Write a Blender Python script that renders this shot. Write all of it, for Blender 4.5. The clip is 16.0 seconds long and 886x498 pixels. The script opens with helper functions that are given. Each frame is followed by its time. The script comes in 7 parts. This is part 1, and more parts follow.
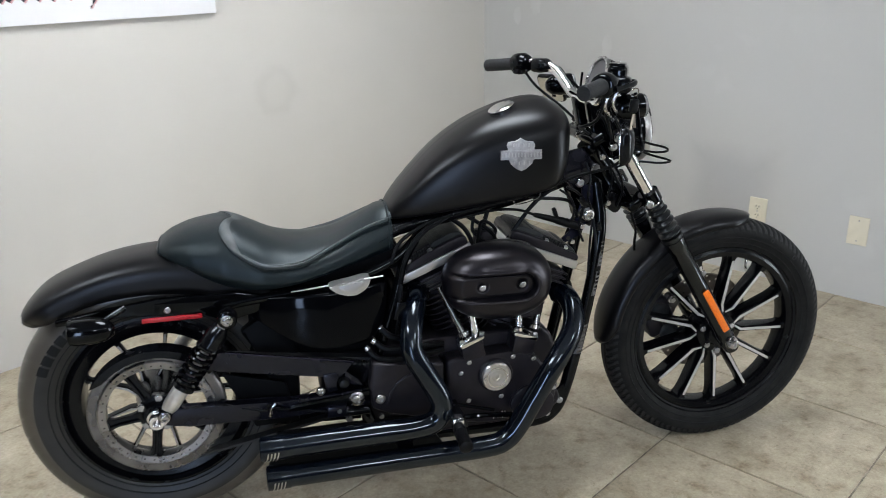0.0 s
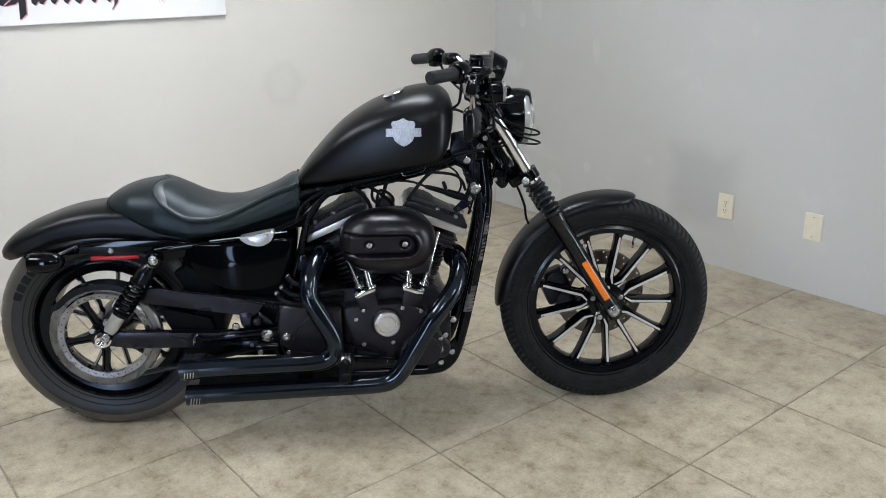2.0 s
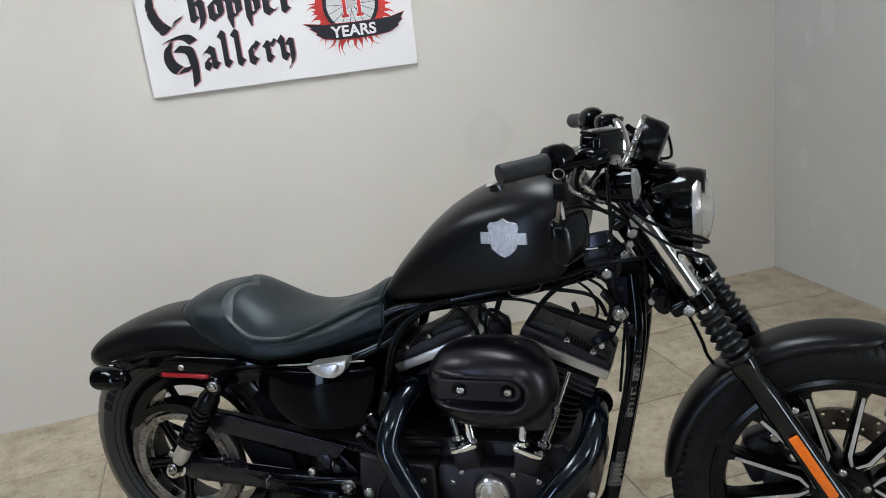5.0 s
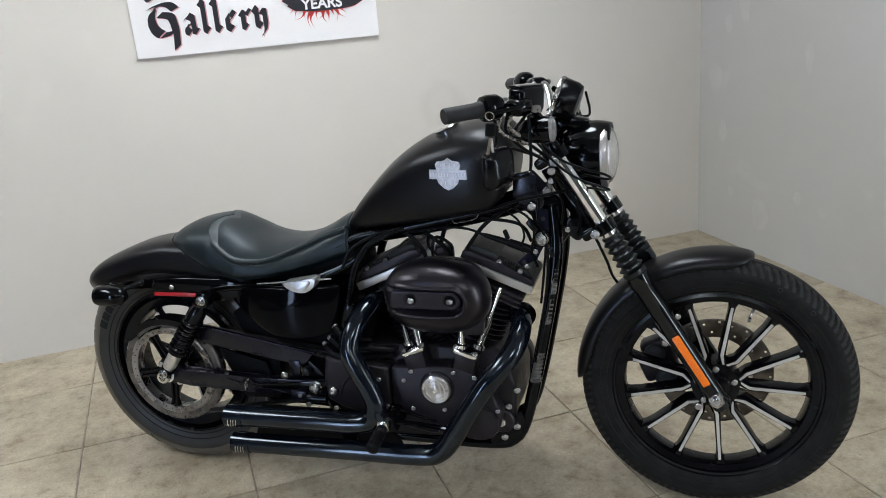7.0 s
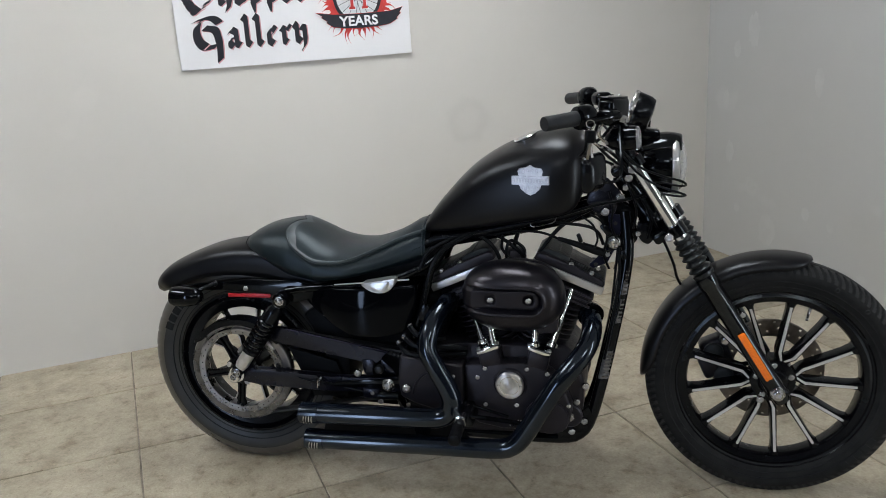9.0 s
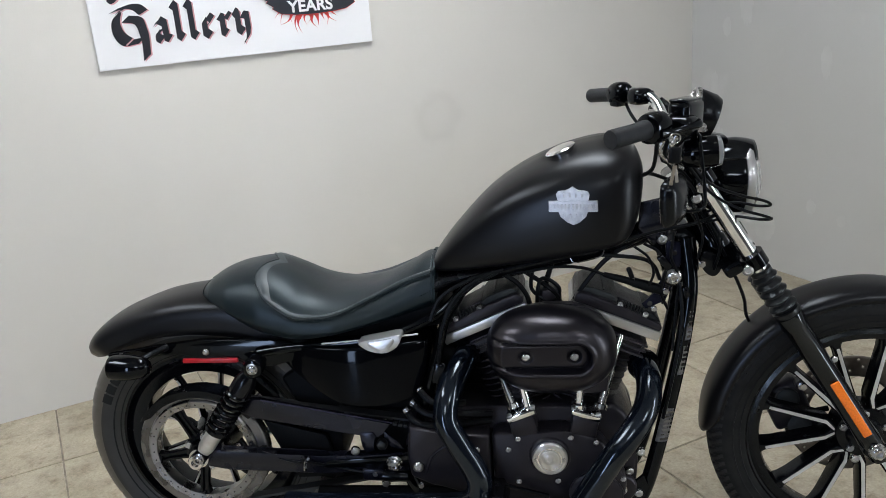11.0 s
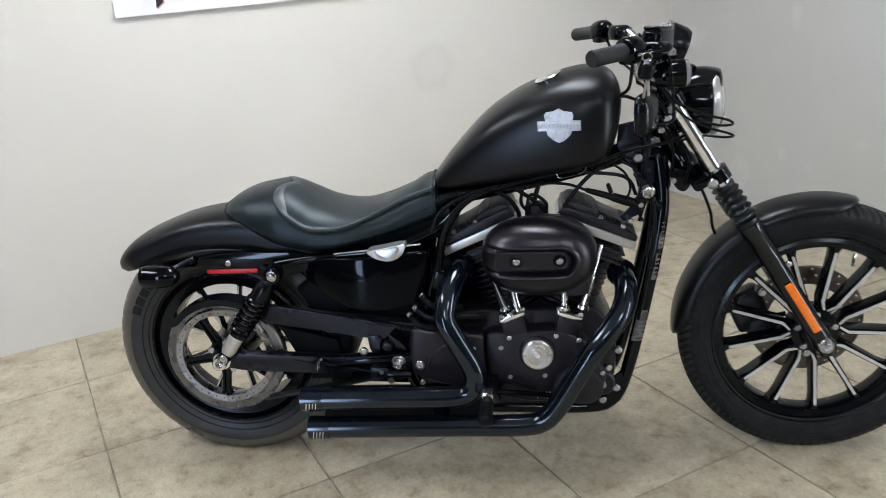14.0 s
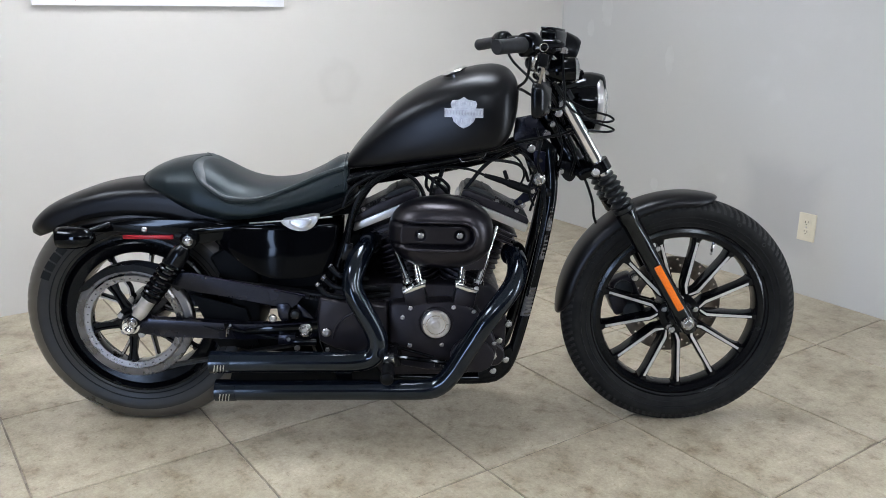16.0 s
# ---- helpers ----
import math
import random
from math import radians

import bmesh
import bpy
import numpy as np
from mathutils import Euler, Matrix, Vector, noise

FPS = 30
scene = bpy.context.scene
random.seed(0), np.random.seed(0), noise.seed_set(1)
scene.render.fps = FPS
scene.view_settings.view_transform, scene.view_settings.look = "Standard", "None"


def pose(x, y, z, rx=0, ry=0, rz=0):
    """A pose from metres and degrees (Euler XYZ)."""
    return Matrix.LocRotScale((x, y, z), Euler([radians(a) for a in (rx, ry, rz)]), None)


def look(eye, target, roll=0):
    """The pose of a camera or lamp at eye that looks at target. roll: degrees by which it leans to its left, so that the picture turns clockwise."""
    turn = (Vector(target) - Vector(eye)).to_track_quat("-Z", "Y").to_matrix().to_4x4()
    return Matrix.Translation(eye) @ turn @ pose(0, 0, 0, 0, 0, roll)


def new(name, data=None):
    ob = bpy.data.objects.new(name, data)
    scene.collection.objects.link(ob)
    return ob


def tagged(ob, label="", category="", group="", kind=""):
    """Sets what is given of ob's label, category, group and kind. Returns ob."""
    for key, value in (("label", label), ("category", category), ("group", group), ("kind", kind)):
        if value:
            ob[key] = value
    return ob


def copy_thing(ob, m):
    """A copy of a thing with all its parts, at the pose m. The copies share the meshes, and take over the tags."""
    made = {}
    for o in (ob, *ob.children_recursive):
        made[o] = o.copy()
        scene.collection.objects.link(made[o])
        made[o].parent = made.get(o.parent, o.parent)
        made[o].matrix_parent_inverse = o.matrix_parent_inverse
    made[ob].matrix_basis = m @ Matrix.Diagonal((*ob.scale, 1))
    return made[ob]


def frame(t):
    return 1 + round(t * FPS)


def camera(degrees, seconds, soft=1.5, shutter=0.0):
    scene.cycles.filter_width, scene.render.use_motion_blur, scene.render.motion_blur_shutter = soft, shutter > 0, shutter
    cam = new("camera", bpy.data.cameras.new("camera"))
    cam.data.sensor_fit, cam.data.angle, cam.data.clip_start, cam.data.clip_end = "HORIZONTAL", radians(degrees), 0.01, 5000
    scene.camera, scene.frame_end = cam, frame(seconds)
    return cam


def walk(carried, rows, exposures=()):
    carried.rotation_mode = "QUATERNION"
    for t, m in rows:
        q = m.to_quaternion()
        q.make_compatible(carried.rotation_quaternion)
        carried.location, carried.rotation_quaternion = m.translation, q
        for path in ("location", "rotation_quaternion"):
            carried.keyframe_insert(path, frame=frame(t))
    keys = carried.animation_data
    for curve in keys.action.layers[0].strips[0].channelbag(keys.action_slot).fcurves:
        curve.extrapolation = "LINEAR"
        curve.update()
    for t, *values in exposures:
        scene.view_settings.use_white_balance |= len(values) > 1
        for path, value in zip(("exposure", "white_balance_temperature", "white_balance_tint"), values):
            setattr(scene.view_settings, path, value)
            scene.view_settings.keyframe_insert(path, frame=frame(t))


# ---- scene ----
cam = camera(56.0, 16.0, soft=0.75, shutter=0.22)
PATH = [
    (0, (-1.504, -0.976, 1.366), (-0.119, 0.302, 0.695), -0.6),
    (0.5, (-1.54, -1.193, 1.376), (-0.297, 0.22, 0.698), -1.7),
    (1, (-1.603, -1.369, 1.366), (-0.368, 0.054, 0.695), -1.1),
    (1.5, (-1.505, -1.534, 1.345), (-0.286, -0.095, 0.679), -1.5),
    (2, (-1.31, -1.66, 1.353), (-0.124, -0.185, 0.706), -0.9),
    (2.5, (-1.154, -1.632, 1.356), (-0.037, -0.094, 0.735), -1.8),
    (3, (-0.955, -1.515, 1.361), (0.106, 0.078, 0.778), -3.0),
    (3.5, (-0.712, -1.418, 1.368), (0.258, 0.238, 0.804), -4.0),
    (4, (-0.506, -1.341, 1.381), (0.108, 0.476, 0.813), -6.0),
    (4.2, (-0.458, -1.292, 1.367), (0.121, 0.538, 0.807), -6.3),
    (6.3, (-0.455, -1.446, 1.373), (-0.127, 0.44, 0.794), -6.7),
    (6.5, (-0.517, -1.515, 1.385), (-0.091, 0.345, 0.789), -5.6),
    (7, (-0.559, -1.674, 1.357), (0.007, 0.144, 0.745), -4.8),
    (7.5, (-0.624, -1.82, 1.376), (-0.08, 0.01, 0.779), -5.2),
    (8, (-0.788, -1.861, 1.394), (-0.227, -0.03, 0.815), -4.4),
    (8.5, (-0.895, -1.84, 1.393), (-0.264, -0.031, 0.819), -3.8),
    (9, (-0.905, -1.681, 1.36), (-0.23, 0.115, 0.794), -3.4),
    (9.5, (-0.912, -1.481, 1.371), (-0.249, 0.317, 0.797), -4.3),
    (10, (-0.997, -1.269, 1.373), (-0.208, 0.476, 0.797), -4.6),
    (10.2, (-0.998, -1.224, 1.373), (-0.129, 0.479, 0.786), -4.0),
    (12.3, (-0.683, -1.103, 1.37), (0.033, 0.631, 0.677), -6.4),
    (12.5, (-0.682, -1.092, 1.368), (0.027, 0.636, 0.653), -6.5),
    (13, (-0.679, -1.081, 1.356), (0.008, 0.653, 0.634), -6.9),
    (13.5, (-0.724, -1.093, 1.303), (-0.018, 0.637, 0.591), -6.9),
    (14, (-1.044, -1.345, 1.315), (-0.2, 0.335, 0.632), -4.4),
    (14.5, (-1.21, -1.509, 1.315), (-0.181, 0.073, 0.652), -0.8),
    (15, (-1.238, -1.531, 1.246), (-0.18, 0.037, 0.598), -0.4),
    (15.5, (-1.243, -1.526, 1.189), (-0.163, 0.049, 0.595), 0.0),
    (16, (-1.219, -1.516, 1.178), (-0.114, 0.052, 0.612), 0.6),
]
walk(cam, [(t, look(eye, target, roll)) for t, eye, target, roll in PATH],
     exposures=[(0, 0.32, 6400, 10), (0.5, 0.16, 6450, 10), (1, 0.32, 6450, 10), (1.5, 0.38, 6400, 10), (2.5, 0.38, 6300, 10), (3, 0.17, 6200, 10), (3.5, -0.04, 6200, 10), (4, -0.04, 6350, 10),
                (6.3, 0.04, 6500, 10), (7, 0.17, 6450, 10), (7.5, 0.20, 6480, 10), (8, 0.01, 6450, 10), (9, -0.04, 6450, 10), (9.5, -0.04, 6400, 10), (10, 0.12, 6350, 10),
                (12.5, 0.20, 6450, 10), (13, 0.21, 6450, 10), (13.5, 0.50, 6400, 11), (14.5, 0.43, 6400, 10), (15.5, 0.42, 6300, 11), (16, 0.45, 6200, 12)])

# ---- light ----
world = bpy.data.worlds.new("world")
scene.world = world
world.use_nodes = True
wn = world.node_tree.nodes
sky = wn.new("ShaderNodeTexSky")
sky.sky_type, sky.sun_disc = "NISHITA", False
sky.sun_elevation, sky.sun_rotation = radians(40), radians(200)
world.node_tree.links.new(sky.outputs[0], wn["Background"].inputs[0])
wn["Background"].inputs[1].default_value = 0.1

# room: u = x along the sign wall, v = y along the outlet wall
WALL_X, WALL_Y, BACK_X, BACK_Y, HIGH = 1.972, 1.920, -4.0, -5.0, 2.75
PANEL_POWER = 20.5
PANELS = [(-2.3, 0.60), (0.1, 0.60), (-2.3, -3.5), (0.1, -3.5)]
WINDOW = (-2.66, -1.98, 0.05, 2.15)      # y from, y to, z from, z to: narrow glass door in the west wall
win_lamp = bpy.data.lights.new("window_light", "AREA")
win_lamp.shape, win_lamp.size, win_lamp.size_y = "RECTANGLE", 0.56, 2.0
win_lamp.energy, win_lamp.color = 50.0, (0.62, 0.74, 1.0)
win_ob = new("window_light", win_lamp)
win_ob.matrix_world = look((BACK_X - 0.02, -2.32, 1.1), (0, -2.32, 1.1))

DOOR = (-2.65, -2.05, 0.05, 2.15)        # narrow glazed door in the east wall, past the outlets
door_lamp = bpy.data.lights.new("door_light", "AREA")
door_lamp.shape, door_lamp.size, door_lamp.size_y = "RECTANGLE", 0.28, 2.0
door_lamp.energy, door_lamp.color = 44.0, (0.94, 0.97, 1.0)
door_ob = new("door_light", door_lamp)
door_ob.matrix_world = look((WALL_X + 0.02, -2.35, 1.1), (0, -2.35, 1.1))

# ---- materials ----
def mat(name, color, rough=0.5, metal=0.0, var=0.0, scale=20.0, bump=0.0, bscale=200.0, rvar=0.0, coat=0.0,
        detail=4.0, color2=None, spec=0.5, trans=0.0, coat_rough=0.1, tint=(0.82, 0.92, 1.0)):
    """A principled material with colour variation, roughness variation and fine bump in object space."""
    m = bpy.data.materials.new(name)
    m.use_nodes = True
    t, b = m.node_tree, m.node_tree.nodes["Principled BSDF"]
    b.inputs["Base Color"].default_value = (*color, 1)
    b.inputs["Roughness"].default_value = rough
    b.inputs["Metallic"].default_value = metal
    b.inputs["Coat Weight"].default_value = coat
    b.inputs["Coat Roughness"].default_value = coat_rough
    b.inputs["Specular IOR Level"].default_value = spec
    if max(color) < 0.02 and metal == 0:
        b.inputs["Specular Tint"].default_value = (*tint, 1)      # black coatings with a cool sheen
    b.inputs["Transmission Weight"].default_value = trans
    co = t.nodes.new("ShaderNodeTexCoord")
    if var or color2 or rvar:
        n = t.nodes.new("ShaderNodeTexNoise")
        n.inputs["Scale"].default_value, n.inputs["Detail"].default_value = scale, detail
        t.links.new(co.outputs["Object"], n.inputs["Vector"])
        if var or color2:
            r = t.nodes.new("ShaderNodeValToRGB")
            lo = [c * (1 - var) for c in color]
            hi = color2 or [min(1, c * (1 + var)) for c in color]
            r.color_ramp.elements[0].position, r.color_ramp.elements[1].position = 0.32, 0.68
            r.color_ramp.elements[0].color, r.color_ramp.elements[1].color = (*lo, 1), (*hi, 1)
            t.links.new(n.outputs["Fac"], r.inputs["Fac"])
            t.links.new(r.outputs["Color"], b.inputs["Base Color"])
        if rvar:
            q = t.nodes.new("ShaderNodeMapRange")
            q.inputs["To Min"].default_value, q.inputs["To Max"].default_value = max(0, rough - rvar), min(1, rough + rvar)
            q.inputs["From Min"].default_value, q.inputs["From Max"].default_value = 0.3, 0.7
            t.links.new(n.outputs["Fac"], q.inputs["Value"])
            t.links.new(q.outputs["Result"], b.inputs["Roughness"])
    if bump:
        n2 = t.nodes.new("ShaderNodeTexNoise")
        n2.inputs["Scale"].default_value, n2.inputs["Detail"].default_value = bscale, 3
        t.links.new(co.outputs["Object"], n2.inputs["Vector"])
        bp = t.nodes.new("ShaderNodeBump")
        bp.inputs["Strength"].default_value, bp.inputs["Distance"].default_value = bump, 0.001
        t.links.new(n2.outputs["Fac"], bp.inputs["Height"])
        t.links.new(bp.outputs["Normal"], b.inputs["Normal"])
    return m


def glow(name, color, strength):
    m = bpy.data.materials.new(name)
    m.use_nodes = True
    b = m.node_tree.nodes["Principled BSDF"]
    b.inputs["Base Color"].default_value = (*color, 1)
    b.inputs["Emission Color"].default_value = (*color, 1)
    b.inputs["Emission Strength"].default_value = strength
    return m


def turned_metal(name, color):
    """Bright metal turned on a lathe: fine rings that draw the light out into a radial streak."""
    m = mat(name, color, 0.30, 1.0, var=0.06, scale=6, rvar=0.05)
    t, b = m.node_tree, m.node_tree.nodes["Principled BSDF"]
    tan = t.nodes.new("ShaderNodeTangent")
    tan.direction_type, tan.axis = "RADIAL", "Y"
    b.inputs["Anisotropic"].default_value, b.inputs["Anisotropic Rotation"].default_value = 0.9, 0.25
    t.links.new(tan.outputs["Tangent"], b.inputs["Tangent"])
    return m


M = {
    "satin": mat("satin_black_paint", (0.0037, 0.0034, 0.0039), 0.33, rvar=0.03, scale=5, var=0.15, bump=0.015, bscale=900, spec=0.25, tint=(0.84, 0.92, 1.0)),
    "guard": mat("guard_black_paint", (0.0032, 0.0034, 0.0066), 0.26, rvar=0.04, scale=14, var=0.2, spec=0.44, tint=(0.76, 0.82, 1.0)),
    "gloss": mat("gloss_black_paint", (0.0012, 0.0013, 0.0018), 0.07, rvar=0.03, scale=14, spec=0.23),
    "semi": mat("semigloss_black", (0.0020, 0.0020, 0.0028), 0.22, rvar=0.07, scale=22, bump=0.05, bscale=500, spec=0.24),
    "engine": mat("black_engine_coat", (0.0090, 0.0082, 0.0105), 0.38, var=0.3, scale=30, bump=0.2, bscale=1400, rvar=0.08, spec=0.31, tint=(0.90, 0.90, 1.0)),
    "wrinkle": mat("wrinkle_black", (0.018, 0.019, 0.0185), 0.5, var=0.3, scale=40, bump=0.5, bscale=1100, spec=0.28),
    "pipe": mat("black_ceramic_pipe", (0.0018, 0.0030, 0.0058), 0.13, rvar=0.04, scale=10, var=0.3, spec=0.52, tint=(0.76, 0.89, 1.0)),
    "rubber": mat("tyre_rubber", (0.009, 0.009, 0.0095), 0.6, var=0.35, scale=16, bump=0.25, bscale=700, rvar=0.08, spec=0.18),
    "tread": mat("tyre_tread", (0.0090, 0.0088, 0.0088), 0.66, var=0.35, scale=24, bump=0.4, bscale=500, color2=(0.014, 0.0135, 0.013), spec=0.16),
    "tread_face": mat("tread_face_rubber", (0.019, 0.0186, 0.0180), 0.62, var=0.3, scale=30, bump=0.4, bscale=500, spec=0.24),
    "chassis": mat("chassis_black", (0.002, 0.002, 0.0025), 0.55, var=0.3, scale=30, bump=0.2, bscale=600, spec=0.10),
    "hose": mat("black_hose", (0.003, 0.003, 0.0035), 0.40, var=0.2, scale=60, bump=0.2, bscale=800, spec=0.12),
    "gaiter": mat("gaiter_rubber", (0.006, 0.006, 0.0065), 0.34, var=0.2, scale=60, bump=0.15, bscale=800, spec=0.40),
    "pulley_band": mat("grey_pulley_band", (0.145, 0.142, 0.140), 0.30, 0.85, var=0.25, scale=18, rvar=0.08),
    "glint_grey": mat("plum_grey_plate", (0.035, 0.032, 0.050), 0.40, 0.9, var=0.25, scale=30),
    "seat_band": mat("seat_welt_vinyl", (0.036, 0.049, 0.056), 0.45, var=0.25, scale=30, bump=0.2, bscale=650, spec=0.5),
    "grip": mat("grip_rubber", (0.013, 0.013, 0.0145), 0.62, spec=0.35, var=0.2, scale=70, bump=0.3, bscale=1300),
    "seat": mat("seat_vinyl", (0.0050, 0.0092, 0.0118), 0.40, var=0.25, scale=14, bump=0.20, bscale=650, rvar=0.04, spec=0.33, tint=(0.78, 0.93, 1.0)),
    "chrome": mat("chrome", (0.78, 0.79, 0.80), 0.09, 1.0, rvar=0.06, scale=18),
    "steel": mat("zinc_steel", (0.40, 0.40, 0.40), 0.26, 1.0, var=0.2, scale=60, rvar=0.1),
    "alu": mat("brushed_aluminium", (0.62, 0.62, 0.62), 0.45, 1.0, var=0.12, scale=45, rvar=0.08, bump=0.1, bscale=900),
    "turned": turned_metal("turned_aluminium", (0.56, 0.565, 0.58)),
    "machined": mat("machined_face", (0.55, 0.55, 0.55), 0.5, 0.55, var=0.08, scale=50, rvar=0.08),
    "dull": mat("worn_disc_steel", (0.17, 0.15, 0.13), 0.42, 0.9, var=0.3, scale=35, rvar=0.1),
    "cap_silver": mat("cap_silver", (0.50, 0.51, 0.52), 0.34, 0.9, rvar=0.05, scale=30),
    "satin_silver": mat("satin_silver", (0.50, 0.505, 0.515), 0.36, 0.9, rvar=0.05, scale=30),
    "pulley": mat("pulley_alloy", (0.25, 0.25, 0.255), 0.28, 1.0, var=0.15, scale=30, rvar=0.06),
    "dusty": mat("dusty_tyre_rubber", (0.022, 0.0198, 0.0172), 0.33, var=0.35, scale=6, bump=0.14, bscale=500, color2=(0.056, 0.050, 0.042), spec=0.95, rvar=0.08),
    "sidewall": mat("worn_sidewall_rubber", (0.0150, 0.0140, 0.0128), 0.46, var=0.3, scale=9, bump=0.2, bscale=500, color2=(0.025, 0.023, 0.0205), spec=0.46, rvar=0.08),
    "amber": mat("amber_reflector", (0.80, 0.17, 0.008), 0.24, var=0.12, scale=320, coat=0.6),
    "red": mat("red_reflector", (0.36, 0.006, 0.014), 0.34, var=0.12, scale=320, coat=0.1),
    "lens": mat("clear_lens", (0.95, 0.96, 0.97), 0.03, trans=1.0),
    "lens_frost": mat("signal_lens", (0.40, 0.41, 0.42), 0.10, trans=0.6, bump=0.3, bscale=400),
    # blue in this dark zinc's base stands in for a bluish reflection
    "blue_glint_plate": mat("dark_zinc_bracket", (0.012, 0.014, 0.030), 0.34, 0.9, var=0.3, scale=30),
    "label": mat("decal_grey", (0.035, 0.035, 0.038), 0.45, color2=(0.11, 0.11, 0.115), scale=70, detail=8.0),
    "badge": mat("badge_silver", (0.32, 0.322, 0.33), 0.42, 1.0, color2=(0.48, 0.482, 0.49), scale=90, rvar=0.08, bump=0.16, bscale=420),
    "cover": mat("cover_black_paint", (0.0012, 0.0013, 0.0020), 0.08, rvar=0.02, scale=10, spec=0.12),
    "soft_satin": mat("soft_satin_black", (0.0024, 0.0022, 0.0034), 0.31, rvar=0.02, scale=6, var=0.15, spec=0.40, tint=(0.90, 0.88, 1.0)),
    "brow": mat("brow_black_paint", (0.0018, 0.0019, 0.0024), 0.10, rvar=0.03, scale=12, spec=0.48),
    "key": mat("key_brass", (0.26, 0.23, 0.19), 0.38, 0.9, var=0.2, scale=120),
    "sign": mat("white_board", (0.80, 0.81, 0.83), 0.38, var=0.02, scale=3),
    "ink": mat("black_ink", (0.012, 0.011, 0.016), 0.42, var=0.2, scale=30),
    "ink_red": mat("red_ink", (0.55, 0.035, 0.03), 0.42, var=0.2, scale=22),
    "ink_grey": mat("grey_ink", (0.45, 0.46, 0.48), 0.42, var=0.2, scale=22),
    "ink_pale": mat("pale_ink", (0.62, 0.66, 0.68), 0.42, var=0.06, scale=40),
    "ink_pink": mat("faded_red_ink", (0.56, 0.30, 0.32), 0.42, var=0.1, scale=22),
    "ivory": mat("ivory_plastic", (0.66, 0.62, 0.50), 0.36, var=0.03, scale=30),
    "slot": mat("dark_slot", (0.02, 0.02, 0.02), 0.7, var=0.1),
    "ceiling": mat("ceiling_tile", (0.42, 0.415, 0.40), 0.9, var=0.03, scale=30, bump=0.5, bscale=120),
    "grout": mat("grout", (0.215, 0.192, 0.158), 0.9, var=0.45, scale=16, bump=0.4, bscale=400),
    "panel": glow("light_panel", (0.966, 0.975, 0.985), PANEL_POWER),
    "frame_white": mat("white_frame", (0.70, 0.70, 0.69), 0.45, var=0.04),
    "face": mat("gauge_face", (0.05, 0.05, 0.055), 0.4, var=0.1),
    "belt": mat("belt_rubber", (0.015, 0.015, 0.016), 0.65, var=0.2, bump=0.2),
}


def noise_node(t, co, scale, detail=4.0, rough=0.5):
    n = t.nodes.new("ShaderNodeTexNoise")
    n.inputs["Scale"].default_value, n.inputs["Detail"].default_value = scale, detail
    n.inputs["Roughness"].default_value = rough
    t.links.new(co, n.inputs["Vector"])
    return n


def wall_paint(name, color, patch):
    """Rolled paint with touched-up patches of a lighter filler tone."""
    m = mat(name, color, 0.62, bump=0.22, bscale=260)
    t, b = m.node_tree, m.node_tree.nodes["Principled BSDF"]
    co = t.nodes.new("ShaderNodeTexCoord").outputs["Object"]
    broad, fine = noise_node(t, co, 0.9, 3), noise_node(t, co, 4.2, 2)
    r1 = t.nodes.new("ShaderNodeValToRGB")
    r1.color_ramp.elements[0].position, r1.color_ramp.elements[1].position = 0.3, 0.7
    r1.color_ramp.elements[0].color = (*[c * 0.93 for c in color], 1)
    r1.color_ramp.elements[1].color = (*[min(1, c * 1.03) for c in color], 1)
    t.links.new(broad.outputs["Fac"], r1.inputs["Fac"])
    r2 = t.nodes.new("ShaderNodeValToRGB")
    r2.color_ramp.elements[0].position, r2.color_ramp.elements[1].position = 0.66, 0.74
    r2.color_ramp.elements[0].color, r2.color_ramp.elements[1].color = (0, 0, 0, 1), (patch, patch, patch, 1)
    t.links.new(fine.outputs["Fac"], r2.inputs["Fac"])
    mx = t.nodes.new("ShaderNodeMixRGB")
    mx.inputs["Color2"].default_value = (*[min(1, c * 1.16) for c in color], 1)
    t.links.new(r2.outputs["Color"], mx.inputs["Fac"])
    t.links.new(r1.outputs["Color"], mx.inputs["Color1"])
    t.links.new(mx.outputs["Color"], b.inputs["Base Color"])
    return m


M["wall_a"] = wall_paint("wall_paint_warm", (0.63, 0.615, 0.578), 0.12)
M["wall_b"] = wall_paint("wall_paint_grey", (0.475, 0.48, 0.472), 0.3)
# near-black tone for walls out of view, so gloss parts reflect dim surroundings
M["wall_unseen"] = wall_paint("wall_paint_back", (0.045, 0.044, 0.043), 0.1)
M["patch_light"] = mat("filler_patch", (0.492, 0.498, 0.489), 0.7, var=0.04, scale=12, bump=0.3, bscale=200)


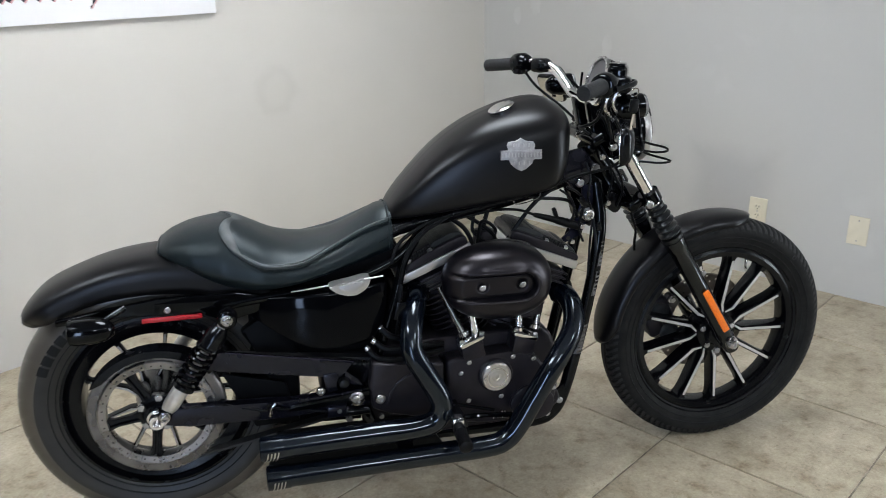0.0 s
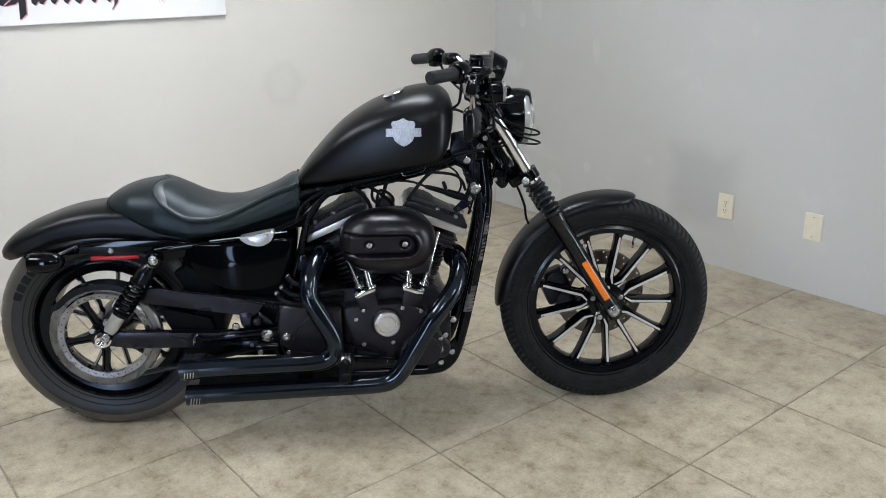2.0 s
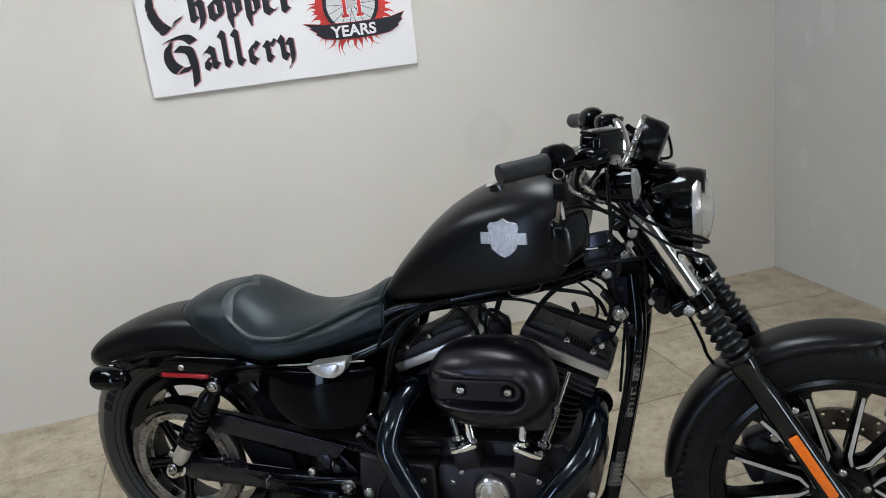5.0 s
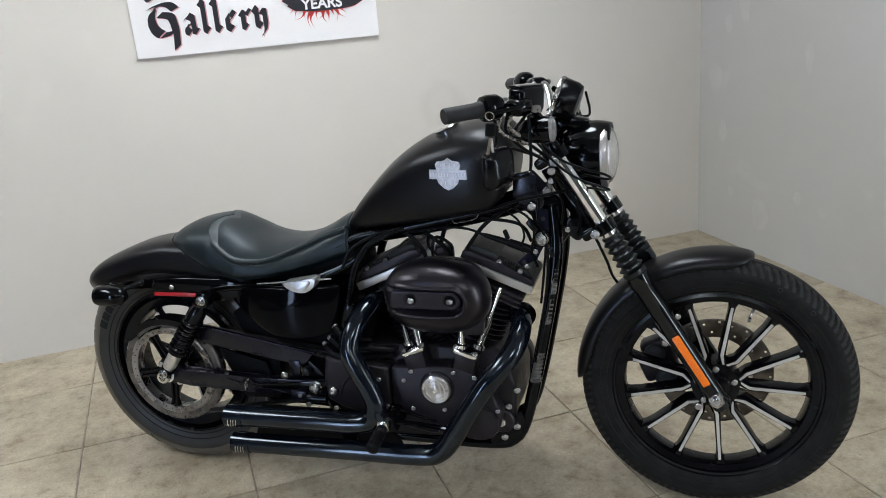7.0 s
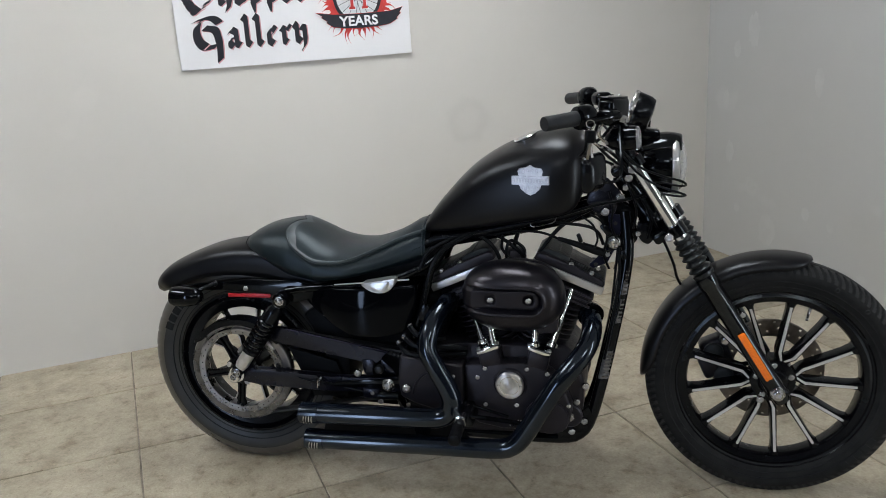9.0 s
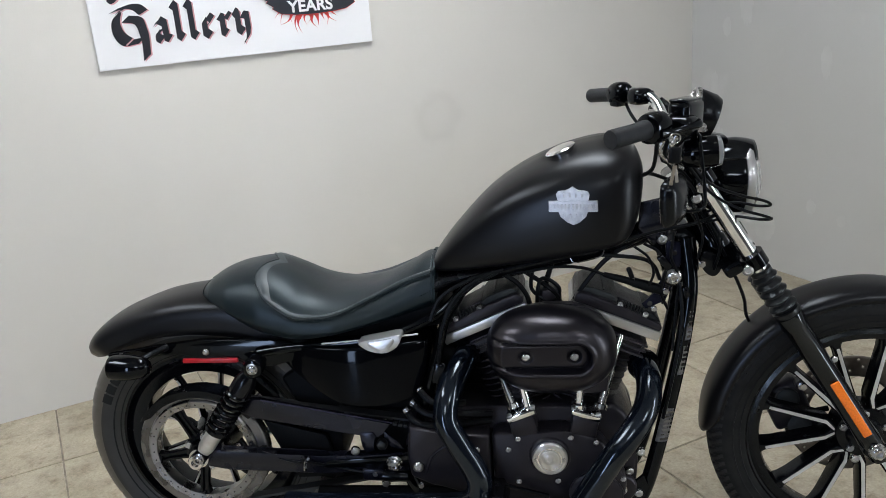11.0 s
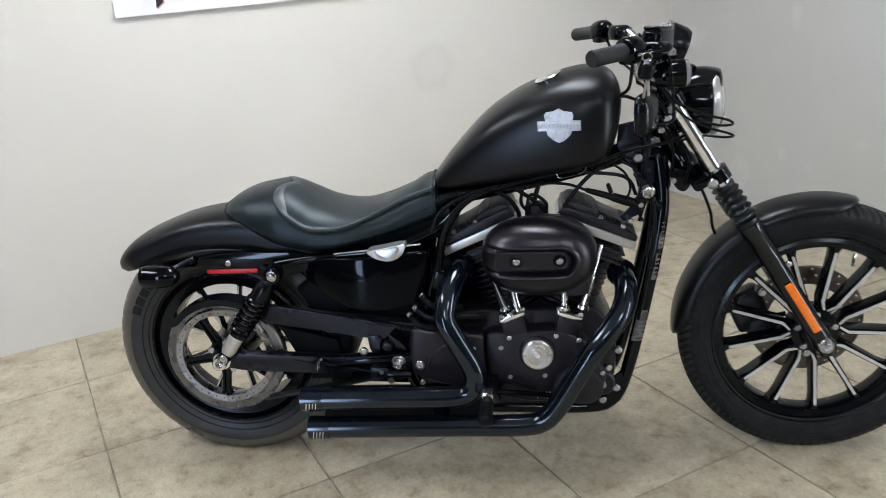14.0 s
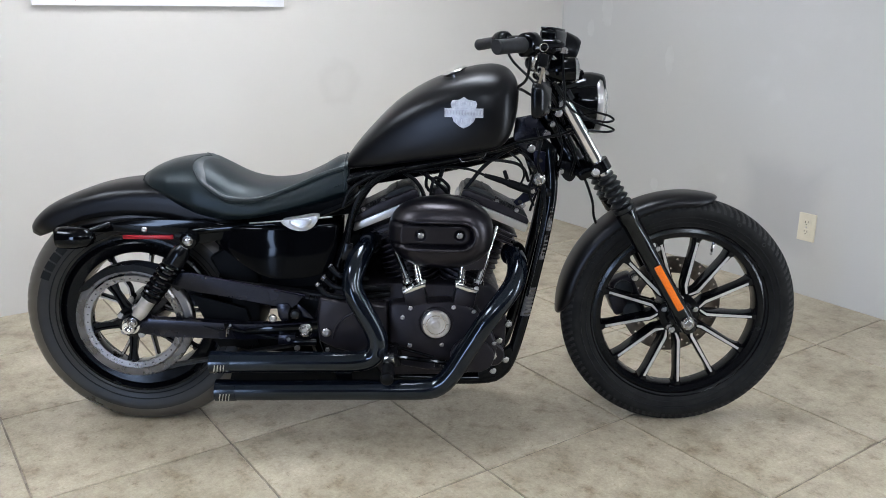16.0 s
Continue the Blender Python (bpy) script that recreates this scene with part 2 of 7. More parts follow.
def stain(m, centre, half, soft, shade):
    """A soft-edged touched-up square of darker paint on a wall, with a wavering outline."""
    t, b = m.node_tree, m.node_tree.nodes["Principled BSDF"]
    old = b.inputs["Base Color"].links[0].from_socket
    co = t.nodes.new("ShaderNodeTexCoord").outputs["Object"]
    wob = noise_node(t, co, 6.0, 3)
    dif, ab, add, sep, mx = (t.nodes.new(k) for k in ("ShaderNodeVectorMath", "ShaderNodeVectorMath", "ShaderNodeMath", "ShaderNodeSeparateXYZ", "ShaderNodeMath"))
    dif.operation, ab.operation, mx.operation, add.operation = "SUBTRACT", "ABSOLUTE", "MAXIMUM", "MULTIPLY_ADD"
    dif.inputs[1].default_value = centre
    t.links.new(co, dif.inputs[0])
    t.links.new(dif.outputs[0], ab.inputs[0])
    t.links.new(ab.outputs[0], sep.inputs[0])
    t.links.new(sep.outputs["Y"], mx.inputs[0])
    t.links.new(sep.outputs["Z"], mx.inputs[1])
    add.inputs[1].default_value = soft
    t.links.new(wob.outputs["Fac"], add.inputs[0])
    t.links.new(mx.outputs[0], add.inputs[2])
    ran = t.nodes.new("ShaderNodeMapRange")
    ran.interpolation_type = "SMOOTHSTEP"
    ran.inputs["From Min"].default_value, ran.inputs["From Max"].default_value = half - soft * 0.5, half + soft
    ran.inputs["To Min"].default_value, ran.inputs["To Max"].default_value = 1.0, 0.0
    t.links.new(add.outputs[0], ran.inputs["Value"])
    mul = t.nodes.new("ShaderNodeMixRGB")
    mul.blend_type, mul.inputs["Color2"].default_value = "MULTIPLY", (shade, shade, shade * 1.02, 1)
    t.links.new(ran.outputs["Result"], mul.inputs["Fac"])
    t.links.new(old, mul.inputs["Color1"])
    t.links.new(mul.outputs["Color"], b.inputs["Base Color"])


def ring_stain(m, centre, radius, wide, shade):
    """A faint round mark rubbed on a wall: darker along a soft ring, less so inside it."""
    t, b = m.node_tree, m.node_tree.nodes["Principled BSDF"]
    old = b.inputs["Base Color"].links[0].from_socket
    co = t.nodes.new("ShaderNodeTexCoord").outputs["Object"]
    wob = noise_node(t, co, 14.0, 4)
    dif, dist = t.nodes.new("ShaderNodeVectorMath"), t.nodes.new("ShaderNodeVectorMath")
    dif.operation, dist.operation = "MULTIPLY_ADD", "LENGTH"
    dif.inputs[1].default_value, dif.inputs[2].default_value = (1, 0, 1), (-centre[0], 0, -centre[2])
    t.links.new(co, dif.inputs[0])
    t.links.new(dif.outputs[0], dist.inputs[0])
    add = t.nodes.new("ShaderNodeMath")
    add.operation, add.inputs[1].default_value = "MULTIPLY_ADD", wide * 1.6
    t.links.new(wob.outputs["Fac"], add.inputs[0])
    t.links.new(dist.outputs["Value"], add.inputs[2])
    ramp = t.nodes.new("ShaderNodeValToRGB")
    ramp.color_ramp.interpolation = "EASE"
    mid = radius + wide * 0.8
    ramp.color_ramp.elements[0].position, ramp.color_ramp.elements[0].color = 0.0, (0.35, 0.35, 0.35, 1)
    ramp.color_ramp.elements[1].position, ramp.color_ramp.elements[1].color = mid + wide, (0, 0, 0, 1)
    for at, v in ((mid - wide, 0.4), (mid, 1.0)):
        ramp.color_ramp.elements.new(at).color = (v, v, v, 1)
    t.links.new(add.outputs[0], ramp.inputs["Fac"])
    mul = t.nodes.new("ShaderNodeMixRGB")
    mul.blend_type, mul.inputs["Color2"].default_value = "MULTIPLY", (shade, shade, shade, 1)
    t.links.new(ramp.outputs["Color"], mul.inputs["Fac"])
    t.links.new(old, mul.inputs["Color1"])
    t.links.new(mul.outputs["Color"], b.inputs["Base Color"])


ring_stain(M["wall_a"], (0.611, 0, 0.827), 0.082, 0.045, 0.95)
stain(M["wall_b"], (0, 0.50, 0.36), 0.19, 0.09, 0.86)


def tile_material():
    m = mat("stone_look_tile", (0.3, 0.27, 0.21), 0.42, bump=0.12, bscale=90)
    t, b = m.node_tree, m.node_tree.nodes["Principled BSDF"]
    info = t.nodes.new("ShaderNodeObjectInfo")
    co = t.nodes.new("ShaderNodeTexCoord").outputs["Object"]
    off = t.nodes.new("ShaderNodeVectorMath")
    off.operation = "ADD"
    mul = t.nodes.new("ShaderNodeMath")
    mul.operation, mul.inputs[1].default_value = "MULTIPLY", 37.0
    t.links.new(info.outputs["Random"], mul.inputs[0])
    t.links.new(co, off.inputs[0])
    t.links.new(mul.outputs[0], off.inputs[1])
    big, mid, fine = noise_node(t, off.outputs[0], 5.5, 5, 0.62), noise_node(t, off.outputs[0], 17, 6, 0.7), noise_node(t, off.outputs[0], 130, 4, 0.7)
    fleck = noise_node(t, off.outputs[0], 48, 5, 0.75)
    r = t.nodes.new("ShaderNodeValToRGB")
    e = r.color_ramp.elements
    e[0].position, e[1].position = 0.30, 0.70
    e[0].color, e[1].color = (0.185, 0.152, 0.100, 1), (0.480, 0.437, 0.345, 1)
    k = e.new(0.5)
    k.color = (0.350, 0.310, 0.232, 1)
    mix1 = t.nodes.new("ShaderNodeMixRGB")
    mix1.inputs["Fac"].default_value = 0.5
    t.links.new(big.outputs["Fac"], mix1.inputs["Color1"])
    t.links.new(mid.outputs["Fac"], mix1.inputs["Color2"])
    t.links.new(mix1.outputs["Color"], r.inputs["Fac"])
    spots = t.nodes.new("ShaderNodeValToRGB")
    spots.color_ramp.elements[0].position, spots.color_ramp.elements[1].position = 0.30, 0.44
    spots.color_ramp.elements[0].color, spots.color_ramp.elements[1].color = (0.72, 0.68, 0.60, 1), (1, 1, 1, 1)
    t.links.new(mid.outputs["Fac"], spots.inputs["Fac"])
    mult = t.nodes.new("ShaderNodeMixRGB")
    mult.blend_type, mult.inputs["Fac"].default_value = "MULTIPLY", 0.8
    t.links.new(r.outputs["Color"], mult.inputs["Color1"])
    t.links.new(spots.outputs["Color"], mult.inputs["Color2"])
    grain = t.nodes.new("ShaderNodeMixRGB")
    grain.blend_type, grain.inputs["Fac"].default_value = "OVERLAY", 0.42
    dark = t.nodes.new("ShaderNodeValToRGB")
    dark.color_ramp.elements[0].position, dark.color_ramp.elements[1].position = 0.31, 0.41
    dark.color_ramp.elements[0].color, dark.color_ramp.elements[1].color = (0.55, 0.50, 0.42, 1), (1, 1, 1, 1)
    t.links.new(fleck.outputs["Fac"], dark.inputs["Fac"])
    spot = t.nodes.new("ShaderNodeMixRGB")
    spot.blend_type, spot.inputs["Fac"].default_value = "MULTIPLY", 0.75
    t.links.new(mult.outputs["Color"], spot.inputs["Color1"])
    t.links.new(dark.outputs["Color"], spot.inputs["Color2"])
    t.links.new(spot.outputs["Color"], grain.inputs["Color1"])
    t.links.new(fine.outputs["Fac"], grain.inputs["Color2"])
    tint = t.nodes.new("ShaderNodeMapRange")
    tint.inputs["To Min"].default_value, tint.inputs["To Max"].default_value = 0.92, 1.06
    t.links.new(info.outputs["Random"], tint.inputs["Value"])
    hsv = t.nodes.new("ShaderNodeHueSaturation")
    t.links.new(tint.outputs["Result"], hsv.inputs["Value"])
    t.links.new(grain.outputs["Color"], hsv.inputs["Color"])
    t.links.new(hsv.outputs["Color"], b.inputs["Base Color"])
    q = t.nodes.new("ShaderNodeMapRange")
    q.inputs["To Min"].default_value, q.inputs["To Max"].default_value = 0.30, 0.58
    t.links.new(mid.outputs["Fac"], q.inputs["Value"])
    t.links.new(q.outputs["Result"], b.inputs["Roughness"])
    return m


M["tile"] = tile_material()

# ---- mesh helpers ----
V = Vector


def link(name, bm, material, smooth=True, angle=40):
    me = bpy.data.meshes.new(name)
    bmesh.ops.recalc_face_normals(bm, faces=bm.faces)
    for f in bm.faces:
        f.smooth = smooth
    if smooth:
        lim = radians(angle)
        for e in bm.edges:
            e.smooth = not (len(e.link_faces) == 2 and e.calc_face_angle(0) > lim)
    bm.to_mesh(me)
    bm.free()
    me.materials.append(M[material])
    return new(name, me)


def part(name, bm, material, parent, label="", smooth=True, angle=40):
    ob = link(name, bm, material, smooth, angle)
    ob.parent = parent
    return tagged(ob, label)


def twin(ob, parent=None):
    """The same part on the other side of the bike, its mesh mirrored across the middle plane."""
    me = ob.data.copy()
    me.transform(Matrix.Diagonal((1, -1, 1, 1)))
    me.flip_normals()
    o = new(ob.name.split(".")[0], me)
    o.parent = parent or ob.parent
    o.matrix_basis = ob.matrix_basis
    for md in ob.modifiers:
        n = o.modifiers.new(md.name, md.type)
        if md.type == "SOLIDIFY":
            n.thickness, n.offset = md.thickness, md.offset
    return o


def spline(pts, n):
    """Points evenly along a Catmull-Rom curve through pts."""
    p = np.array(pts, float)
    q = np.vstack([2 * p[0] - p[1], p, 2 * p[-1] - p[-2]])
    out = []
    for i in range(len(p) - 1):
        a, b, c, d = q[i], q[i + 1], q[i + 2], q[i + 3]
        for t in np.linspace(0, 1, 12, endpoint=False):
            out.append(0.5 * (2 * b + (c - a) * t + (2 * a - 5 * b + 4 * c - d) * t * t + (3 * b - a - 3 * c + d) * t ** 3))
    out.append(p[-1])
    out = np.array(out)
    s = np.r_[0, np.cumsum(np.linalg.norm(np.diff(out, axis=0), axis=1))]
    u = np.linspace(0, s[-1], n)
    return np.stack([np.interp(u, s, out[:, k]) for k in range(out.shape[1])], 1)


def rings(bm, loops, cap=True, close=False):
    """Skin between rings of equal length."""
    vs = [[bm.verts.new(p) for p in loop] for loop in loops]
    k = len(vs[0])
    pairs = list(zip(vs, vs[1:])) + ([(vs[-1], vs[0])] if close else [])
    for a, b in pairs:
        for i in range(k):
            bm.faces.new((a[i], a[(i + 1) % k], b[(i + 1) % k], b[i]))
    if cap and not close:
        bm.faces.new(vs[0][::-1])
        bm.faces.new(vs[-1])
    return vs


def tube(pts, r, seg=12, n=None, bm=None, smooth_path=True, flat=1.0):
    """A tube along a path; r a radius or a list of radii along it."""
    bm = bm or bmesh.new()
    p = spline(pts, n or max(2, 8 * (len(pts) - 1))) if smooth_path and len(pts) > 2 else np.array(pts, float)
    rr = np.interp(np.linspace(0, 1, len(p)), np.linspace(0, 1, len(r)), r) if isinstance(r, (list, tuple)) else [r] * len(p)
    tan = np.gradient(p, axis=0)
    up = V((0, 0, 1)) if abs(V(tan[0]).normalized().z) < 0.9 else V((0, 1, 0))
    loops = []
    for a, t, q in zip(p, tan, [float(v) for v in rr]):
        t = V(t).normalized()
        side = t.cross(up).normalized()
        up = side.cross(t).normalized()
        loops.append([V(a) + q * (math.cos(w) * side * flat + math.sin(w) * up) for w in np.linspace(0, 2 * math.pi, seg, endpoint=False)])
    rings(bm, loops)
    return bm


def lathe(profile, seg=32, at=(0, 0, 0), axis=(0, 1, 0), bm=None, cap=True):
    """Turn (radius, along) pairs round an axis through a place."""
    bm = bm or bmesh.new()
    ax = V(axis).normalized()
    a = ax.orthogonal().normalized()
    b = ax.cross(a)
    loops = []
    for r, h in profile:
        r, h = max(float(r), 1e-4), float(h)
        loops.append([V(at) + ax * h + r * (math.cos(w) * a + math.sin(w) * b) for w in np.linspace(0, 2 * math.pi, seg, endpoint=False)])
    rings(bm, loops, cap)
    return bm


def slab(poly, y0, y1, bevel=0.004, segs=2, bm=None):
    """A plate with a side outline in x and z, between two y, its edges rounded."""
    one = bmesh.new()
    lo = [one.verts.new((x, y0, z)) for x, z in poly]
    hi = [one.verts.new((x, y1, z)) for x, z in poly]
    one.faces.new(lo), one.faces.new(hi[::-1])
    k = len(poly)
    for i in range(k):
        one.faces.new((lo[i], lo[(i + 1) % k], hi[(i + 1) % k], hi[i]))
    if bevel:
        bmesh.ops.bevel(one, geom=list(one.edges), offset=bevel, segments=segs, profile=0.5, affect="EDGES", clamp_overlap=True)
    return merge(bm, one)


def merge(bm, one):
    if bm is None:
        return one
    me = bpy.data.meshes.new("tmp")
    one.to_mesh(me)
    one.free()
    bm.from_mesh(me)
    bpy.data.meshes.remove(me)
    return bm


def block(size, m=None, bevel=0.003, segs=2, bm=None, taper=None):
    """A box of that size at a pose, with rounded edges. taper: scale of the top's x and y."""
    one = bmesh.new()
    bmesh.ops.create_cube(one, size=1)
    for v in one.verts:
        if taper and v.co.z > 0:
            v.co.x *= taper[0]
            v.co.y *= taper[1]
        v.co = V((v.co.x * size[0], v.co.y * size[1], v.co.z * size[2]))
    if bevel:
        bmesh.ops.bevel(one, geom=list(one.edges), offset=bevel, segments=segs, profile=0.5, affect="EDGES", clamp_overlap=True)
    if m is not None:
        bmesh.ops.transform(one, matrix=m, verts=one.verts)
    return merge(bm, one)


def smooth_outline(pts, n):
    """A closed smooth outline through pts."""
    p = list(pts)
    q = spline(p[-2:] + p + p[:3], 12 * n)
    a = np.array(p[0])
    start = np.argmin(np.linalg.norm(q[: len(q) // 2] - a, axis=1))
    b = len(q) // 2 + np.argmin(np.linalg.norm(q[len(q) // 2:] - a, axis=1))
    idx = np.linspace(start, b, n, endpoint=False).astype(int)
    return [tuple(q[i]) for i in idx]


def bolt_mesh(name, r=0.007, h=0.006, kind="hex"):
    bm = bmesh.new()
    if kind == "hex":
        lathe([(r * 1.25, 0), (r * 1.25, 0.0015), (r, 0.0016), (r, h), (r * 0.85, h + 0.001)], 6, bm=bm, axis=(0, -1, 0))
    else:
        lathe([(r, 0), (r, h * 0.4), (r * 0.9, h * 0.75), (r * 0.6, h), (r * 0.45, h), (r * 0.42, h * 0.5)], 14, bm=bm, axis=(0, -1, 0))
    ob = link(name, bm, "steel")
    me = ob.data
    bpy.data.objects.remove(ob)
    return me


BOLT = {"hex": bolt_mesh("bolt_hex"), "dome": bolt_mesh("bolt_dome", kind="dome")}


def bolt(parent, at, size=1.0, kind="dome", axis=None, name="bolt"):
    o = new(name, BOLT[kind])
    o.parent = parent
    m = Matrix.Translation(at)
    if axis is not None:
        m = m @ V((0, -1, 0)).rotation_difference(V(axis)).to_matrix().to_4x4()
    o.matrix_basis = m @ Matrix.Scale(size, 4)
    return o


def thing(name, label, category, m=None, group=""):
    o = new(name)
    o.empty_display_size = 0.1
    if m is not None:
        o.matrix_world = m
    return tagged(o, label, category, group)

# ---- room ----
def structure(name, bm, material, label="", smooth=False):
    return tagged(link(name, bm, material, smooth), label, kind="structure")


def cuboid(x0, x1, y0, y1, z0, z1, bm=None, bevel=0.0):
    return block((x1 - x0, y1 - y0, z1 - z0), Matrix.Translation(((x0 + x1) / 2, (y0 + y1) / 2, (z0 + z1) / 2)), bevel, 2, bm)


TH = 0.14
floor = structure("floor", cuboid(BACK_X - TH, WALL_X + TH, BACK_Y - TH, WALL_Y + TH, -0.12, -0.0035), "grout", "beige stone-look tiled showroom floor with dark grout joints")
wall_sign = structure("wall_north", cuboid(BACK_X - TH, WALL_X + TH, WALL_Y, WALL_Y + TH, -0.003, HIGH), "wall_a", "warm light grey painted wall carrying the white sign")
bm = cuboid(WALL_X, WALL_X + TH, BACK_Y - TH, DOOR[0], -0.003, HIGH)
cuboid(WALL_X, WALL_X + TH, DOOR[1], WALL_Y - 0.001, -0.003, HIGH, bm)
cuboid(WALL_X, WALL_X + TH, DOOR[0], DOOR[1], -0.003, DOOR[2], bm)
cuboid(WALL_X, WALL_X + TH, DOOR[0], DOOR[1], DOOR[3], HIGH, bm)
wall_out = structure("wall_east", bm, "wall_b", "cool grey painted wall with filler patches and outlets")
# south and west walls are unseen, added to close the room and darken reflections
structure("wall_south", cuboid(BACK_X + 0.001, WALL_X - 0.001, BACK_Y - TH, BACK_Y, -0.003, HIGH), "wall_unseen", "unseen plain wall, darkened to dim the reflections")
bm = cuboid(BACK_X - TH, BACK_X, BACK_Y - TH, WINDOW[0], -0.003, HIGH)
cuboid(BACK_X - TH, BACK_X, WINDOW[1], WALL_Y - 0.001, -0.003, HIGH, bm)
cuboid(BACK_X - TH, BACK_X, WINDOW[0], WINDOW[1], -0.003, WINDOW[2], bm)
cuboid(BACK_X - TH, BACK_X, WINDOW[0], WINDOW[1], WINDOW[3], HIGH, bm)
structure("wall_west", bm, "wall_unseen", "unseen plain wall with a glazed opening, darkened to dim the reflections")
structure("ceiling", cuboid(BACK_X - TH, WALL_X + TH, BACK_Y - TH, WALL_Y + TH, HIGH + 0.001, HIGH + 0.12), "ceiling", "grey textured ceiling")

# glazed openings, both out of view
for nm, (y0, y1, z0, z1), xa in (("window_1", WINDOW, BACK_X - 0.12), ("door_1", DOOR, WALL_X + 0.06)):
    win = tagged(new(nm), "white-framed glazed shop opening", kind="structure")
    bm = bmesh.new()
    for a, c, d, e in ((y0, y1, z0, z0 + 0.06), (y0, y1, z1 - 0.06, z1), (y0, y0 + 0.06, z0 + 0.06, z1 - 0.06), (y1 - 0.06, y1, z0 + 0.06, z1 - 0.06)):
        cuboid(xa, xa + 0.06, a, c, d, e, bm)
    part("window_frame", bm, "frame_white", win, smooth=False)

# light panels in the ceiling
panel0 = thing("ceiling_light", "flat white square-edged ceiling light panel, lit", "ceiling light", pose(*PANELS[0], HIGH), "ceiling lights")
bm = bmesh.new()
for a, b, c, d in ((-0.31, 0.31, -0.62, -0.59), (-0.31, 0.31, 0.59, 0.62), (-0.31, -0.28, -0.59, 0.59), (0.28, 0.31, -0.59, 0.59)):
    cuboid(a, b, c, d, -0.03, 0.0, bm)
part("frame", bm, "frame_white", panel0, smooth=False)
part("diffuser", cuboid(-0.28, 0.28, -0.59, 0.59, -0.02, -0.005), "panel", panel0, "glowing white diffuser", smooth=False)
for x, y in PANELS[1:]:
    copy_thing(panel0, pose(x, y, HIGH))

# filler patches and touched-up paint on the outlet wall
rnd = random.Random(5)


def blot(cy, cz, w, h, material, label, jag=0.16, n=30):
    bm = bmesh.new()
    pts = []
    for i in range(n):
        a = 2 * math.pi * i / n
        k = 1 + rnd.uniform(-jag, jag)
        pts.append((cy + w / 2 * k * math.cos(a), cz + h / 2 * k * math.sin(a)))
    f = bm.faces.new([bm.verts.new((WALL_X - 0.0006, y, z)) for y, z in pts])
    g = bmesh.ops.extrude_face_region(bm, geom=[f])
    bmesh.ops.translate(bm, vec=(0.0005, 0, 0), verts=[v for v in g["geom"] if isinstance(v, bmesh.types.BMVert)])
    return part("paint_patch", bm, material, wall_out, label, smooth=False)


for cy, cz, w, h in ((1.59, 1.15, 0.075, 0.16), (1.70, 1.06, 0.05, 0.08), (1.77, 0.81, 0.04, 0.10), (1.73, 0.55, 0.06, 0.11), (1.56, 0.40, 0.05, 0.06),
                     (1.44, 0.20, 0.11, 0.15), (1.17, 0.93, 0.05, 0.13), (1.20, 0.33, 0.05, 0.06), (1.05, 0.30, 0.04, 0.05), (1.66, 0.27, 0.04, 0.05)):
    blot(cy, cz, w, h, "patch_light", "pale filler patch")
# outlet and blank plate
def wall_plate(name, y, z, label, duplex):
    o = thing(name, label, "wall outlet" if duplex else "wall plate", pose(WALL_X, y, z, 0, 0, 0))
    part("cover_plate", block((0.006, 0.078, 0.118), Matrix.Translation((-0.003, 0, 0)), 0.0025, 3), "ivory", o, angle=60)
    if duplex:
        for s in (-1, 1):
            bm = bmesh.new()
            prof = [(0.017 * math.cos(a), max(-0.0125, min(0.0125, 0.0165 * math.sin(a)))) for a in np.linspace(0, 2 * math.pi, 24, endpoint=False)]
            lo = [bm.verts.new((-0.0055, y_, z_ + 0.0195 * s)) for y_, z_ in prof]
            hi = [bm.verts.new((-0.0085, y_ * 0.96, z_ * 0.96 + 0.0195 * s)) for y_, z_ in prof]
            bm.faces.new(hi)
            for i in range(24):
                bm.faces.new((lo[i], lo[(i + 1) % 24], hi[(i + 1) % 24], hi[i]))
            rec = part("receptacle", bm, "ivory", o)
            for dy, h in ((-0.0063, 0.009), (0.0063, 0.0075)):
                part("slot", block((0.001, 0.0022, h), Matrix.Translation((-0.0088, dy, 0.0195 * s + 0.003)), 0), "slot", rec, "dark contact slot", False)
            part("ground_hole", lathe([(0.0024, 0), (0.0024, 0.001)], 10, (-0.0084, 0, 0.0195 * s - 0.0075), (-1, 0, 0)), "slot", rec, "dark round contact hole", False)
        bolt(o, (-0.006, 0, 0), 0.5, "dome", (-1, 0, 0), "screw")
    else:
        for s in (-1, 1):
            bolt(o, (-0.006, 0, 0.042 * s), 0.45, "dome", (-1, 0, 0), "screw")
    return o


wall_plate("wall_outlet", 0.366, 0.294, "ivory duplex power outlet on the grey wall", True)
wall_plate("blank_wall_plate", -0.048, 0.292, "ivory blank wall plate on the grey wall", False)

# sign board on the warm wall
SX0, SX1, SZ0, SZ1 = -0.637, 0.350, 1.156, 1.68
sign = thing("wall_sign", "white foam-board shop sign with black lettering and red emblem", "sign", pose(0, 0, 0))
part("board", cuboid(SX0, SX1, WALL_Y - 0.016, WALL_Y - 0.002, SZ0, SZ1, bevel=0.001), "sign", sign, smooth=False)
FACE = WALL_Y - 0.0165


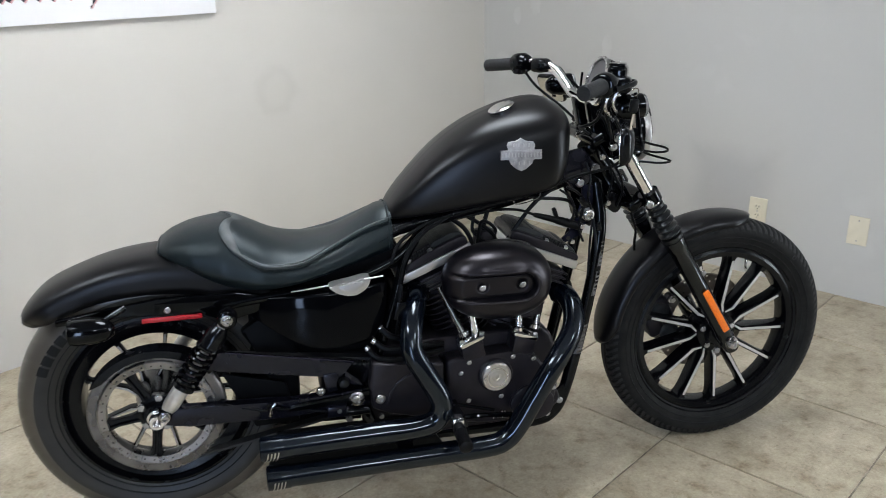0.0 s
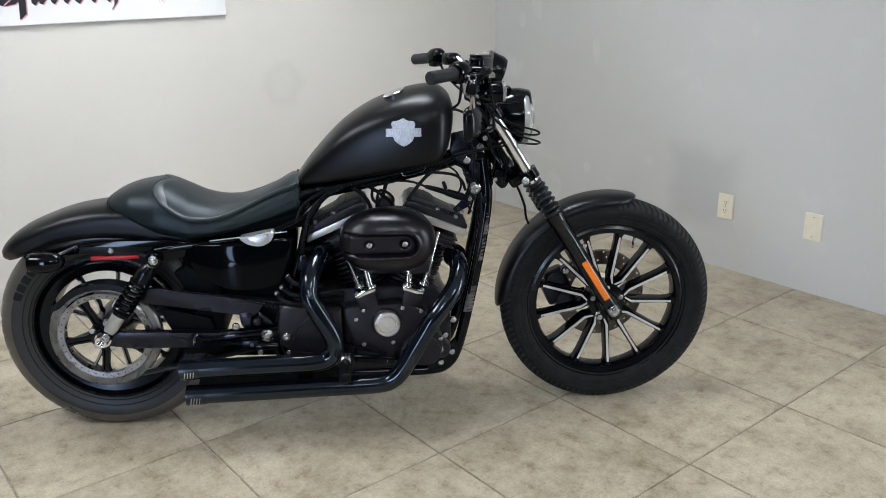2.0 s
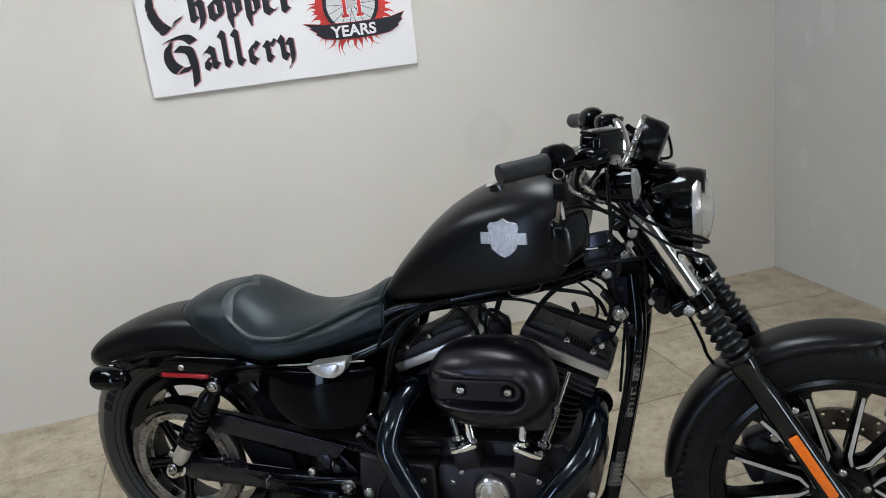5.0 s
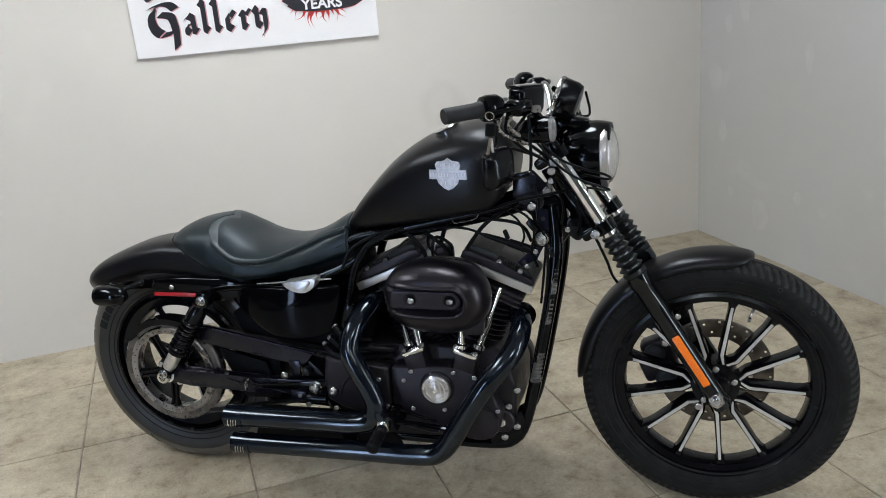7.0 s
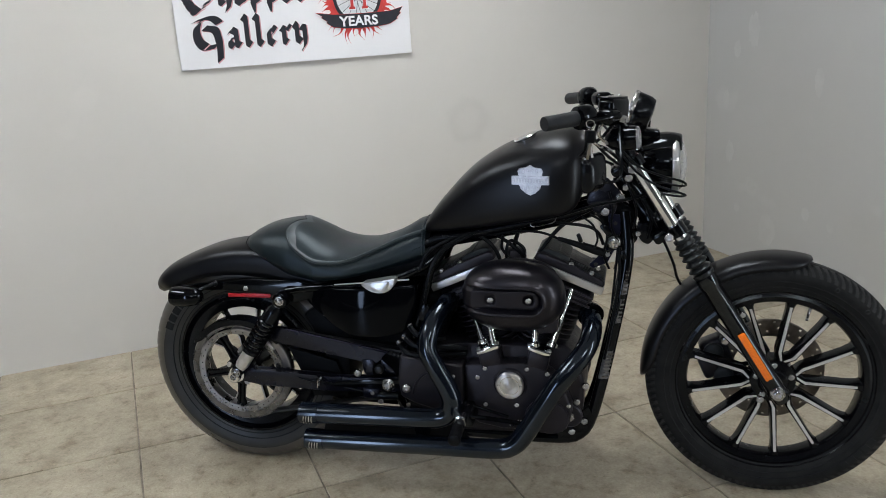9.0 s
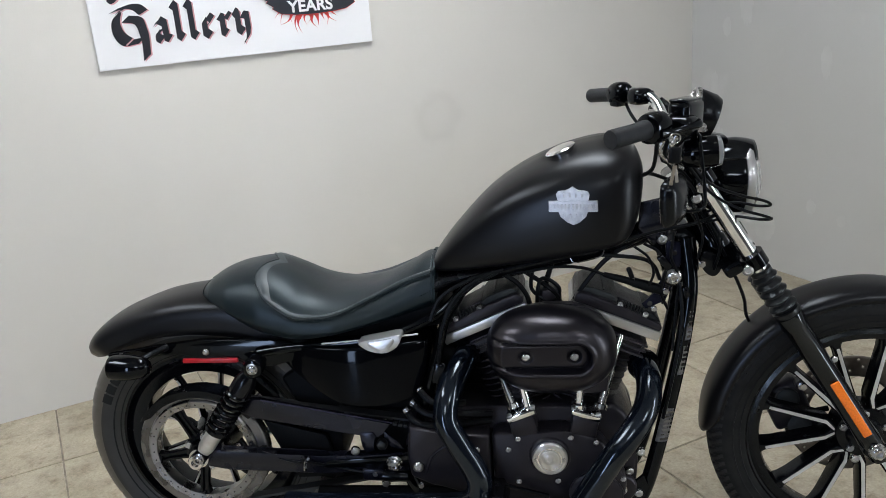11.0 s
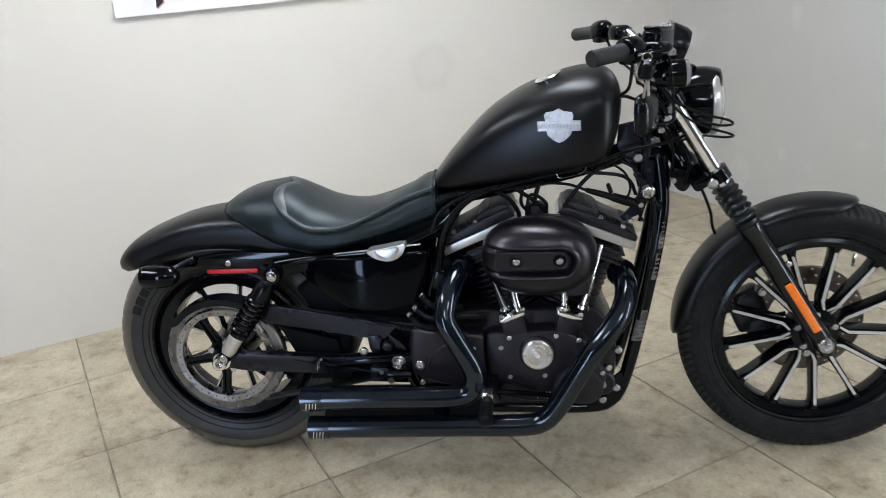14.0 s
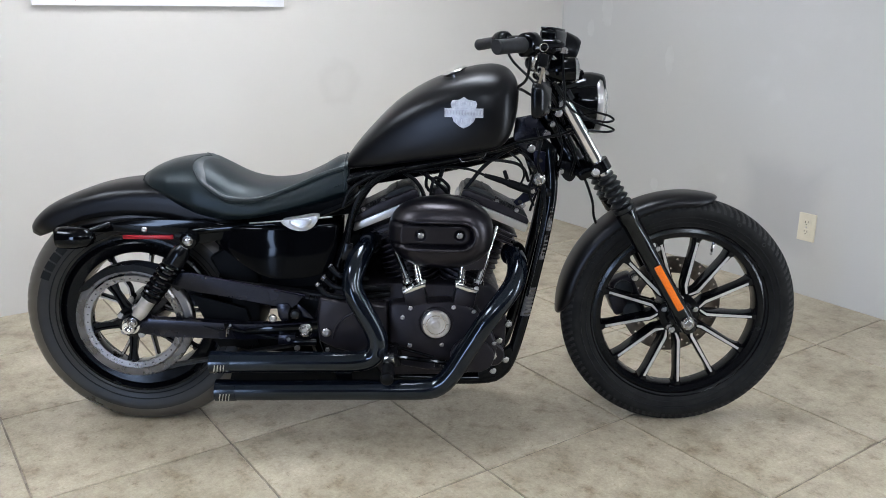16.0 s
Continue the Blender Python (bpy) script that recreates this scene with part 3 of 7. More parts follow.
def lettering(text, x, z, size, material, parent, name, depth=0.0006, shear=0.0, y=FACE, squeeze=1.0, bold=0.0, spacing=1.0):
    cu = bpy.data.curves.new(name, "FONT")
    cu.body, cu.size, cu.extrude, cu.shear, cu.offset, cu.space_character = text, size, depth, shear, bold, spacing
    tmp = new("tmp", cu)
    me = bpy.data.meshes.new_from_object(tmp.evaluated_get(bpy.context.evaluated_depsgraph_get()))
    bpy.data.objects.remove(tmp)
    me.transform(pose(x, y, z, 90, 0, 0) @ Matrix.Diagonal((squeeze, 1, 1, 1)))
    me.materials.clear()
    me.materials.append(M[material])
    o = new(name, me)
    o.parent = parent
    return o


# broken-pen letters: strokes of a broad pen in units of the x-height, and how far each letter advances
PEN = {
    "a": (0.98, [[(0.14, 0.80), (0.30, 1.0), (0.55, 0.84), (0.58, 0.14), (0.76, 0.06)], [(0.55, 0.58), (0.16, 0.40), (0.16, 0.16), (0.34, 0.02), (0.56, 0.20)]]),
    "l": (0.70, [[(0.06, 1.72), (0.24, 1.55), (0.24, 0.20), (0.42, 0.04)]]),
    "e": (0.90, [[(0.42, 0.98), (0.18, 0.80), (0.18, 0.20), (0.42, 0.02), (0.64, 0.20)], [(0.40, 0.98), (0.60, 0.80), (0.24, 0.46)]]),
    "r": (0.84, [[(0.06, 0.92), (0.22, 0.84), (0.22, 0.16), (0.38, 0.04)], [(0.24, 0.76), (0.46, 0.98), (0.62, 0.86)]]),
    "y": (1.00, [[(0.04, 1.12), (0.20, 0.90), (0.20, 0.22), (0.42, 0.04), (0.62, 0.22)], [(0.44, 0.92), (0.68, 0.86), (0.70, 0.05), (0.62, -0.28), (0.38, -0.52)]]),
    "h": (0.98, [[(0.04, 1.72), (0.20, 1.55), (0.20, 0.16), (0.34, 0.05)], [(0.22, 0.76), (0.46, 0.98), (0.66, 0.80), (0.68, 0.10), (0.56, -0.24), (0.36, -0.44)]]),
    "o": (0.88, [[(0.40, 0.99), (0.17, 0.80), (0.17, 0.20), (0.40, 0.02)], [(0.40, 0.99), (0.64, 0.80), (0.64, 0.20), (0.40, 0.02)]]),
    "p": (0.96, [[(0.04, 1.08), (0.22, 0.92), (0.22, 0.10), (0.26, -0.52)], [(0.24, 0.78), (0.46, 0.99), (0.68, 0.80), (0.68, 0.22), (0.44, 0.03), (0.20, 0.12)]]),
    "C": (2.05, [[(1.66, 1.30), (1.28, 1.66), (0.92, 1.46), (0.34, 1.66), (0.20, 1.10), (0.26, 0.56), (0.48, 0.06), (0.86, -0.30)], [(0.30, 1.60), (0.18, 1.05), (0.24, 0.50), (0.46, 0.02), (0.84, -0.34), (1.56, 0.28)]]),
    "G": (1.98, [[(1.62, 1.42), (1.30, 1.70), (0.84, 1.74), (0.20, 1.58)], [(0.78, 1.74), (0.30, 1.34), (0.18, 0.84), (0.32, 0.34), (0.66, 0.05), (1.34, 0.12)],
                 [(0.70, 1.18), (1.30, 1.04), (1.46, 0.50), (1.50, 0.10), (1.44, -0.74)], [(0.40, 1.40), (0.24, 0.90), (0.36, 0.40), (0.70, 0.10)]]),
}


def pen_letter(ch, x, z, size, wide, nib, y):
    """One letter drawn with a slanted broad pen; strokes taper at a last stroke that falls under the line."""
    bm = bmesh.new()
    lift = 0.0
    for stroke in PEN[ch][1]:
        if ch.isupper():
            stroke = [tuple(p) for p in spline(stroke, 5 * len(stroke))]
        for k, (p, q) in enumerate(zip(stroke, stroke[1:])):
            end = 0.25 if k == len(stroke) - 2 and q[1] < -0.2 and not ch.isupper() else 1.0
            n = V((math.cos(radians(38)), math.sin(radians(38)))) * nib * 0.5
            a, b = V((x + p[0] * size * wide, z + p[1] * size)), V((x + q[0] * size * wide, z + q[1] * size))
            pts = [a - n, b - n * end, b + n * end, a + n]
            if (pts[1] - pts[0]).cross(pts[3] - pts[0]) < 0:
                pts.reverse()
            thin = V((-n.y, n.x)).normalized() * nib * 0.11
            pts = [pts[0] - thin, pts[1] - thin, pts[2] + thin, pts[3] + thin] if thin.dot(pts[3] - pts[0]) > 0 else pts
            lift += 0.00003
            f = bm.faces.new([bm.verts.new((u, y - lift, w)) for u, w in pts])
            g = bmesh.ops.extrude_face_region(bm, geom=[f])
            bmesh.ops.translate(bm, vec=(0, 0.0005, 0), verts=[v for v in g["geom"] if isinstance(v, bmesh.types.BMVert)])
    return bm


def word(text, x, z, size, wide):
    """A word in broken-pen letters, each black over a thin faded red shadow."""
    for k, ch in enumerate(text):
        nib = size * (0.50 if k == 0 else 0.43)
        part("letter_shadow", pen_letter(ch, x + 0.0045, z - 0.0030, size, wide, nib, FACE), "ink_pink", sign, "faded red letter shadow", False)
        part("lettering", pen_letter(ch, x, z, size, wide, nib, FACE - 0.0007), "ink", sign, "black lettering " + ch, False)
        x += PEN[ch][0] * size * wide


word("Chopper", -0.604, 1.402, 0.070, 0.985)
word("Gallery", -0.575, 1.236, 0.068, 0.985)


def flat_shape(pts, name, material, label, y):
    bm = bmesh.new()
    f = bm.faces.new([bm.verts.new((x, y, z)) for x, z in pts])
    g = bmesh.ops.extrude_face_region(bm, geom=[f])
    bmesh.ops.translate(bm, vec=(0, 0.0006, 0), verts=[v for v in g["geom"] if isinstance(v, bmesh.types.BMVert)])
    return part(name, bm, material, sign, label, smooth=False)


EX, EZ = 0.119, 1.404
circ = lambda r: [(EX + r * math.cos(a), EZ + r * math.sin(a)) for a in np.linspace(0, 2 * math.pi, 48, endpoint=False)]
flat_shape(circ(0.132), "flame_ground", "ink_red", "red ground of the flame wreath", FACE - 0.0002)


def tongue(a, r0, r1, w, sway):
    """A wavering flame tongue standing out from the wreath."""
    left, right = [], []
    for k in range(7):
        f = k / 6
        b = a + sway * math.sin(f * 4.2) * f
        r, h = r0 + (r1 - r0) * f, w * (1 - f) ** 0.8 * (1 + 0.35 * math.sin(f * 6))
        c, d = V((EX + r * math.cos(b), EZ + r * math.sin(b))), V((-math.sin(b), math.cos(b))) * h
        left.append(c + d), right.append(c - d)
    return left + right[::-1][1:]


for i in range(58):
    a = 2 * math.pi * i / 58 + rnd.uniform(-0.04, 0.04)
    down = max(0.0, -math.sin(a))
    flat_shape(tongue(a, 0.120, rnd.uniform(0.150, 0.184) + 0.032 * down * rnd.random(), rnd.uniform(0.0042, 0.0075), rnd.uniform(-0.11, 0.11)),
               "flame_tongue", "ink_red", "", FACE - 0.0002 - 0.00001 * (i + 1))
flat_shape(circ(0.106), "tyre_ring", "ink", "black wheel outline", FACE - 0.0014)
flat_shape(circ(0.092), "wheel_disc", "ink_pale", "pale wheel", FACE - 0.0021)
for i in range(18):
    a = 2 * math.pi * i / 18
    p = V((math.cos(a), math.sin(a)))
    e = V((math.cos(a + (0.3 if i % 2 else -0.3)), math.sin(a + (0.3 if i % 2 else -0.3))))
    q = V((-p.y, p.x)) * 0.0009
    c = V((EX, EZ))
    flat_shape([c + e * 0.014 + q, c + p * 0.0915 + q, c + p * 0.0915 - q, c + e * 0.014 - q], "wheel_spoke", "ink", "", FACE - 0.0027 - 0.00002 * i)
flat_shape(circ(0.017), "wheel_hub", "ink_grey", "grey wheel hub", FACE - 0.0036)
for u in (-0.026, 0.030):
    one = [(-0.013, -0.012), (-0.013, -0.004), (-0.006, 0.0), (-0.006, 0.118), (-0.018, 0.106), (-0.018, 0.114), (0.004, 0.130), (0.007, 0.130), (0.007, 0.0), (0.014, -0.004), (0.014, -0.012)]
    z0 = EZ - 0.036
    flat_shape([(EX + u + px * 1.28 + 0.0006, z0 + pz * 1.04 - 0.003) for px, pz in one], "number_edge", "sign", "white edge of the numeral", FACE - 0.0042)
    flat_shape([(EX + u + px, z0 + pz) for px, pz in one], "number", "ink_red", "red serif numeral 1", FACE - 0.0048)
wing = [(-0.068, 1.348), (0.01, 1.338), (0.13, 1.336), (0.26, 1.340), (0.318, 1.354), (0.302, 1.333), (0.308, 1.328), (0.288, 1.311), (0.292, 1.306), (0.255, 1.287),
        (0.20, 1.280), (0.13, 1.277), (0.06, 1.279), (0.005, 1.287), (-0.025, 1.306), (-0.019, 1.311), (-0.045, 1.327), (-0.038, 1.332)]
flat_shape([(EX + (x - EX) * 1.012, 1.312 + (z - 1.312) * 1.06) for x, z in wing], "banner_edge", "ink_red", "thin red edge of the banner", FACE - 0.0042)
flat_shape(wing, "banner", "ink", "black winged banner", FACE - 0.0048)
tagged(lettering("YEARS", 0.034, 1.289, 0.056, "sign", sign, "banner_lettering", y=FACE - 0.0055, squeeze=1.05, bold=0.0016, spacing=1.02), "white lettering YEARS")

# ---- motorcycle: x forward, y to its left, z up, upright on its wheels ----
bike = thing("motorcycle", "satin black cruiser motorcycle parked on the tiled floor", "motorcycle", pose(-0.6141, 0.8097, 0, -1.5, 0, -34.3))
WB, ZR, ZF = 1.523, 0.322, 0.331          # wheelbase, axle heights
RR, RF = 0.330, 0.335                     # tyre radii


# -- wheels --
def tyre(name, x, r, half, rim_r, tread_n, label):
    """A tyre with a rounded carcass, and grooves pressed into its tread."""
    bm = bmesh.new()
    seg, prof = (800 if x else 288), []
    for k in range(29):
        u = -1 + 2 * k / 28
        a = u * 1.32
        side = math.copysign(abs(math.sin(a)) ** 0.9, u)
        y = half * side * (1.0 if abs(u) < 0.8 else 1.0 - 0.28 * ((abs(u) - 0.8) / 0.2) ** 1.5)
        rad = rim_r + (r - rim_r) * (max(0.0, 1 - (abs(u) / 1.0) ** 2.6)) ** 0.75
        prof.append((u, y, max(rad, rim_r - 0.004)))
    prof = [(-0.999, -half * 0.52, rim_r - 0.012)] + prof + [(0.999, half * 0.52, rim_r - 0.012)]
    loops, dips, skew = [], [], 2.0 if x else 0.9
    for s in range(seg):
        th = 2 * math.pi * s / seg
        ring, deep = [], []
        for u, y, rad in prof:
            dip = 0.0
            au = abs(u)
            if au < 0.72:
                ph = (th * tread_n / (2 * math.pi) + (skew * au if u > 0 else skew * au + 0.5)) % 1.0
                if 0.22 < au and ph < (0.26 if x else 0.12):
                    dip = (0.0042 if x else 0.0025) * min(1, (au - 0.22) / 0.05) * min(1, (0.74 - au) / 0.06)
                if 0.10 < au < 0.16:
                    dip = max(dip, 0.002)
            ring.append((x + (rad - dip) * math.cos(th), y, (rad - dip) * math.sin(th) + (ZR if x == 0 else ZF)))
            deep.append(dip)
        loops.append(ring)
        dips.append(deep)
    vs = [[bm.verts.new(p) for p in loop] for loop in loops]
    k = len(prof)
    for j, (a, b) in enumerate(zip(vs, vs[1:] + vs[:1])):
        da, db = dips[j], dips[(j + 1) % seg]
        for i in range(k - 1):
            f = bm.faces.new((a[i], a[i + 1], b[i + 1], b[i]))
            if not x and max(prof[i][2], prof[i + 1][2]) < r - 0.038:
                f.material_index = 1
            if x and max(da[i], da[i + 1], db[i], db[i + 1]) < 0.0005 and max(abs(prof[i][0]), abs(prof[i + 1][0])) < 0.74:
                f.material_index = 1
    t = part(name, bm, "tread" if x else "dusty", bike, label, angle=50)
    t.data.materials.append(M["tread_face" if x else "sidewall"])
    # raised rings and unlettered name bars on the sidewall
    zc = ZR if x == 0 else ZF
    def wall_y(rad):
        return np.interp(rad, sorted(p[2] for p in prof[:16]), [abs(p[1]) for p in sorted(prof[:16], key=lambda p: p[2])])
    for sgn in (-1, 1):
        for rad in (rim_r + 0.012, rim_r + 0.028):
            bm = bmesh.new()
            y = sgn * (wall_y(rad) + 0.0002)
            lathe([(rad - 0.0022, -0.002), (rad - 0.0010, 0.0012), (rad + 0.0010, 0.0012), (rad + 0.0022, -0.002)], 96, (x, y, zc), (0, sgn, 0), bm, cap=False)
            part("sidewall_ring", bm, "rubber", t)
    return t, wall_y


FWY = -0.012
front_tyre, fy = tyre("front_tyre", WB, RF, 0.053, 0.258, 100, "black front tyre with grooved tread")
rear_tyre, ry = tyre("rear_tyre", 0.0, RR, 0.075, 0.226, 38, "black rear tyre with worn sidewall")


def side_bars(t, yfun, x, z, rad, start, sizes, h):
    """Raised bars standing in for the maker's words on a sidewall."""
    a = start
    bm = bmesh.new()
    for w in sizes:
        a0, a1 = a, a - w / rad
        grid = []
        for rr in np.linspace(rad - h / 2, rad + h / 2, 5):
            grid.append([V((x + rr * math.cos(an), -yfun(rr) - 0.0012, z + rr * math.sin(an))) for an in np.linspace(a0, a1, 3)])
        hi = [[bm.verts.new(p) for p in row] for row in grid]
        for r0, r1 in zip(hi, hi[1:]):
            for i in range(2):
                bm.faces.new((r0[i], r0[i + 1], r1[i + 1], r1[i]))
        edge = hi[0] + [r[-1] for r in hi[1:]] + hi[-1][-2::-1] + [r[0] for r in hi[-2:0:-1]]
        lo = [bm.verts.new(v.co + V((0, 0.003, 0))) for v in edge]
        for i in range(len(edge)):
            j = (i + 1) % len(edge)
            bm.faces.new((lo[i], lo[j], edge[j], edge[i]))
        a = a1 - 0.006 / rad
    tagged(part("sidewall_lettering", bm, "rubber", t, "raised black bars", False), kind="stuff")


side_bars(rear_tyre, ry, 0, ZR, 0.276, radians(157), [0.024] * 5, 0.024)
side_bars(front_tyre, fy, WB, ZF, 0.297, radians(-30), [0.018] * 5, 0.018)
side_bars(front_tyre, fy, WB, ZF, 0.297, radians(152), [0.015] * 5, 0.016)


for a in (44, 62):
    rad = 0.300
    part("tyre_mark", lathe([(0.0042, 0), (0.0042, 0.0008), (0.0060, 0.0008), (0.0060, 0)], 18, (WB + rad * math.cos(radians(a)), -fy(rad) - 0.0004, ZF + rad * math.sin(radians(a))), (0, -1, 0.0), cap=False), "tread_face", front_tyre, "small grey moulded ring")


def wheel_rim(name, x, z, r_out, r_in, half, label):
    prof = [(r_in, -half * 0.55), (r_in + 0.004, -half * 0.80), (r_out - 0.022, -half * 0.92), (r_out - 0.012, -half * 0.80), (r_out - 0.007, -half), (r_out, -half * 0.99), (r_out + 0.002, -half * 0.86),
            (r_out - 0.012, -half * 0.5), (r_out - 0.03, 0), (r_out - 0.012, half * 0.5), (r_out + 0.002, half * 0.86), (r_out, half * 0.99), (r_out - 0.007, half),
            (r_out - 0.012, half * 0.80), (r_out - 0.022, half * 0.92), (r_in + 0.004, half * 0.80), (r_in, half * 0.55)]
    bm = bmesh.new()
    loops = []
    seg = 96
    for r, h in prof:
        loops.append([(x + r * math.cos(w), h, z + r * math.sin(w)) for w in np.linspace(0, 2 * math.pi, seg, endpoint=False)])
    rings(bm, loops, cap=False, close=True)
    return part(name, bm, "semi", bike, label)


front_rim = wheel_rim("front_rim", WB, ZF, 0.262, 0.222, 0.036, "satin black cast front rim")
rear_rim = wheel_rim("rear_rim", 0, ZR, 0.230, 0.178, 0.055, "satin black cast rear rim")


def spoke(x, z, a, r0, r1, w0, w1, depth, yface, rim, silver=True, bend=0.012):
    """One cast spoke with a machined bright face, kinked sideways at the hub."""
    def pt(r, side, y, off=0.0):
        return V((x + r * math.cos(a) - (side + off) * math.sin(a), y, z + r * math.sin(a) + (side + off) * math.cos(a)))
    st = [(r0, w0 * 1.25, bend), (r0 + 0.03, w0, 0.0), (r1 - 0.035, w1, 0.0), (r1 - 0.012, w1 * 1.35, 0.0), (r1 + 0.004, w1 * 2.6, 0.0)]
    bm = bmesh.new()
    loops = []
    for r, w, o in st:
        loops.append([pt(r, -w, yface + depth, o), pt(r, -w, yface + 0.004, o), pt(r, -w * 0.6, yface, o), pt(r, w * 0.6, yface, o), pt(r, w, yface + 0.004, o), pt(r, w, yface + depth, o)])
    rings(bm, loops)
    s = part("spoke", bm, "semi", rim)
    if silver:
        bm = bmesh.new()
        loops = []
        for r, w, o in [(r0 + 0.008, w0 * 0.30, bend * 0.8), (r0 + 0.03, w0 * 0.46, 0), (r1 - 0.035, w1 * 0.58, 0), (r1 - 0.014, w1 * 0.5, 0)]:
            loops.append([pt(r, -w, yface + 0.002, o), pt(r, -w, yface - 0.0012, o), pt(r, w, yface - 0.0012, o), pt(r, w, yface + 0.002, o)])
        rings(bm, loops)
        part("machined_face", bm, "machined", rim, "bright machined spoke face", False)
    return s


for i in range(13):
    spoke(WB, ZF, radians(-86 + i * 360 / 13), 0.052, 0.226, 0.0085, 0.0062, 0.045, -0.026, front_rim, bend=0.016 if i % 2 else -0.010)
for i in range(9):
    spoke(0, ZR, radians(-80 + i * 360 / 9), 0.05, 0.182, 0.0048, 0.0040, 0.022, -0.020, rear_rim)
part("front_hub", lathe([(0.02, -0.055), (0.034, -0.050), (0.040, -0.034), (0.058, -0.030), (0.060, 0.030), (0.040, 0.036), (0.034, 0.05), (0.02, 0.055)], 32, (WB, 0, ZF)), "semi", bike)
for i in range(5):
    a = radians(18 + 72 * i)
    bolt(front_rim, (WB + 0.047 * math.cos(a), -0.031, ZF + 0.047 * math.sin(a)), 1.25, "dome")
part("rear_hub", lathe([(0.02, -0.1), (0.045, -0.095), (0.058, -0.03), (0.058, 0.06), (0.03, 0.09)], 32, (0, 0, ZR)), "semi", bike)
part("valve_stem", tube([(WB + 0.088, -0.012, ZF + 0.208), (WB + 0.080, -0.02, ZF + 0.190), (WB + 0.074, -0.034, ZF + 0.178)], [0.0045, 0.0035, 0.004], 8), "steel", front_rim)


# brake disc on the far side of the front wheel, with its drilled holes
def disc(x, z, y, r0, r1, parent):
    bm = bmesh.new()
    seg, rows = 132, 9
    vs = [[bm.verts.new((x + r * math.cos(w), y - 0.0025, z + r * math.sin(w))) for w in np.linspace(0, 2 * math.pi, seg, endpoint=False)] for r in np.linspace(r0, r1, rows + 1)]
    for j in range(rows):
        for i in range(seg):
            if (i % 11, j) in ((1, 2), (4, 6), (7, 4), (9, 7)):
                continue
            k = (i + 1) % seg
            bm.faces.new((vs[j][i], vs[j][k], vs[j + 1][k], vs[j + 1][i]))
    d = part("brake_disc", bm, "dull", parent, "drilled steel brake disc")
    md = d.modifiers.new("thickness", "SOLIDIFY")
    md.thickness, md.offset = 0.0045, 0
    for i in range(5):
        a = 2 * math.pi * (i + 0.3) / 5
        part("disc_arm", tube([(x + 0.05 * math.cos(a), y, z + 0.05 * math.sin(a)), (x + (r0 + 0.006) * math.cos(a + 0.25), y, z + (r0 + 0.006) * math.sin(a + 0.25))], 0.007, 8), "semi", d)
    return d


disc(WB, ZF, 0.050, 0.096, 0.146, bike)
front_hub = [o for o in bike.children if o.name.startswith("front_hub")][0]
for o in (front_tyre, front_rim, front_hub):
    o.location.y += FWY
CM = pose(1.391, 0.052, 0.353, 0, -24, 0)
cal = part("brake_caliper", block((0.074, 0.060, 0.140), CM, 0.016, 3), "engine", bike, "black front brake caliper")
part("caliper_bridge", block((0.050, 0.085, 0.070), CM @ Matrix.Translation((-0.030, 0.004, 0.0)), 0.012, 3), "engine", cal)
for dz in (-0.036, 0.036):
    part("piston_cover", lathe([(0.027, 0), (0.027, 0.010), (0.022, 0.015), (0.012, 0.016)], 20, CM @ V((-0.004, -0.028, dz)), (0, -1, 0)), "wrinkle", cal)
    part("caliper_ear", lathe([(0.014, 0), (0.014, 0.022), (0.011, 0.025)], 16, CM @ V((0.038, -0.024, dz * 1.7)), (0, -1, 0)), "engine", cal)
    bolt(cal, CM @ V((0.038, -0.048, dz * 1.7)), 1.3, "hex")

# rear pulley on the near side: ring with bright bevel, dark outer band, spokes
bm = bmesh.new()
loops = []
for r, y in ((0.116, -0.092), (0.118, -0.112), (0.134, -0.114), (0.138, -0.111), (0.139, -0.080), (0.118, -0.080)):
    loops.append([(r * math.cos(w), y, ZR + r * math.sin(w)) for w in np.linspace(0, 2 * math.pi, 80, endpoint=False)])
rings(bm, loops, cap=False, close=True)
pulley = part("drive_pulley", bm, "pulley", bike, "bright bevelled rear belt pulley")
bm = bmesh.new()
loops = []
for r, y in ((0.1395, -0.079), (0.1395, -0.108), (0.158, -0.108), (0.162, -0.104), (0.162, -0.079)):
    loops.append([(r * math.cos(w), y, ZR + r * math.sin(w)) for w in np.linspace(0, 2 * math.pi, 80, endpoint=False)])
rings(bm, loops, cap=False, close=True)
part("pulley_rim", bm, "pulley_band", pulley, "dark outer pulley band")
bm = bmesh.new()
for i in range(36):
    a = 2 * math.pi * i / 36
    lathe([(0.0022, 0), (0.0022, 0.0006)], 8, (0.126 * math.cos(a), -0.1128, ZR + 0.126 * math.sin(a)), (0, -1, 0), bm)
tagged(part("pulley_holes", bm, "slot", pulley, "ring of small dark holes", False), kind="stuff")
for i in range(5):
    a = radians(118 + 72 * i)
    p, q = V((math.cos(a), 0, math.sin(a))), V((-math.sin(a), 0, math.cos(a)))
    c = V((0, -0.100, ZR))
    bm = bmesh.new()
    sect = ((-1, 0.4), (-0.8, -0.9), (-0.35, -0.9), (-0.2, -0.2), (0.2, -0.2), (0.35, -0.9), (0.8, -0.9), (1, 0.4), (0.8, 1), (-0.8, 1))
    rings(bm, [[c + p * r + q * sx * w + V((0, sy * h, 0)) for sx, sy in sect] for r, w, h in ((0.028, 0.017, 0.010), (0.060, 0.0125, 0.009), (0.095, 0.0115, 0.008), (0.120, 0.018, 0.009))])
    part("pulley_spoke", bm, "semi", pulley, "broad black grooved spoke")
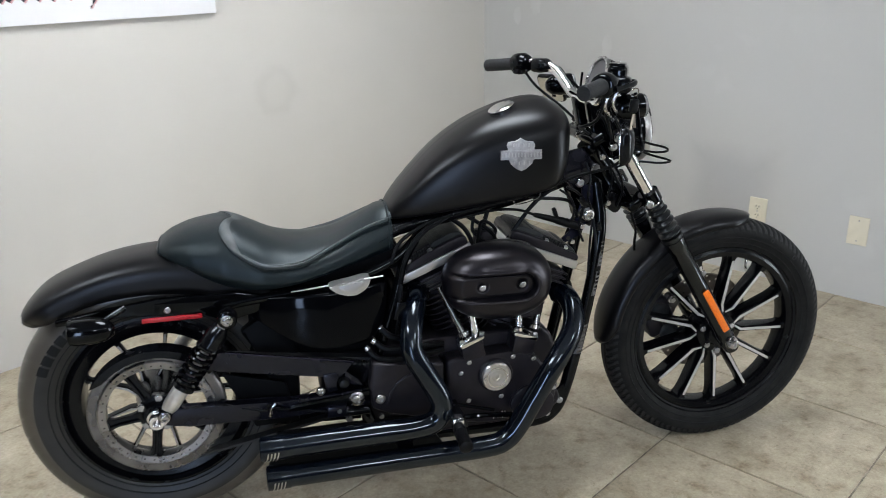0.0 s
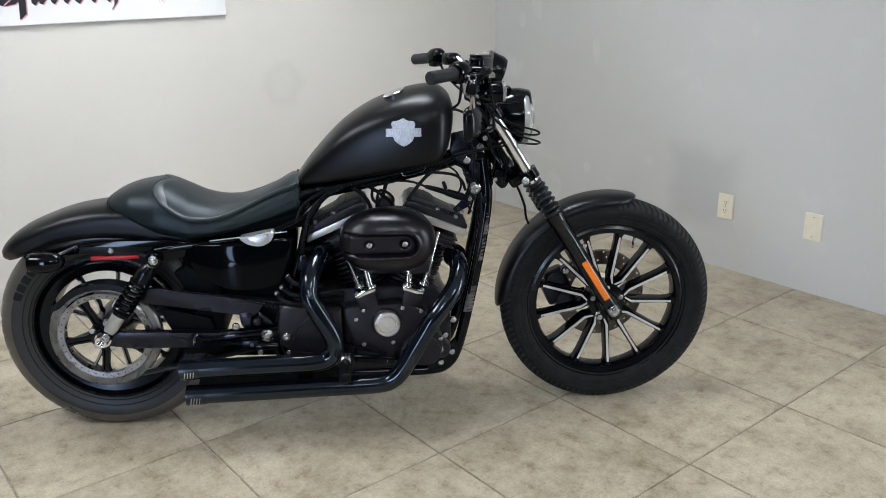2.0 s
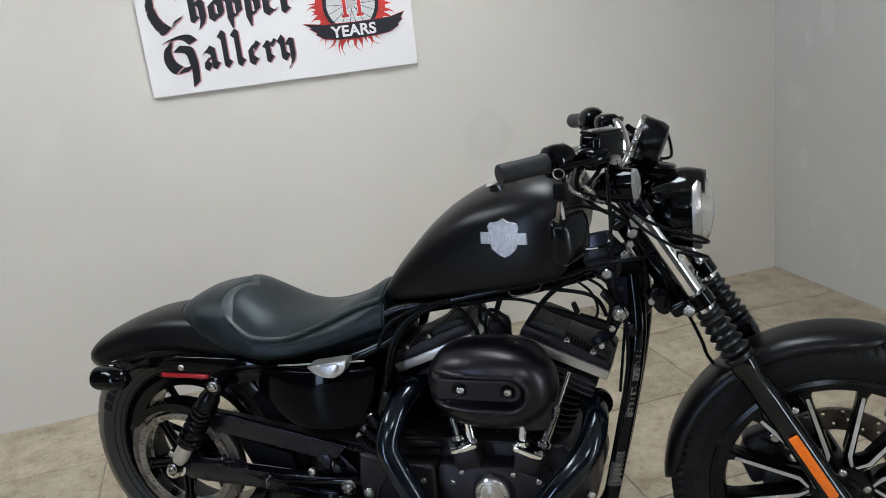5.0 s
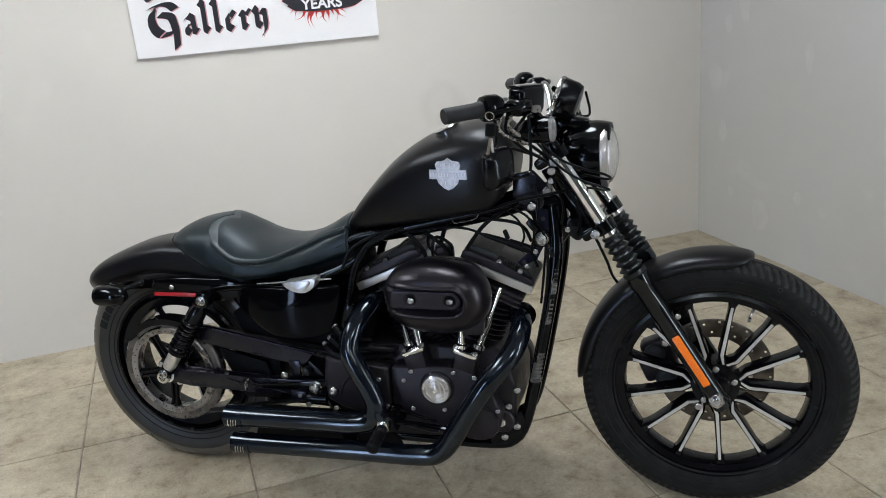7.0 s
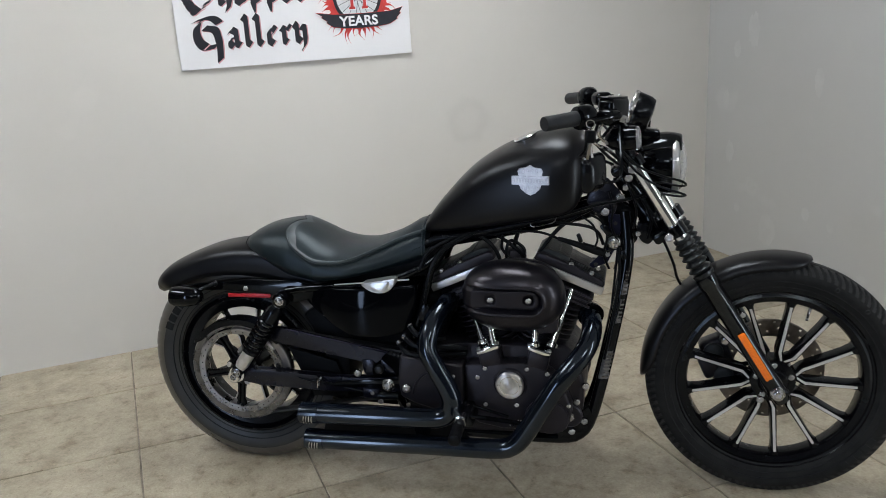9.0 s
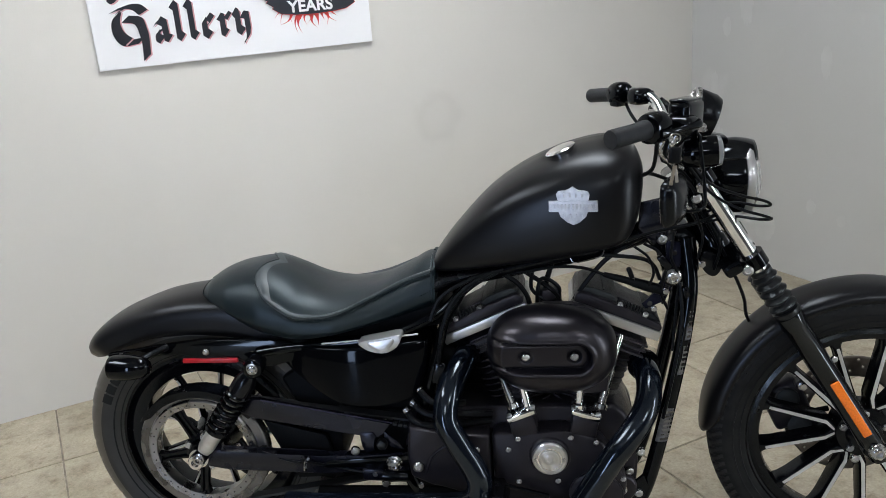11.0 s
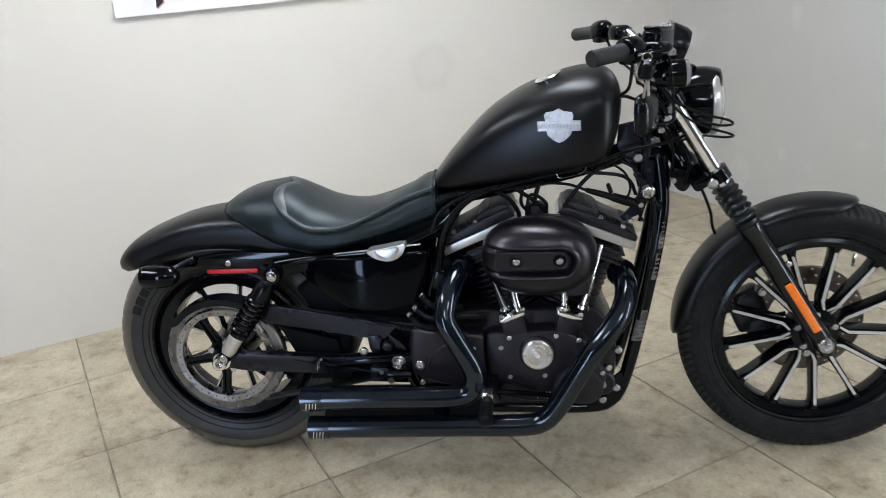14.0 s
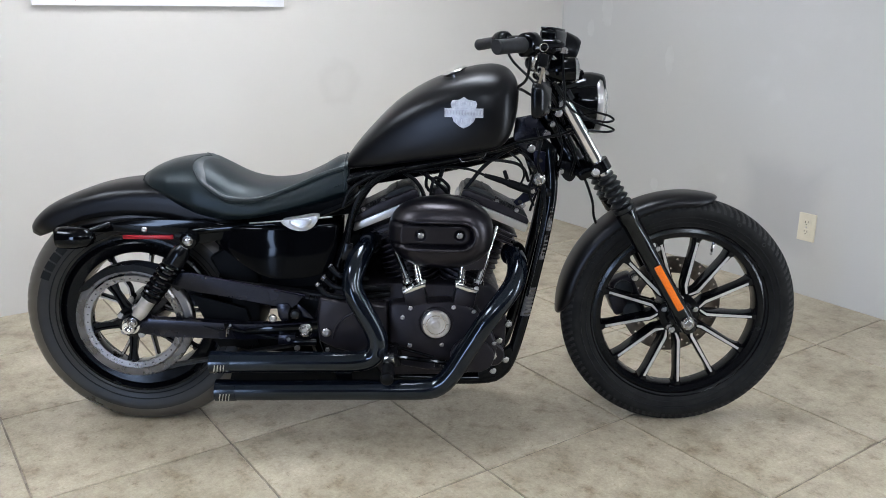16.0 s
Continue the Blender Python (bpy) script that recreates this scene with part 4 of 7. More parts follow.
part("pulley_hub", lathe([(0.026, -0.02), (0.046, -0.012), (0.048, 0.008), (0.036, 0.014), (0.030, 0.03)], 28, (0, -0.098, ZR), (0, -1, 0)), "semi", pulley)
for i in range(5):
    a = radians(80 + 72 * i)
    bolt(pulley, (0.04 * math.cos(a), -0.107, ZR + 0.04 * math.sin(a)), 1.25, "hex")


REAR_SHIFT = -0.007
for o in bike.children:
    if o.name.split(".")[0] in ("rear_tyre", "rear_rim", "rear_hub", "drive_pulley"):
        o.location.x += REAR_SHIFT


# belt from the rear pulley to the engine
def belt():
    bm = bmesh.new()
    x1, z1, r1, r0 = 0.56, 0.335, 0.055, 0.150
    path = []
    for a in np.linspace(95, 265, 30):
        path.append((r0 * math.cos(radians(a)), ZR + r0 * math.sin(radians(a))))
    for a in np.linspace(-82, 78, 14):
        path.append((x1 + r1 * math.cos(radians(a)), z1 + r1 * math.sin(radians(a))))
    k = len(path)
    loops = []
    for i in range(k):
        p, nx = V((*path[i], 0)), V((*path[(i + 1) % k], 0))
        t = (nx - V((*path[i - 1], 0))).normalized()
        nrm = V((t.y, -t.x, 0))
        o = []
        for s, y in ((0.0, -0.106), (0.006, -0.106), (0.006, -0.080), (0.0, -0.080)):
            q = p + nrm * s
            o.append((q.x, y, q.y))
        loops.append(o)
    rings(bm, loops, cap=False, close=True)
    return bm


part("drive_belt", belt(), "belt", bike, "black toothed drive belt")

# -- swingarm, shocks, guards --
swing = part("swingarm", slab([(-0.012, 0.346), (0.050, 0.346), (0.062, 0.336), (0.300, 0.328), (0.500, 0.334), (0.515, 0.312), (0.500, 0.290), (0.300, 0.284), (0.062, 0.290), (0.045, 0.302), (-0.012, 0.302)], -0.142, -0.114, 0.005), "guard", bike, "black box-section swingarm")
twin(swing)
part("swingarm_pivot", tube([(0.505, -0.14, 0.313), (0.505, 0.14, 0.313)], 0.026, 18), "semi", bike)
part("axle_adjuster", block((0.07, 0.014, 0.045), pose(0.012, -0.128, ZR), 0.006), "gloss", bike)
nut = part("axle_nut", lathe([(0.024, 0), (0.024, 0.004), (0.0190, 0.005), (0.0185, 0.024), (0.016, 0.027), (0.0095, 0.027), (0.0090, 0.010)], 24, (-0.004, -0.142, ZR + 0.002), (0, -1, 0)), "chrome", bike, "bright rear axle nut")
bolt(bike, (0.383, -0.150, 0.350), 1.6, "dome")
part("swingarm_brace", slab([(0.30, 0.30), (0.52, 0.305), (0.52, 0.335), (0.31, 0.318)], -0.147, -0.139, 0.002), "gloss", bike)


def shock(y):
    top, bot = V((0.180, y, 0.575)), V((0.018, y, 0.349))
    d = (top - bot).normalized()
    L = (top - bot).length
    s = part("shock_absorber", lathe([(0.011, 0.0), (0.015, 0.014), (0.0190, 0.026), (0.0195, 0.088), (0.011, 0.097), (0.011, L - 0.02)], 20, bot, d), "alu", bike, "rear shock with black coil spring and bright lower body")
    pts, a = [], 0.0
    turns, z0, z1 = 7.0, 0.092, L - 0.075
    side = V((0, 1, 0))
    nrm = d.cross(side)
    for k in range(int(turns * 16) + 1):
        a = 2 * math.pi * k / 16
        h = z0 + (z1 - z0) * k / (turns * 16)
        pts.append(bot + d * h + 0.0235 * (math.cos(a) * side + math.sin(a) * nrm))
    part("coil_spring", tube(pts, 0.0058, 8, smooth_path=False), "gloss", s, "black coil spring")
    part("spring_cover", lathe([(0.022, L - 0.090), (0.0255, L - 0.086), (0.0255, L - 0.050), (0.022, L - 0.038), (0.016, L - 0.025)], 24, bot, d), "semi", s)
    part("preload_collar", lathe([(0.020, 0.078), (0.028, 0.080), (0.028, 0.090), (0.022, 0.094)], 24, bot, d), "semi", s)
    for p, rr in ((top, 0.023), (bot, 0.017)):
        part("mounting_eye", lathe([(rr - 0.006, -0.019), (rr - 0.002, -0.017), (rr, -0.012), (rr, 0.012), (rr - 0.002, 0.017), (rr - 0.006, 0.019)], 24, p, (0, 1, 0)), "gloss", s)
    sg = -1 if y < 0 else 1
    for p in (top, bot):
        part("cap_nut", lathe([(0.0135, 0), (0.0135, 0.003), (0.0105, 0.004), (0.0102, 0.009), (0.008, 0.0105), (0.005, 0.0105), (0.0045, 0.007)], 18, p + V((0, sg * 0.016, 0)), (0, sg, 0)), "steel", s, "bright cap nut")
    return s


shock(-0.172)
shock(0.172)
# upper belt guard over the pulley, then the straight debris guard
gp = [(0.0 + 0.175 * math.cos(a), ZR + 0.168 * math.sin(a)) for a in np.radians(np.linspace(150, 38, 15))]
gi = [(0.0 + 0.156 * math.cos(a), ZR + 0.150 * math.sin(a)) for a in np.radians(np.linspace(38, 140, 13))]
part("belt_guard", slab(gp + gi, -0.124, -0.075, 0.003), "semi", bike, "black curved belt guard")
bc = part("belt_cover", slab([(0.105, 0.478), (0.16, 0.472), (0.474, 0.410), (0.443, 0.386), (0.437, 0.372), (0.40, 0.378), (0.15, 0.422), (0.115, 0.436)], -0.136, -0.122, 0.004), "guard", bike, "long satin black belt cover")
# a thin grey tube stands in for the highlight on the top edge
part("cover_edge", tube([(0.165, -0.1345, 0.4705), (0.30, -0.1345, 0.4440), (0.470, -0.1345, 0.4105)], 0.0019, 8, smooth_path=False), "glint_grey", bc, "highlight laid along the top edge as a thin strip")
part("cover_tab", slab([(0.448, 0.386), (0.478, 0.360), (0.492, 0.338), (0.462, 0.345), (0.446, 0.366)], -0.130, -0.122, 0.002), "guard", bc)
part("brake_bracket", slab([(0.392, 0.386), (0.424, 0.388), (0.432, 0.376), (0.420, 0.360), (0.428, 0.340), (0.404, 0.336), (0.396, 0.350)], -0.140, -0.130, 0.003), "guard", bike, "small black folded bracket")
part("bump_stop", lathe([(0.013, 0), (0.0135, 0.010), (0.011, 0.016), (0.004, 0.018)], 18, (0.4425, -0.128, 0.356), (0, -1, 0)), "gaiter", bike, "black rubber bump stop")
part("lower_guard", slab([(0.15, 0.40), (0.30, 0.36), (0.33, 0.25), (0.22, 0.245)], -0.10, -0.09, 0.003), "chassis", bike)

# -- rear fender --
def fender_shell(cols, parent, name, material, label, thick=0.004):
    bm = bmesh.new()
    vs = [[bm.verts.new(p) for p in c] for c in cols]
    for a, b in zip(vs, vs[1:]):
        for i in range(len(a) - 1):
            bm.faces.new((a[i], a[i + 1], b[i + 1], b[i]))
    o = part(name, bm, material, parent, label, angle=60)
    md = o.modifiers.new("thickness", "SOLIDIFY")
    md.thickness, md.offset = thick, -1
    return o


top = spline([(-0.290, 0.566), (-0.283, 0.592), (-0.232, 0.638), (-0.151, 0.673), (-0.071, 0.697), (0.03, 0.709), (0.14, 0.700), (0.25, 0.655), (0.31, 0.58)], 40)
low = spline([(-0.262, 0.552), (-0.228, 0.566), (-0.19, 0.582), (-0.118, 0.608), (-0.042, 0.619), (0.04, 0.620), (0.13, 0.608), (0.21, 0.570), (0.27, 0.53)], 40)
cols = []
for k, ((x0, z0), (x1, z1)) in enumerate(zip(top, low)):
    f = k / 39
    half = 0.098 * min(1.0, 0.60 + 4.5 * f) if f < 0.09 else 0.098
    c = []
    for u in np.linspace(-1, 1, 27):
        au = abs(u)
        w = math.sin(min(1, au * 1.22) * math.pi / 2) ** 0.92
        drop = (max(0, au)) ** 2.6
        c.append((x0 + (x1 - x0) * drop, math.copysign(half * w, u), z0 + (z1 - z0) * drop))
    cols.append(c)
fender_shell(cols, bike, "rear_fender", "satin", "satin black rear fender")
# fender struts, reflectors, rear signals
strut = part("fender_strut", slab([(-0.20, 0.585), (-0.09, 0.600), (0.03, 0.615), (0.20, 0.615), (0.27, 0.60), (0.27, 0.565), (0.20, 0.548), (0.165, 0.548), (0.12, 0.575), (-0.03, 0.582), (-0.20, 0.570)], -0.118, -0.103, 0.004), "gloss", bike, "gloss black fender strut")
twin(strut)
rr = part("side_reflector", slab([(-0.012, 0.562), (0.122, 0.562), (0.122, 0.573), (-0.012, 0.573)], -0.126, -0.119, 0.002), "red", bike, "red rear side reflector")
twin(rr)
for x, z, s in ((0.046, 0.588, 1.2), (-0.165, 0.580, 1.1)):
    bolt(bike, (x, -0.118, z), s, "dome")


def signal(at, r, length, axis, parent, material_lens, name="turn_signal"):
    ax = V(axis)
    s = part(name, lathe([(0.004, -length * 0.62), (r * 0.45, -length * 0.58), (r * 0.8, -length * 0.42), (r * 0.98, -length * 0.1), (r, length * 0.2), (r * 0.98, length * 0.36)], 28, at, ax), "gloss", parent, "gloss black bullet turn signal")
    part("signal_lens", lathe([(r * 0.97, length * 0.36), (r * 0.9, length * 0.46), (r * 0.5, length * 0.52), (0.002, length * 0.53)], 28, at, ax), material_lens, s, "signal lens")
    return s


for y in (-0.182, 0.182):
    s = signal((-0.116, y, 0.580), 0.030, 0.088, (-1, 0, 0), bike, "gloss")
    part("signal_stalk", tube([(-0.10, y, 0.584), (-0.085, y * 0.85, 0.592), (-0.05, y * 0.62, 0.600)], [0.008, 0.007, 0.009], 10), "semi", s)

# -- seat: solo saddle --
SX = spline([(0.030, 0.720), (0.057, 0.741), (0.105, 0.760), (0.167, 0.771), (0.205, 0.769), (0.245, 0.750), (0.289, 0.726), (0.335, 0.711), (0.382, 0.707), (0.445, 0.716), (0.508, 0.743), (0.555, 0.770), (0.580, 0.776)], 90)
SB = spline([(0.030, 0.708), (0.055, 0.696), (0.080, 0.685), (0.110, 0.669), (0.150, 0.647), (0.205, 0.627), (0.265, 0.617), (0.34, 0.621), (0.476, 0.646), (0.565, 0.668), (0.600, 0.680)], 90)
SW = np.array([(0.03, 0.055), (0.06, 0.092), (0.11, 0.121), (0.18, 0.140), (0.27, 0.152), (0.36, 0.147), (0.45, 0.122), (0.53, 0.100), (0.59, 0.092)])


SEAM = spline([(0.172, 0.764), (0.186, 0.740), (0.208, 0.711), (0.262, 0.676), (0.31, 0.668), (0.37, 0.673), (0.446, 0.698), (0.522, 0.729), (0.590, 0.750)], 60)


def seam_a(x):
    """Where the seam crosses the section at x, from the middle (0) to the lower edge (1)."""
    zt, zb, zs = np.interp(x, SX[:, 0], SX[:, 1]), np.interp(x, SB[:, 0], SB[:, 1]), np.interp(x, SEAM[:, 0], SEAM[:, 1])
    c = max(0.0, min(0.999, (zs - zb) / max(zt - zb, 0.01)))
    return math.acos(c ** (1 / 0.88)) / (math.pi / 2)


def seat_at(x, a):
    """A place on the saddle: x along, a from the middle (0) to the lower edge (1), to the right."""
    zt, zb = np.interp(x, SX[:, 0], SX[:, 1]), np.interp(x, SB[:, 0], SB[:, 1])
    w = np.interp(x, SW[:, 0], SW[:, 1])
    q = a * math.pi / 2
    y = w * math.sin(min(q * 1.12, math.pi / 2)) ** 0.82
    if a > 0.90:
        y -= w * 0.16 * ((a - 0.90) / 0.10) ** 1.6
    z = zb + (zt - zb) * math.cos(q) ** 0.88
    if x > 0.165:
        d = a - seam_a(x)
        fade = min(1.0, max(0.0, x - 0.190) / 0.05)
        lift = fade * (0.0062 * math.exp(-((d + 0.040) / 0.034) ** 2) - 0.0040 * math.exp(-(d / 0.018) ** 2) - (0.0035 if d > 0.0 else 0.0))
        y, z = y + lift * math.sin(q), z + lift * math.cos(q)
    return V((x, -y, z))


xs = np.r_[np.linspace(0.030, 0.06, 6), np.linspace(0.07, 0.572, 80), 0.580, 0.586]
bm = bmesh.new()
loops = []
for x in xs:
    right = [seat_at(x, a) for a in np.linspace(0, 1, 64)]
    left = [V((p.x, -p.y, p.z)) for p in right[1:]][::-1]
    loops.append(left + right)
rings(bm, loops)
seat = part("seat", bm, "seat", bike, "black vinyl solo saddle with stitched seam", angle=70)
# the seam runs over the crest, down the back of the scoop and along the flank
front = np.linspace(0.200, 0.578, 40)
outer = spline([(0.206, 0.0), (0.188, 0.10), (0.178, 0.22), (0.176, 0.32), (0.181, 0.42), (0.190, 0.50)] + [(x, seam_a(x) - 0.010) for x in front], 130)
inner = spline([(0.228, 0.0), (0.213, 0.07), (0.204, 0.16), (0.202, 0.25), (0.206, 0.35), (0.213, 0.43)]
               + [(min(0.578, x + 0.022 * (0.578 - x) / 0.378), seam_a(min(0.578, x + 0.022 * (0.578 - x) / 0.378)) - 0.085) for x in front], 130)
seam = [seat_at(x, min(0.97, max(0.0, a))) + V((0, -0.0005, 0.0008)) for x, a in outer]
bm = bmesh.new()
rows = []
for p, q in zip(outer, inner):
    row = []
    for f in np.linspace(0, 1, 8):
        a = max(0.0, p[1] + (q[1] - p[1]) * f)
        up = 0.0006 + 0.0014 * math.sin(math.pi * f) * min(1.0, a * 4)
        row.append(bm.verts.new(seat_at(p[0] + (q[0] - p[0]) * f, a) + V((0, -up * min(1, a * 2), up))))
    rows.append(row)
for p, q in zip(rows, rows[1:]):
    for k in range(7):
        bm.faces.new((p[k], p[k + 1], q[k + 1], q[k]))
welt = part("seat_welt", bm, "seat_band", seat, "smooth paler band along the seam", angle=70)
twin(welt, seat)
pip = part("seat_stitching", tube([tuple(p) for p in seam], 0.0017, 6, smooth_path=False), "seat", seat, "stitched seam")
twin(pip, seat)
for x, r in ((0.579, 0.0028), (0.036, 0.0018)):
    edge = [seat_at(x, a) + V((0, -0.0006, 0.0006)) for a in np.linspace(0.03, 0.97, 30)]
    half = part("seat_piping", tube([tuple(p) for p in edge], r, 6, smooth_path=False), "seat", seat, "rolled edge of the saddle")
    twin(half, seat)

# -- tank --
TT = spline([(0.572, 0.752), (0.590, 0.785), (0.634, 0.840), (0.712, 0.919), (0.789, 0.971), (0.865, 1.003), (0.930, 1.020), (0.979, 1.024), (1.010, 1.016), (1.030, 0.998), (1.040, 0.972)], 80)
TB = spline([(0.572, 0.744), (0.63, 0.752), (0.717, 0.766), (0.864, 0.790), (0.955, 0.808), (0.990, 0.818), (1.012, 0.838), (1.028, 0.875), (1.040, 0.925)], 80)
TW = spline([(0.572, 0.040), (0.60, 0.070), (0.65, 0.094), (0.75, 0.122), (0.85, 0.142), (0.92, 0.152), (0.965, 0.153), (0.995, 0.146), (1.016, 0.130), (1.030, 0.109), (1.037, 0.088), (1.040, 0.070)], 80)
TC = spline([(0, 1.0), (0.29, 0.985), (0.55, 0.940), (0.745, 0.875), (0.872, 0.790), (0.945, 0.690), (0.982, 0.570), (0.997, 0.45), (1.0, 0.34), (0.99, 0.20), (0.95, 0.07), (0.88, 0.0)], 90)


def tank_at(x, a):
    """A place on the tank: x along, a from the ridge (0) down the right flank to its lower edge (0.9) and under."""
    zt, zb, w = np.interp(x, TT[:, 0], TT[:, 1]), np.interp(x, TB[:, 0], TB[:, 1]), np.interp(x, TW[:, 0], TW[:, 1])
    if a <= 0.9:
        u, h = np.interp(a / 0.9, np.linspace(0, 1, 90), TC[:, 0]), np.interp(a / 0.9, np.linspace(0, 1, 90), TC[:, 1])
    else:
        u, h = 0.88 * (1 - (a - 0.9) / 0.1), 0.0
    return V((x, -w * float(u), zb + (zt - zb) * float(h)))


xs = np.r_[np.linspace(0.572, 0.60, 6), np.linspace(0.61, 1.0, 46), np.linspace(1.006, 1.040, 10)]
bm = bmesh.new()
loops = []
for x in xs:
    right = [tank_at(x, a) for a in np.r_[np.linspace(0, 0.9, 44), 0.93, 1.0]]
    loops.append(right + [V((p.x, -p.y, p.z)) for p in right[1:-1]][::-1])
rings(bm, loops)
tank = part("fuel_tank", bm, "satin", bike, "satin black teardrop fuel tank", angle=80)
cap_c, cap_n = V((0.872, -0.050, 1.004)), V((-0.37, -0.06, 0.93)).normalized()
cap = part("fuel_cap", lathe([(0.025, -0.014), (0.028, -0.002), (0.0325, 0.000), (0.0335, 0.003), (0.0315, 0.0052), (0.020, 0.0070), (0.002, 0.0076)], 36, cap_c, cap_n), "chrome", tank, "polished chrome fuel cap")


# badge: a plain bright shield with a crossing bar
def badge(y_sign):
    c = V((0.893, 0, 0.906))
    def proud(px, pz, lift):
        best = min(np.linspace(0.15, 0.9, 240), key=lambda a: abs(tank_at(px, a).z - pz))
        p = tank_at(px, best)
        return V((p.x, y_sign * (abs(p.y) + lift), p.z))
    shield = [(0, 0.040), (0.012, 0.033), (0.030, 0.031), (0.034, 0.024), (0.031, 0.010), (0.031, -0.008), (0.026, -0.022), (0.012, -0.034), (0, -0.040),
              (-0.012, -0.034), (-0.026, -0.022), (-0.031, -0.008), (-0.031, 0.010), (-0.034, 0.024), (-0.030, 0.031), (-0.012, 0.033)]
    def plate(out, lift, nm, material, label):
        bm = bmesh.new()
        lo = [bm.verts.new(proud(c.x + u, c.z + w, -0.001)) for u, w in out]
        hi = [bm.verts.new(proud(c.x + u * 0.97, c.z + w * 0.97, lift)) for u, w in out]
        mid = bm.verts.new(proud(c.x, c.z, lift))
        k = len(out)
        for i in range(k):
            bm.faces.new((lo[i], lo[(i + 1) % k], hi[(i + 1) % k], hi[i]))
            bm.faces.new((hi[i], hi[(i + 1) % k], mid))
        return part(nm, bm, material, tank, label, angle=25)
    plate(shield, 0.0025, "badge", "badge", "plain silver shield badge")
    bar = [(-0.050, 0.0115), (0.050, 0.0115), (0.050, -0.0115), (-0.050, -0.0115)]
    plate(bar, 0.0045, "badge_bar", "badge", "plain silver bar across the shield")
    bars = bmesh.new()
    for k in range(13):
        u = -0.045 + k * 0.0075
        p, q = proud(c.x + u - 0.0035, c.z + 0.006, 0.0048), proud(c.x + u + 0.0035, c.z - 0.006, 0.0048)
        block((0.0028, 0.0010, 0.0095), Matrix.Translation((p + q) / 2), 0, bm=bars)
    for k in range(4):
        u = -0.018 + k * 0.012
        for w in (0.023, -0.020):
            block((0.0030, 0.0010, 0.0085), Matrix.Translation(proud(c.x + u, c.z + w, 0.0028)), 0, bm=bars)
    tagged(part("badge_marks", bars, "satin_silver", tank, "engraved grey bars", False), kind="stuff")


badge(-1)
badge(1)
# -- frame --
fr = part("down_tube", tube([(1.130, -0.045, 0.800), (1.138, -0.066, 0.700), (1.126, -0.078, 0.600), (1.103, -0.084, 0.480), (1.068, -0.086, 0.317), (1.040, -0.086, 0.215), (1.012, -0.086, 0.168), (0.962, -0.086, 0.150), (0.80, -0.086, 0.150), (0.56, -0.086, 0.165), (0.50, -0.10, 0.24), (0.49, -0.11, 0.32)], 0.0168, 16, 70), "gloss", bike, "gloss black front down tube and lower rail")
twin(fr)
part("backbone", tube([(1.12, 0, 0.83), (1.0, 0, 0.79), (0.85, 0, 0.755), (0.70, 0, 0.728), (0.56, 0, 0.70), (0.45, 0, 0.64)], 0.026, 14), "semi", bike)
ub = part("tank_rail", tube([(1.03, -0.055, 0.812), (0.95, -0.060, 0.790), (0.85, -0.062, 0.770), (0.72, -0.066, 0.744), (0.62, -0.07, 0.728), (0.55, -0.08, 0.70)], 0.013, 12), "semi", bike)
twin(ub)
rail = part("seat_rail", tube([(0.70, -0.070, 0.742), (0.655, -0.085, 0.715), (0.60, -0.10, 0.665), (0.52, -0.112, 0.630), (0.44, -0.115, 0.608), (0.24, -0.112, 0.590), (0.17, -0.112, 0.580)], 0.0115, 12), "gloss", bike)
twin(rail)
ver = part("seat_post", tube([(0.640, -0.095, 0.700), (0.608, -0.105, 0.65), (0.582, -0.112, 0.56), (0.54, -0.115, 0.43), (0.505, -0.115, 0.33)], 0.0115, 12), "gloss", bike)
twin(ver)
neck_d = V((-0.52, 0, 0.854))
NECK = V((1.165, 0, 0.825))
part("steering_neck", lathe([(0.028, -0.085), (0.031, -0.08), (0.031, -0.05), (0.027, -0.045), (0.027, 0.045), (0.031, 0.05), (0.031, 0.08), (0.028, 0.085)], 24, NECK, neck_d), "gloss", bike)
part("neck_gusset", slab([(1.01, 0.815), (1.10, 0.845), (1.155, 0.80), (1.165, 0.72), (1.13, 0.67), (1.09, 0.70), (1.075, 0.775)], -0.024, 0.024, 0.006), "semi", bike)
part("neck_plate", slab([(1.035, 0.885), (1.085, 0.895), (1.12, 0.855), (1.105, 0.80), (1.06, 0.79), (1.03, 0.83)], -0.060, -0.048, 0.004), "guard", bike, "black neck plate")
cb = part("coil_bracket", slab([(1.085, 0.800), (1.118, 0.795), (1.122, 0.755), (1.105, 0.70), (1.085, 0.662), (1.045, 0.645), (1.035, 0.658), (1.065, 0.68), (1.082, 0.71), (1.092, 0.755)], -0.060, -0.052, 0.003), "blue_glint_plate", bike, "dark zinc-coated engine bracket")
for x, z in ((1.106, 0.772), (1.092, 0.700), (1.054, 0.658)):
    part("bracket_hole", lathe([(0.0055, 0), (0.0055, 0.0008)], 14, (x, -0.0602, z), (0, -1, 0)), "slot", cb, "dark hole")
bolt(bike, (1.079, -0.061, 0.805), 1.7, "dome")
bolt(bike, (1.120, -0.062, 0.842), 1.5, "hex")
part("mount_bolt", lathe([(0.0175, 0), (0.0175, 0.004), (0.0145, 0.006), (0.0135, 0.013), (0.009, 0.015), (0.0085, 0.010)], 24, (1.102, -0.068, 0.722), (0, -1, 0)), "steel", bike, "bright engine mount bolt")
part("mount_washer", lathe([(0.022, 0), (0.022, 0.01), (0.020, 0.012)], 24, (1.102, -0.058, 0.722), (0, -1, 0)), "semi", bike)
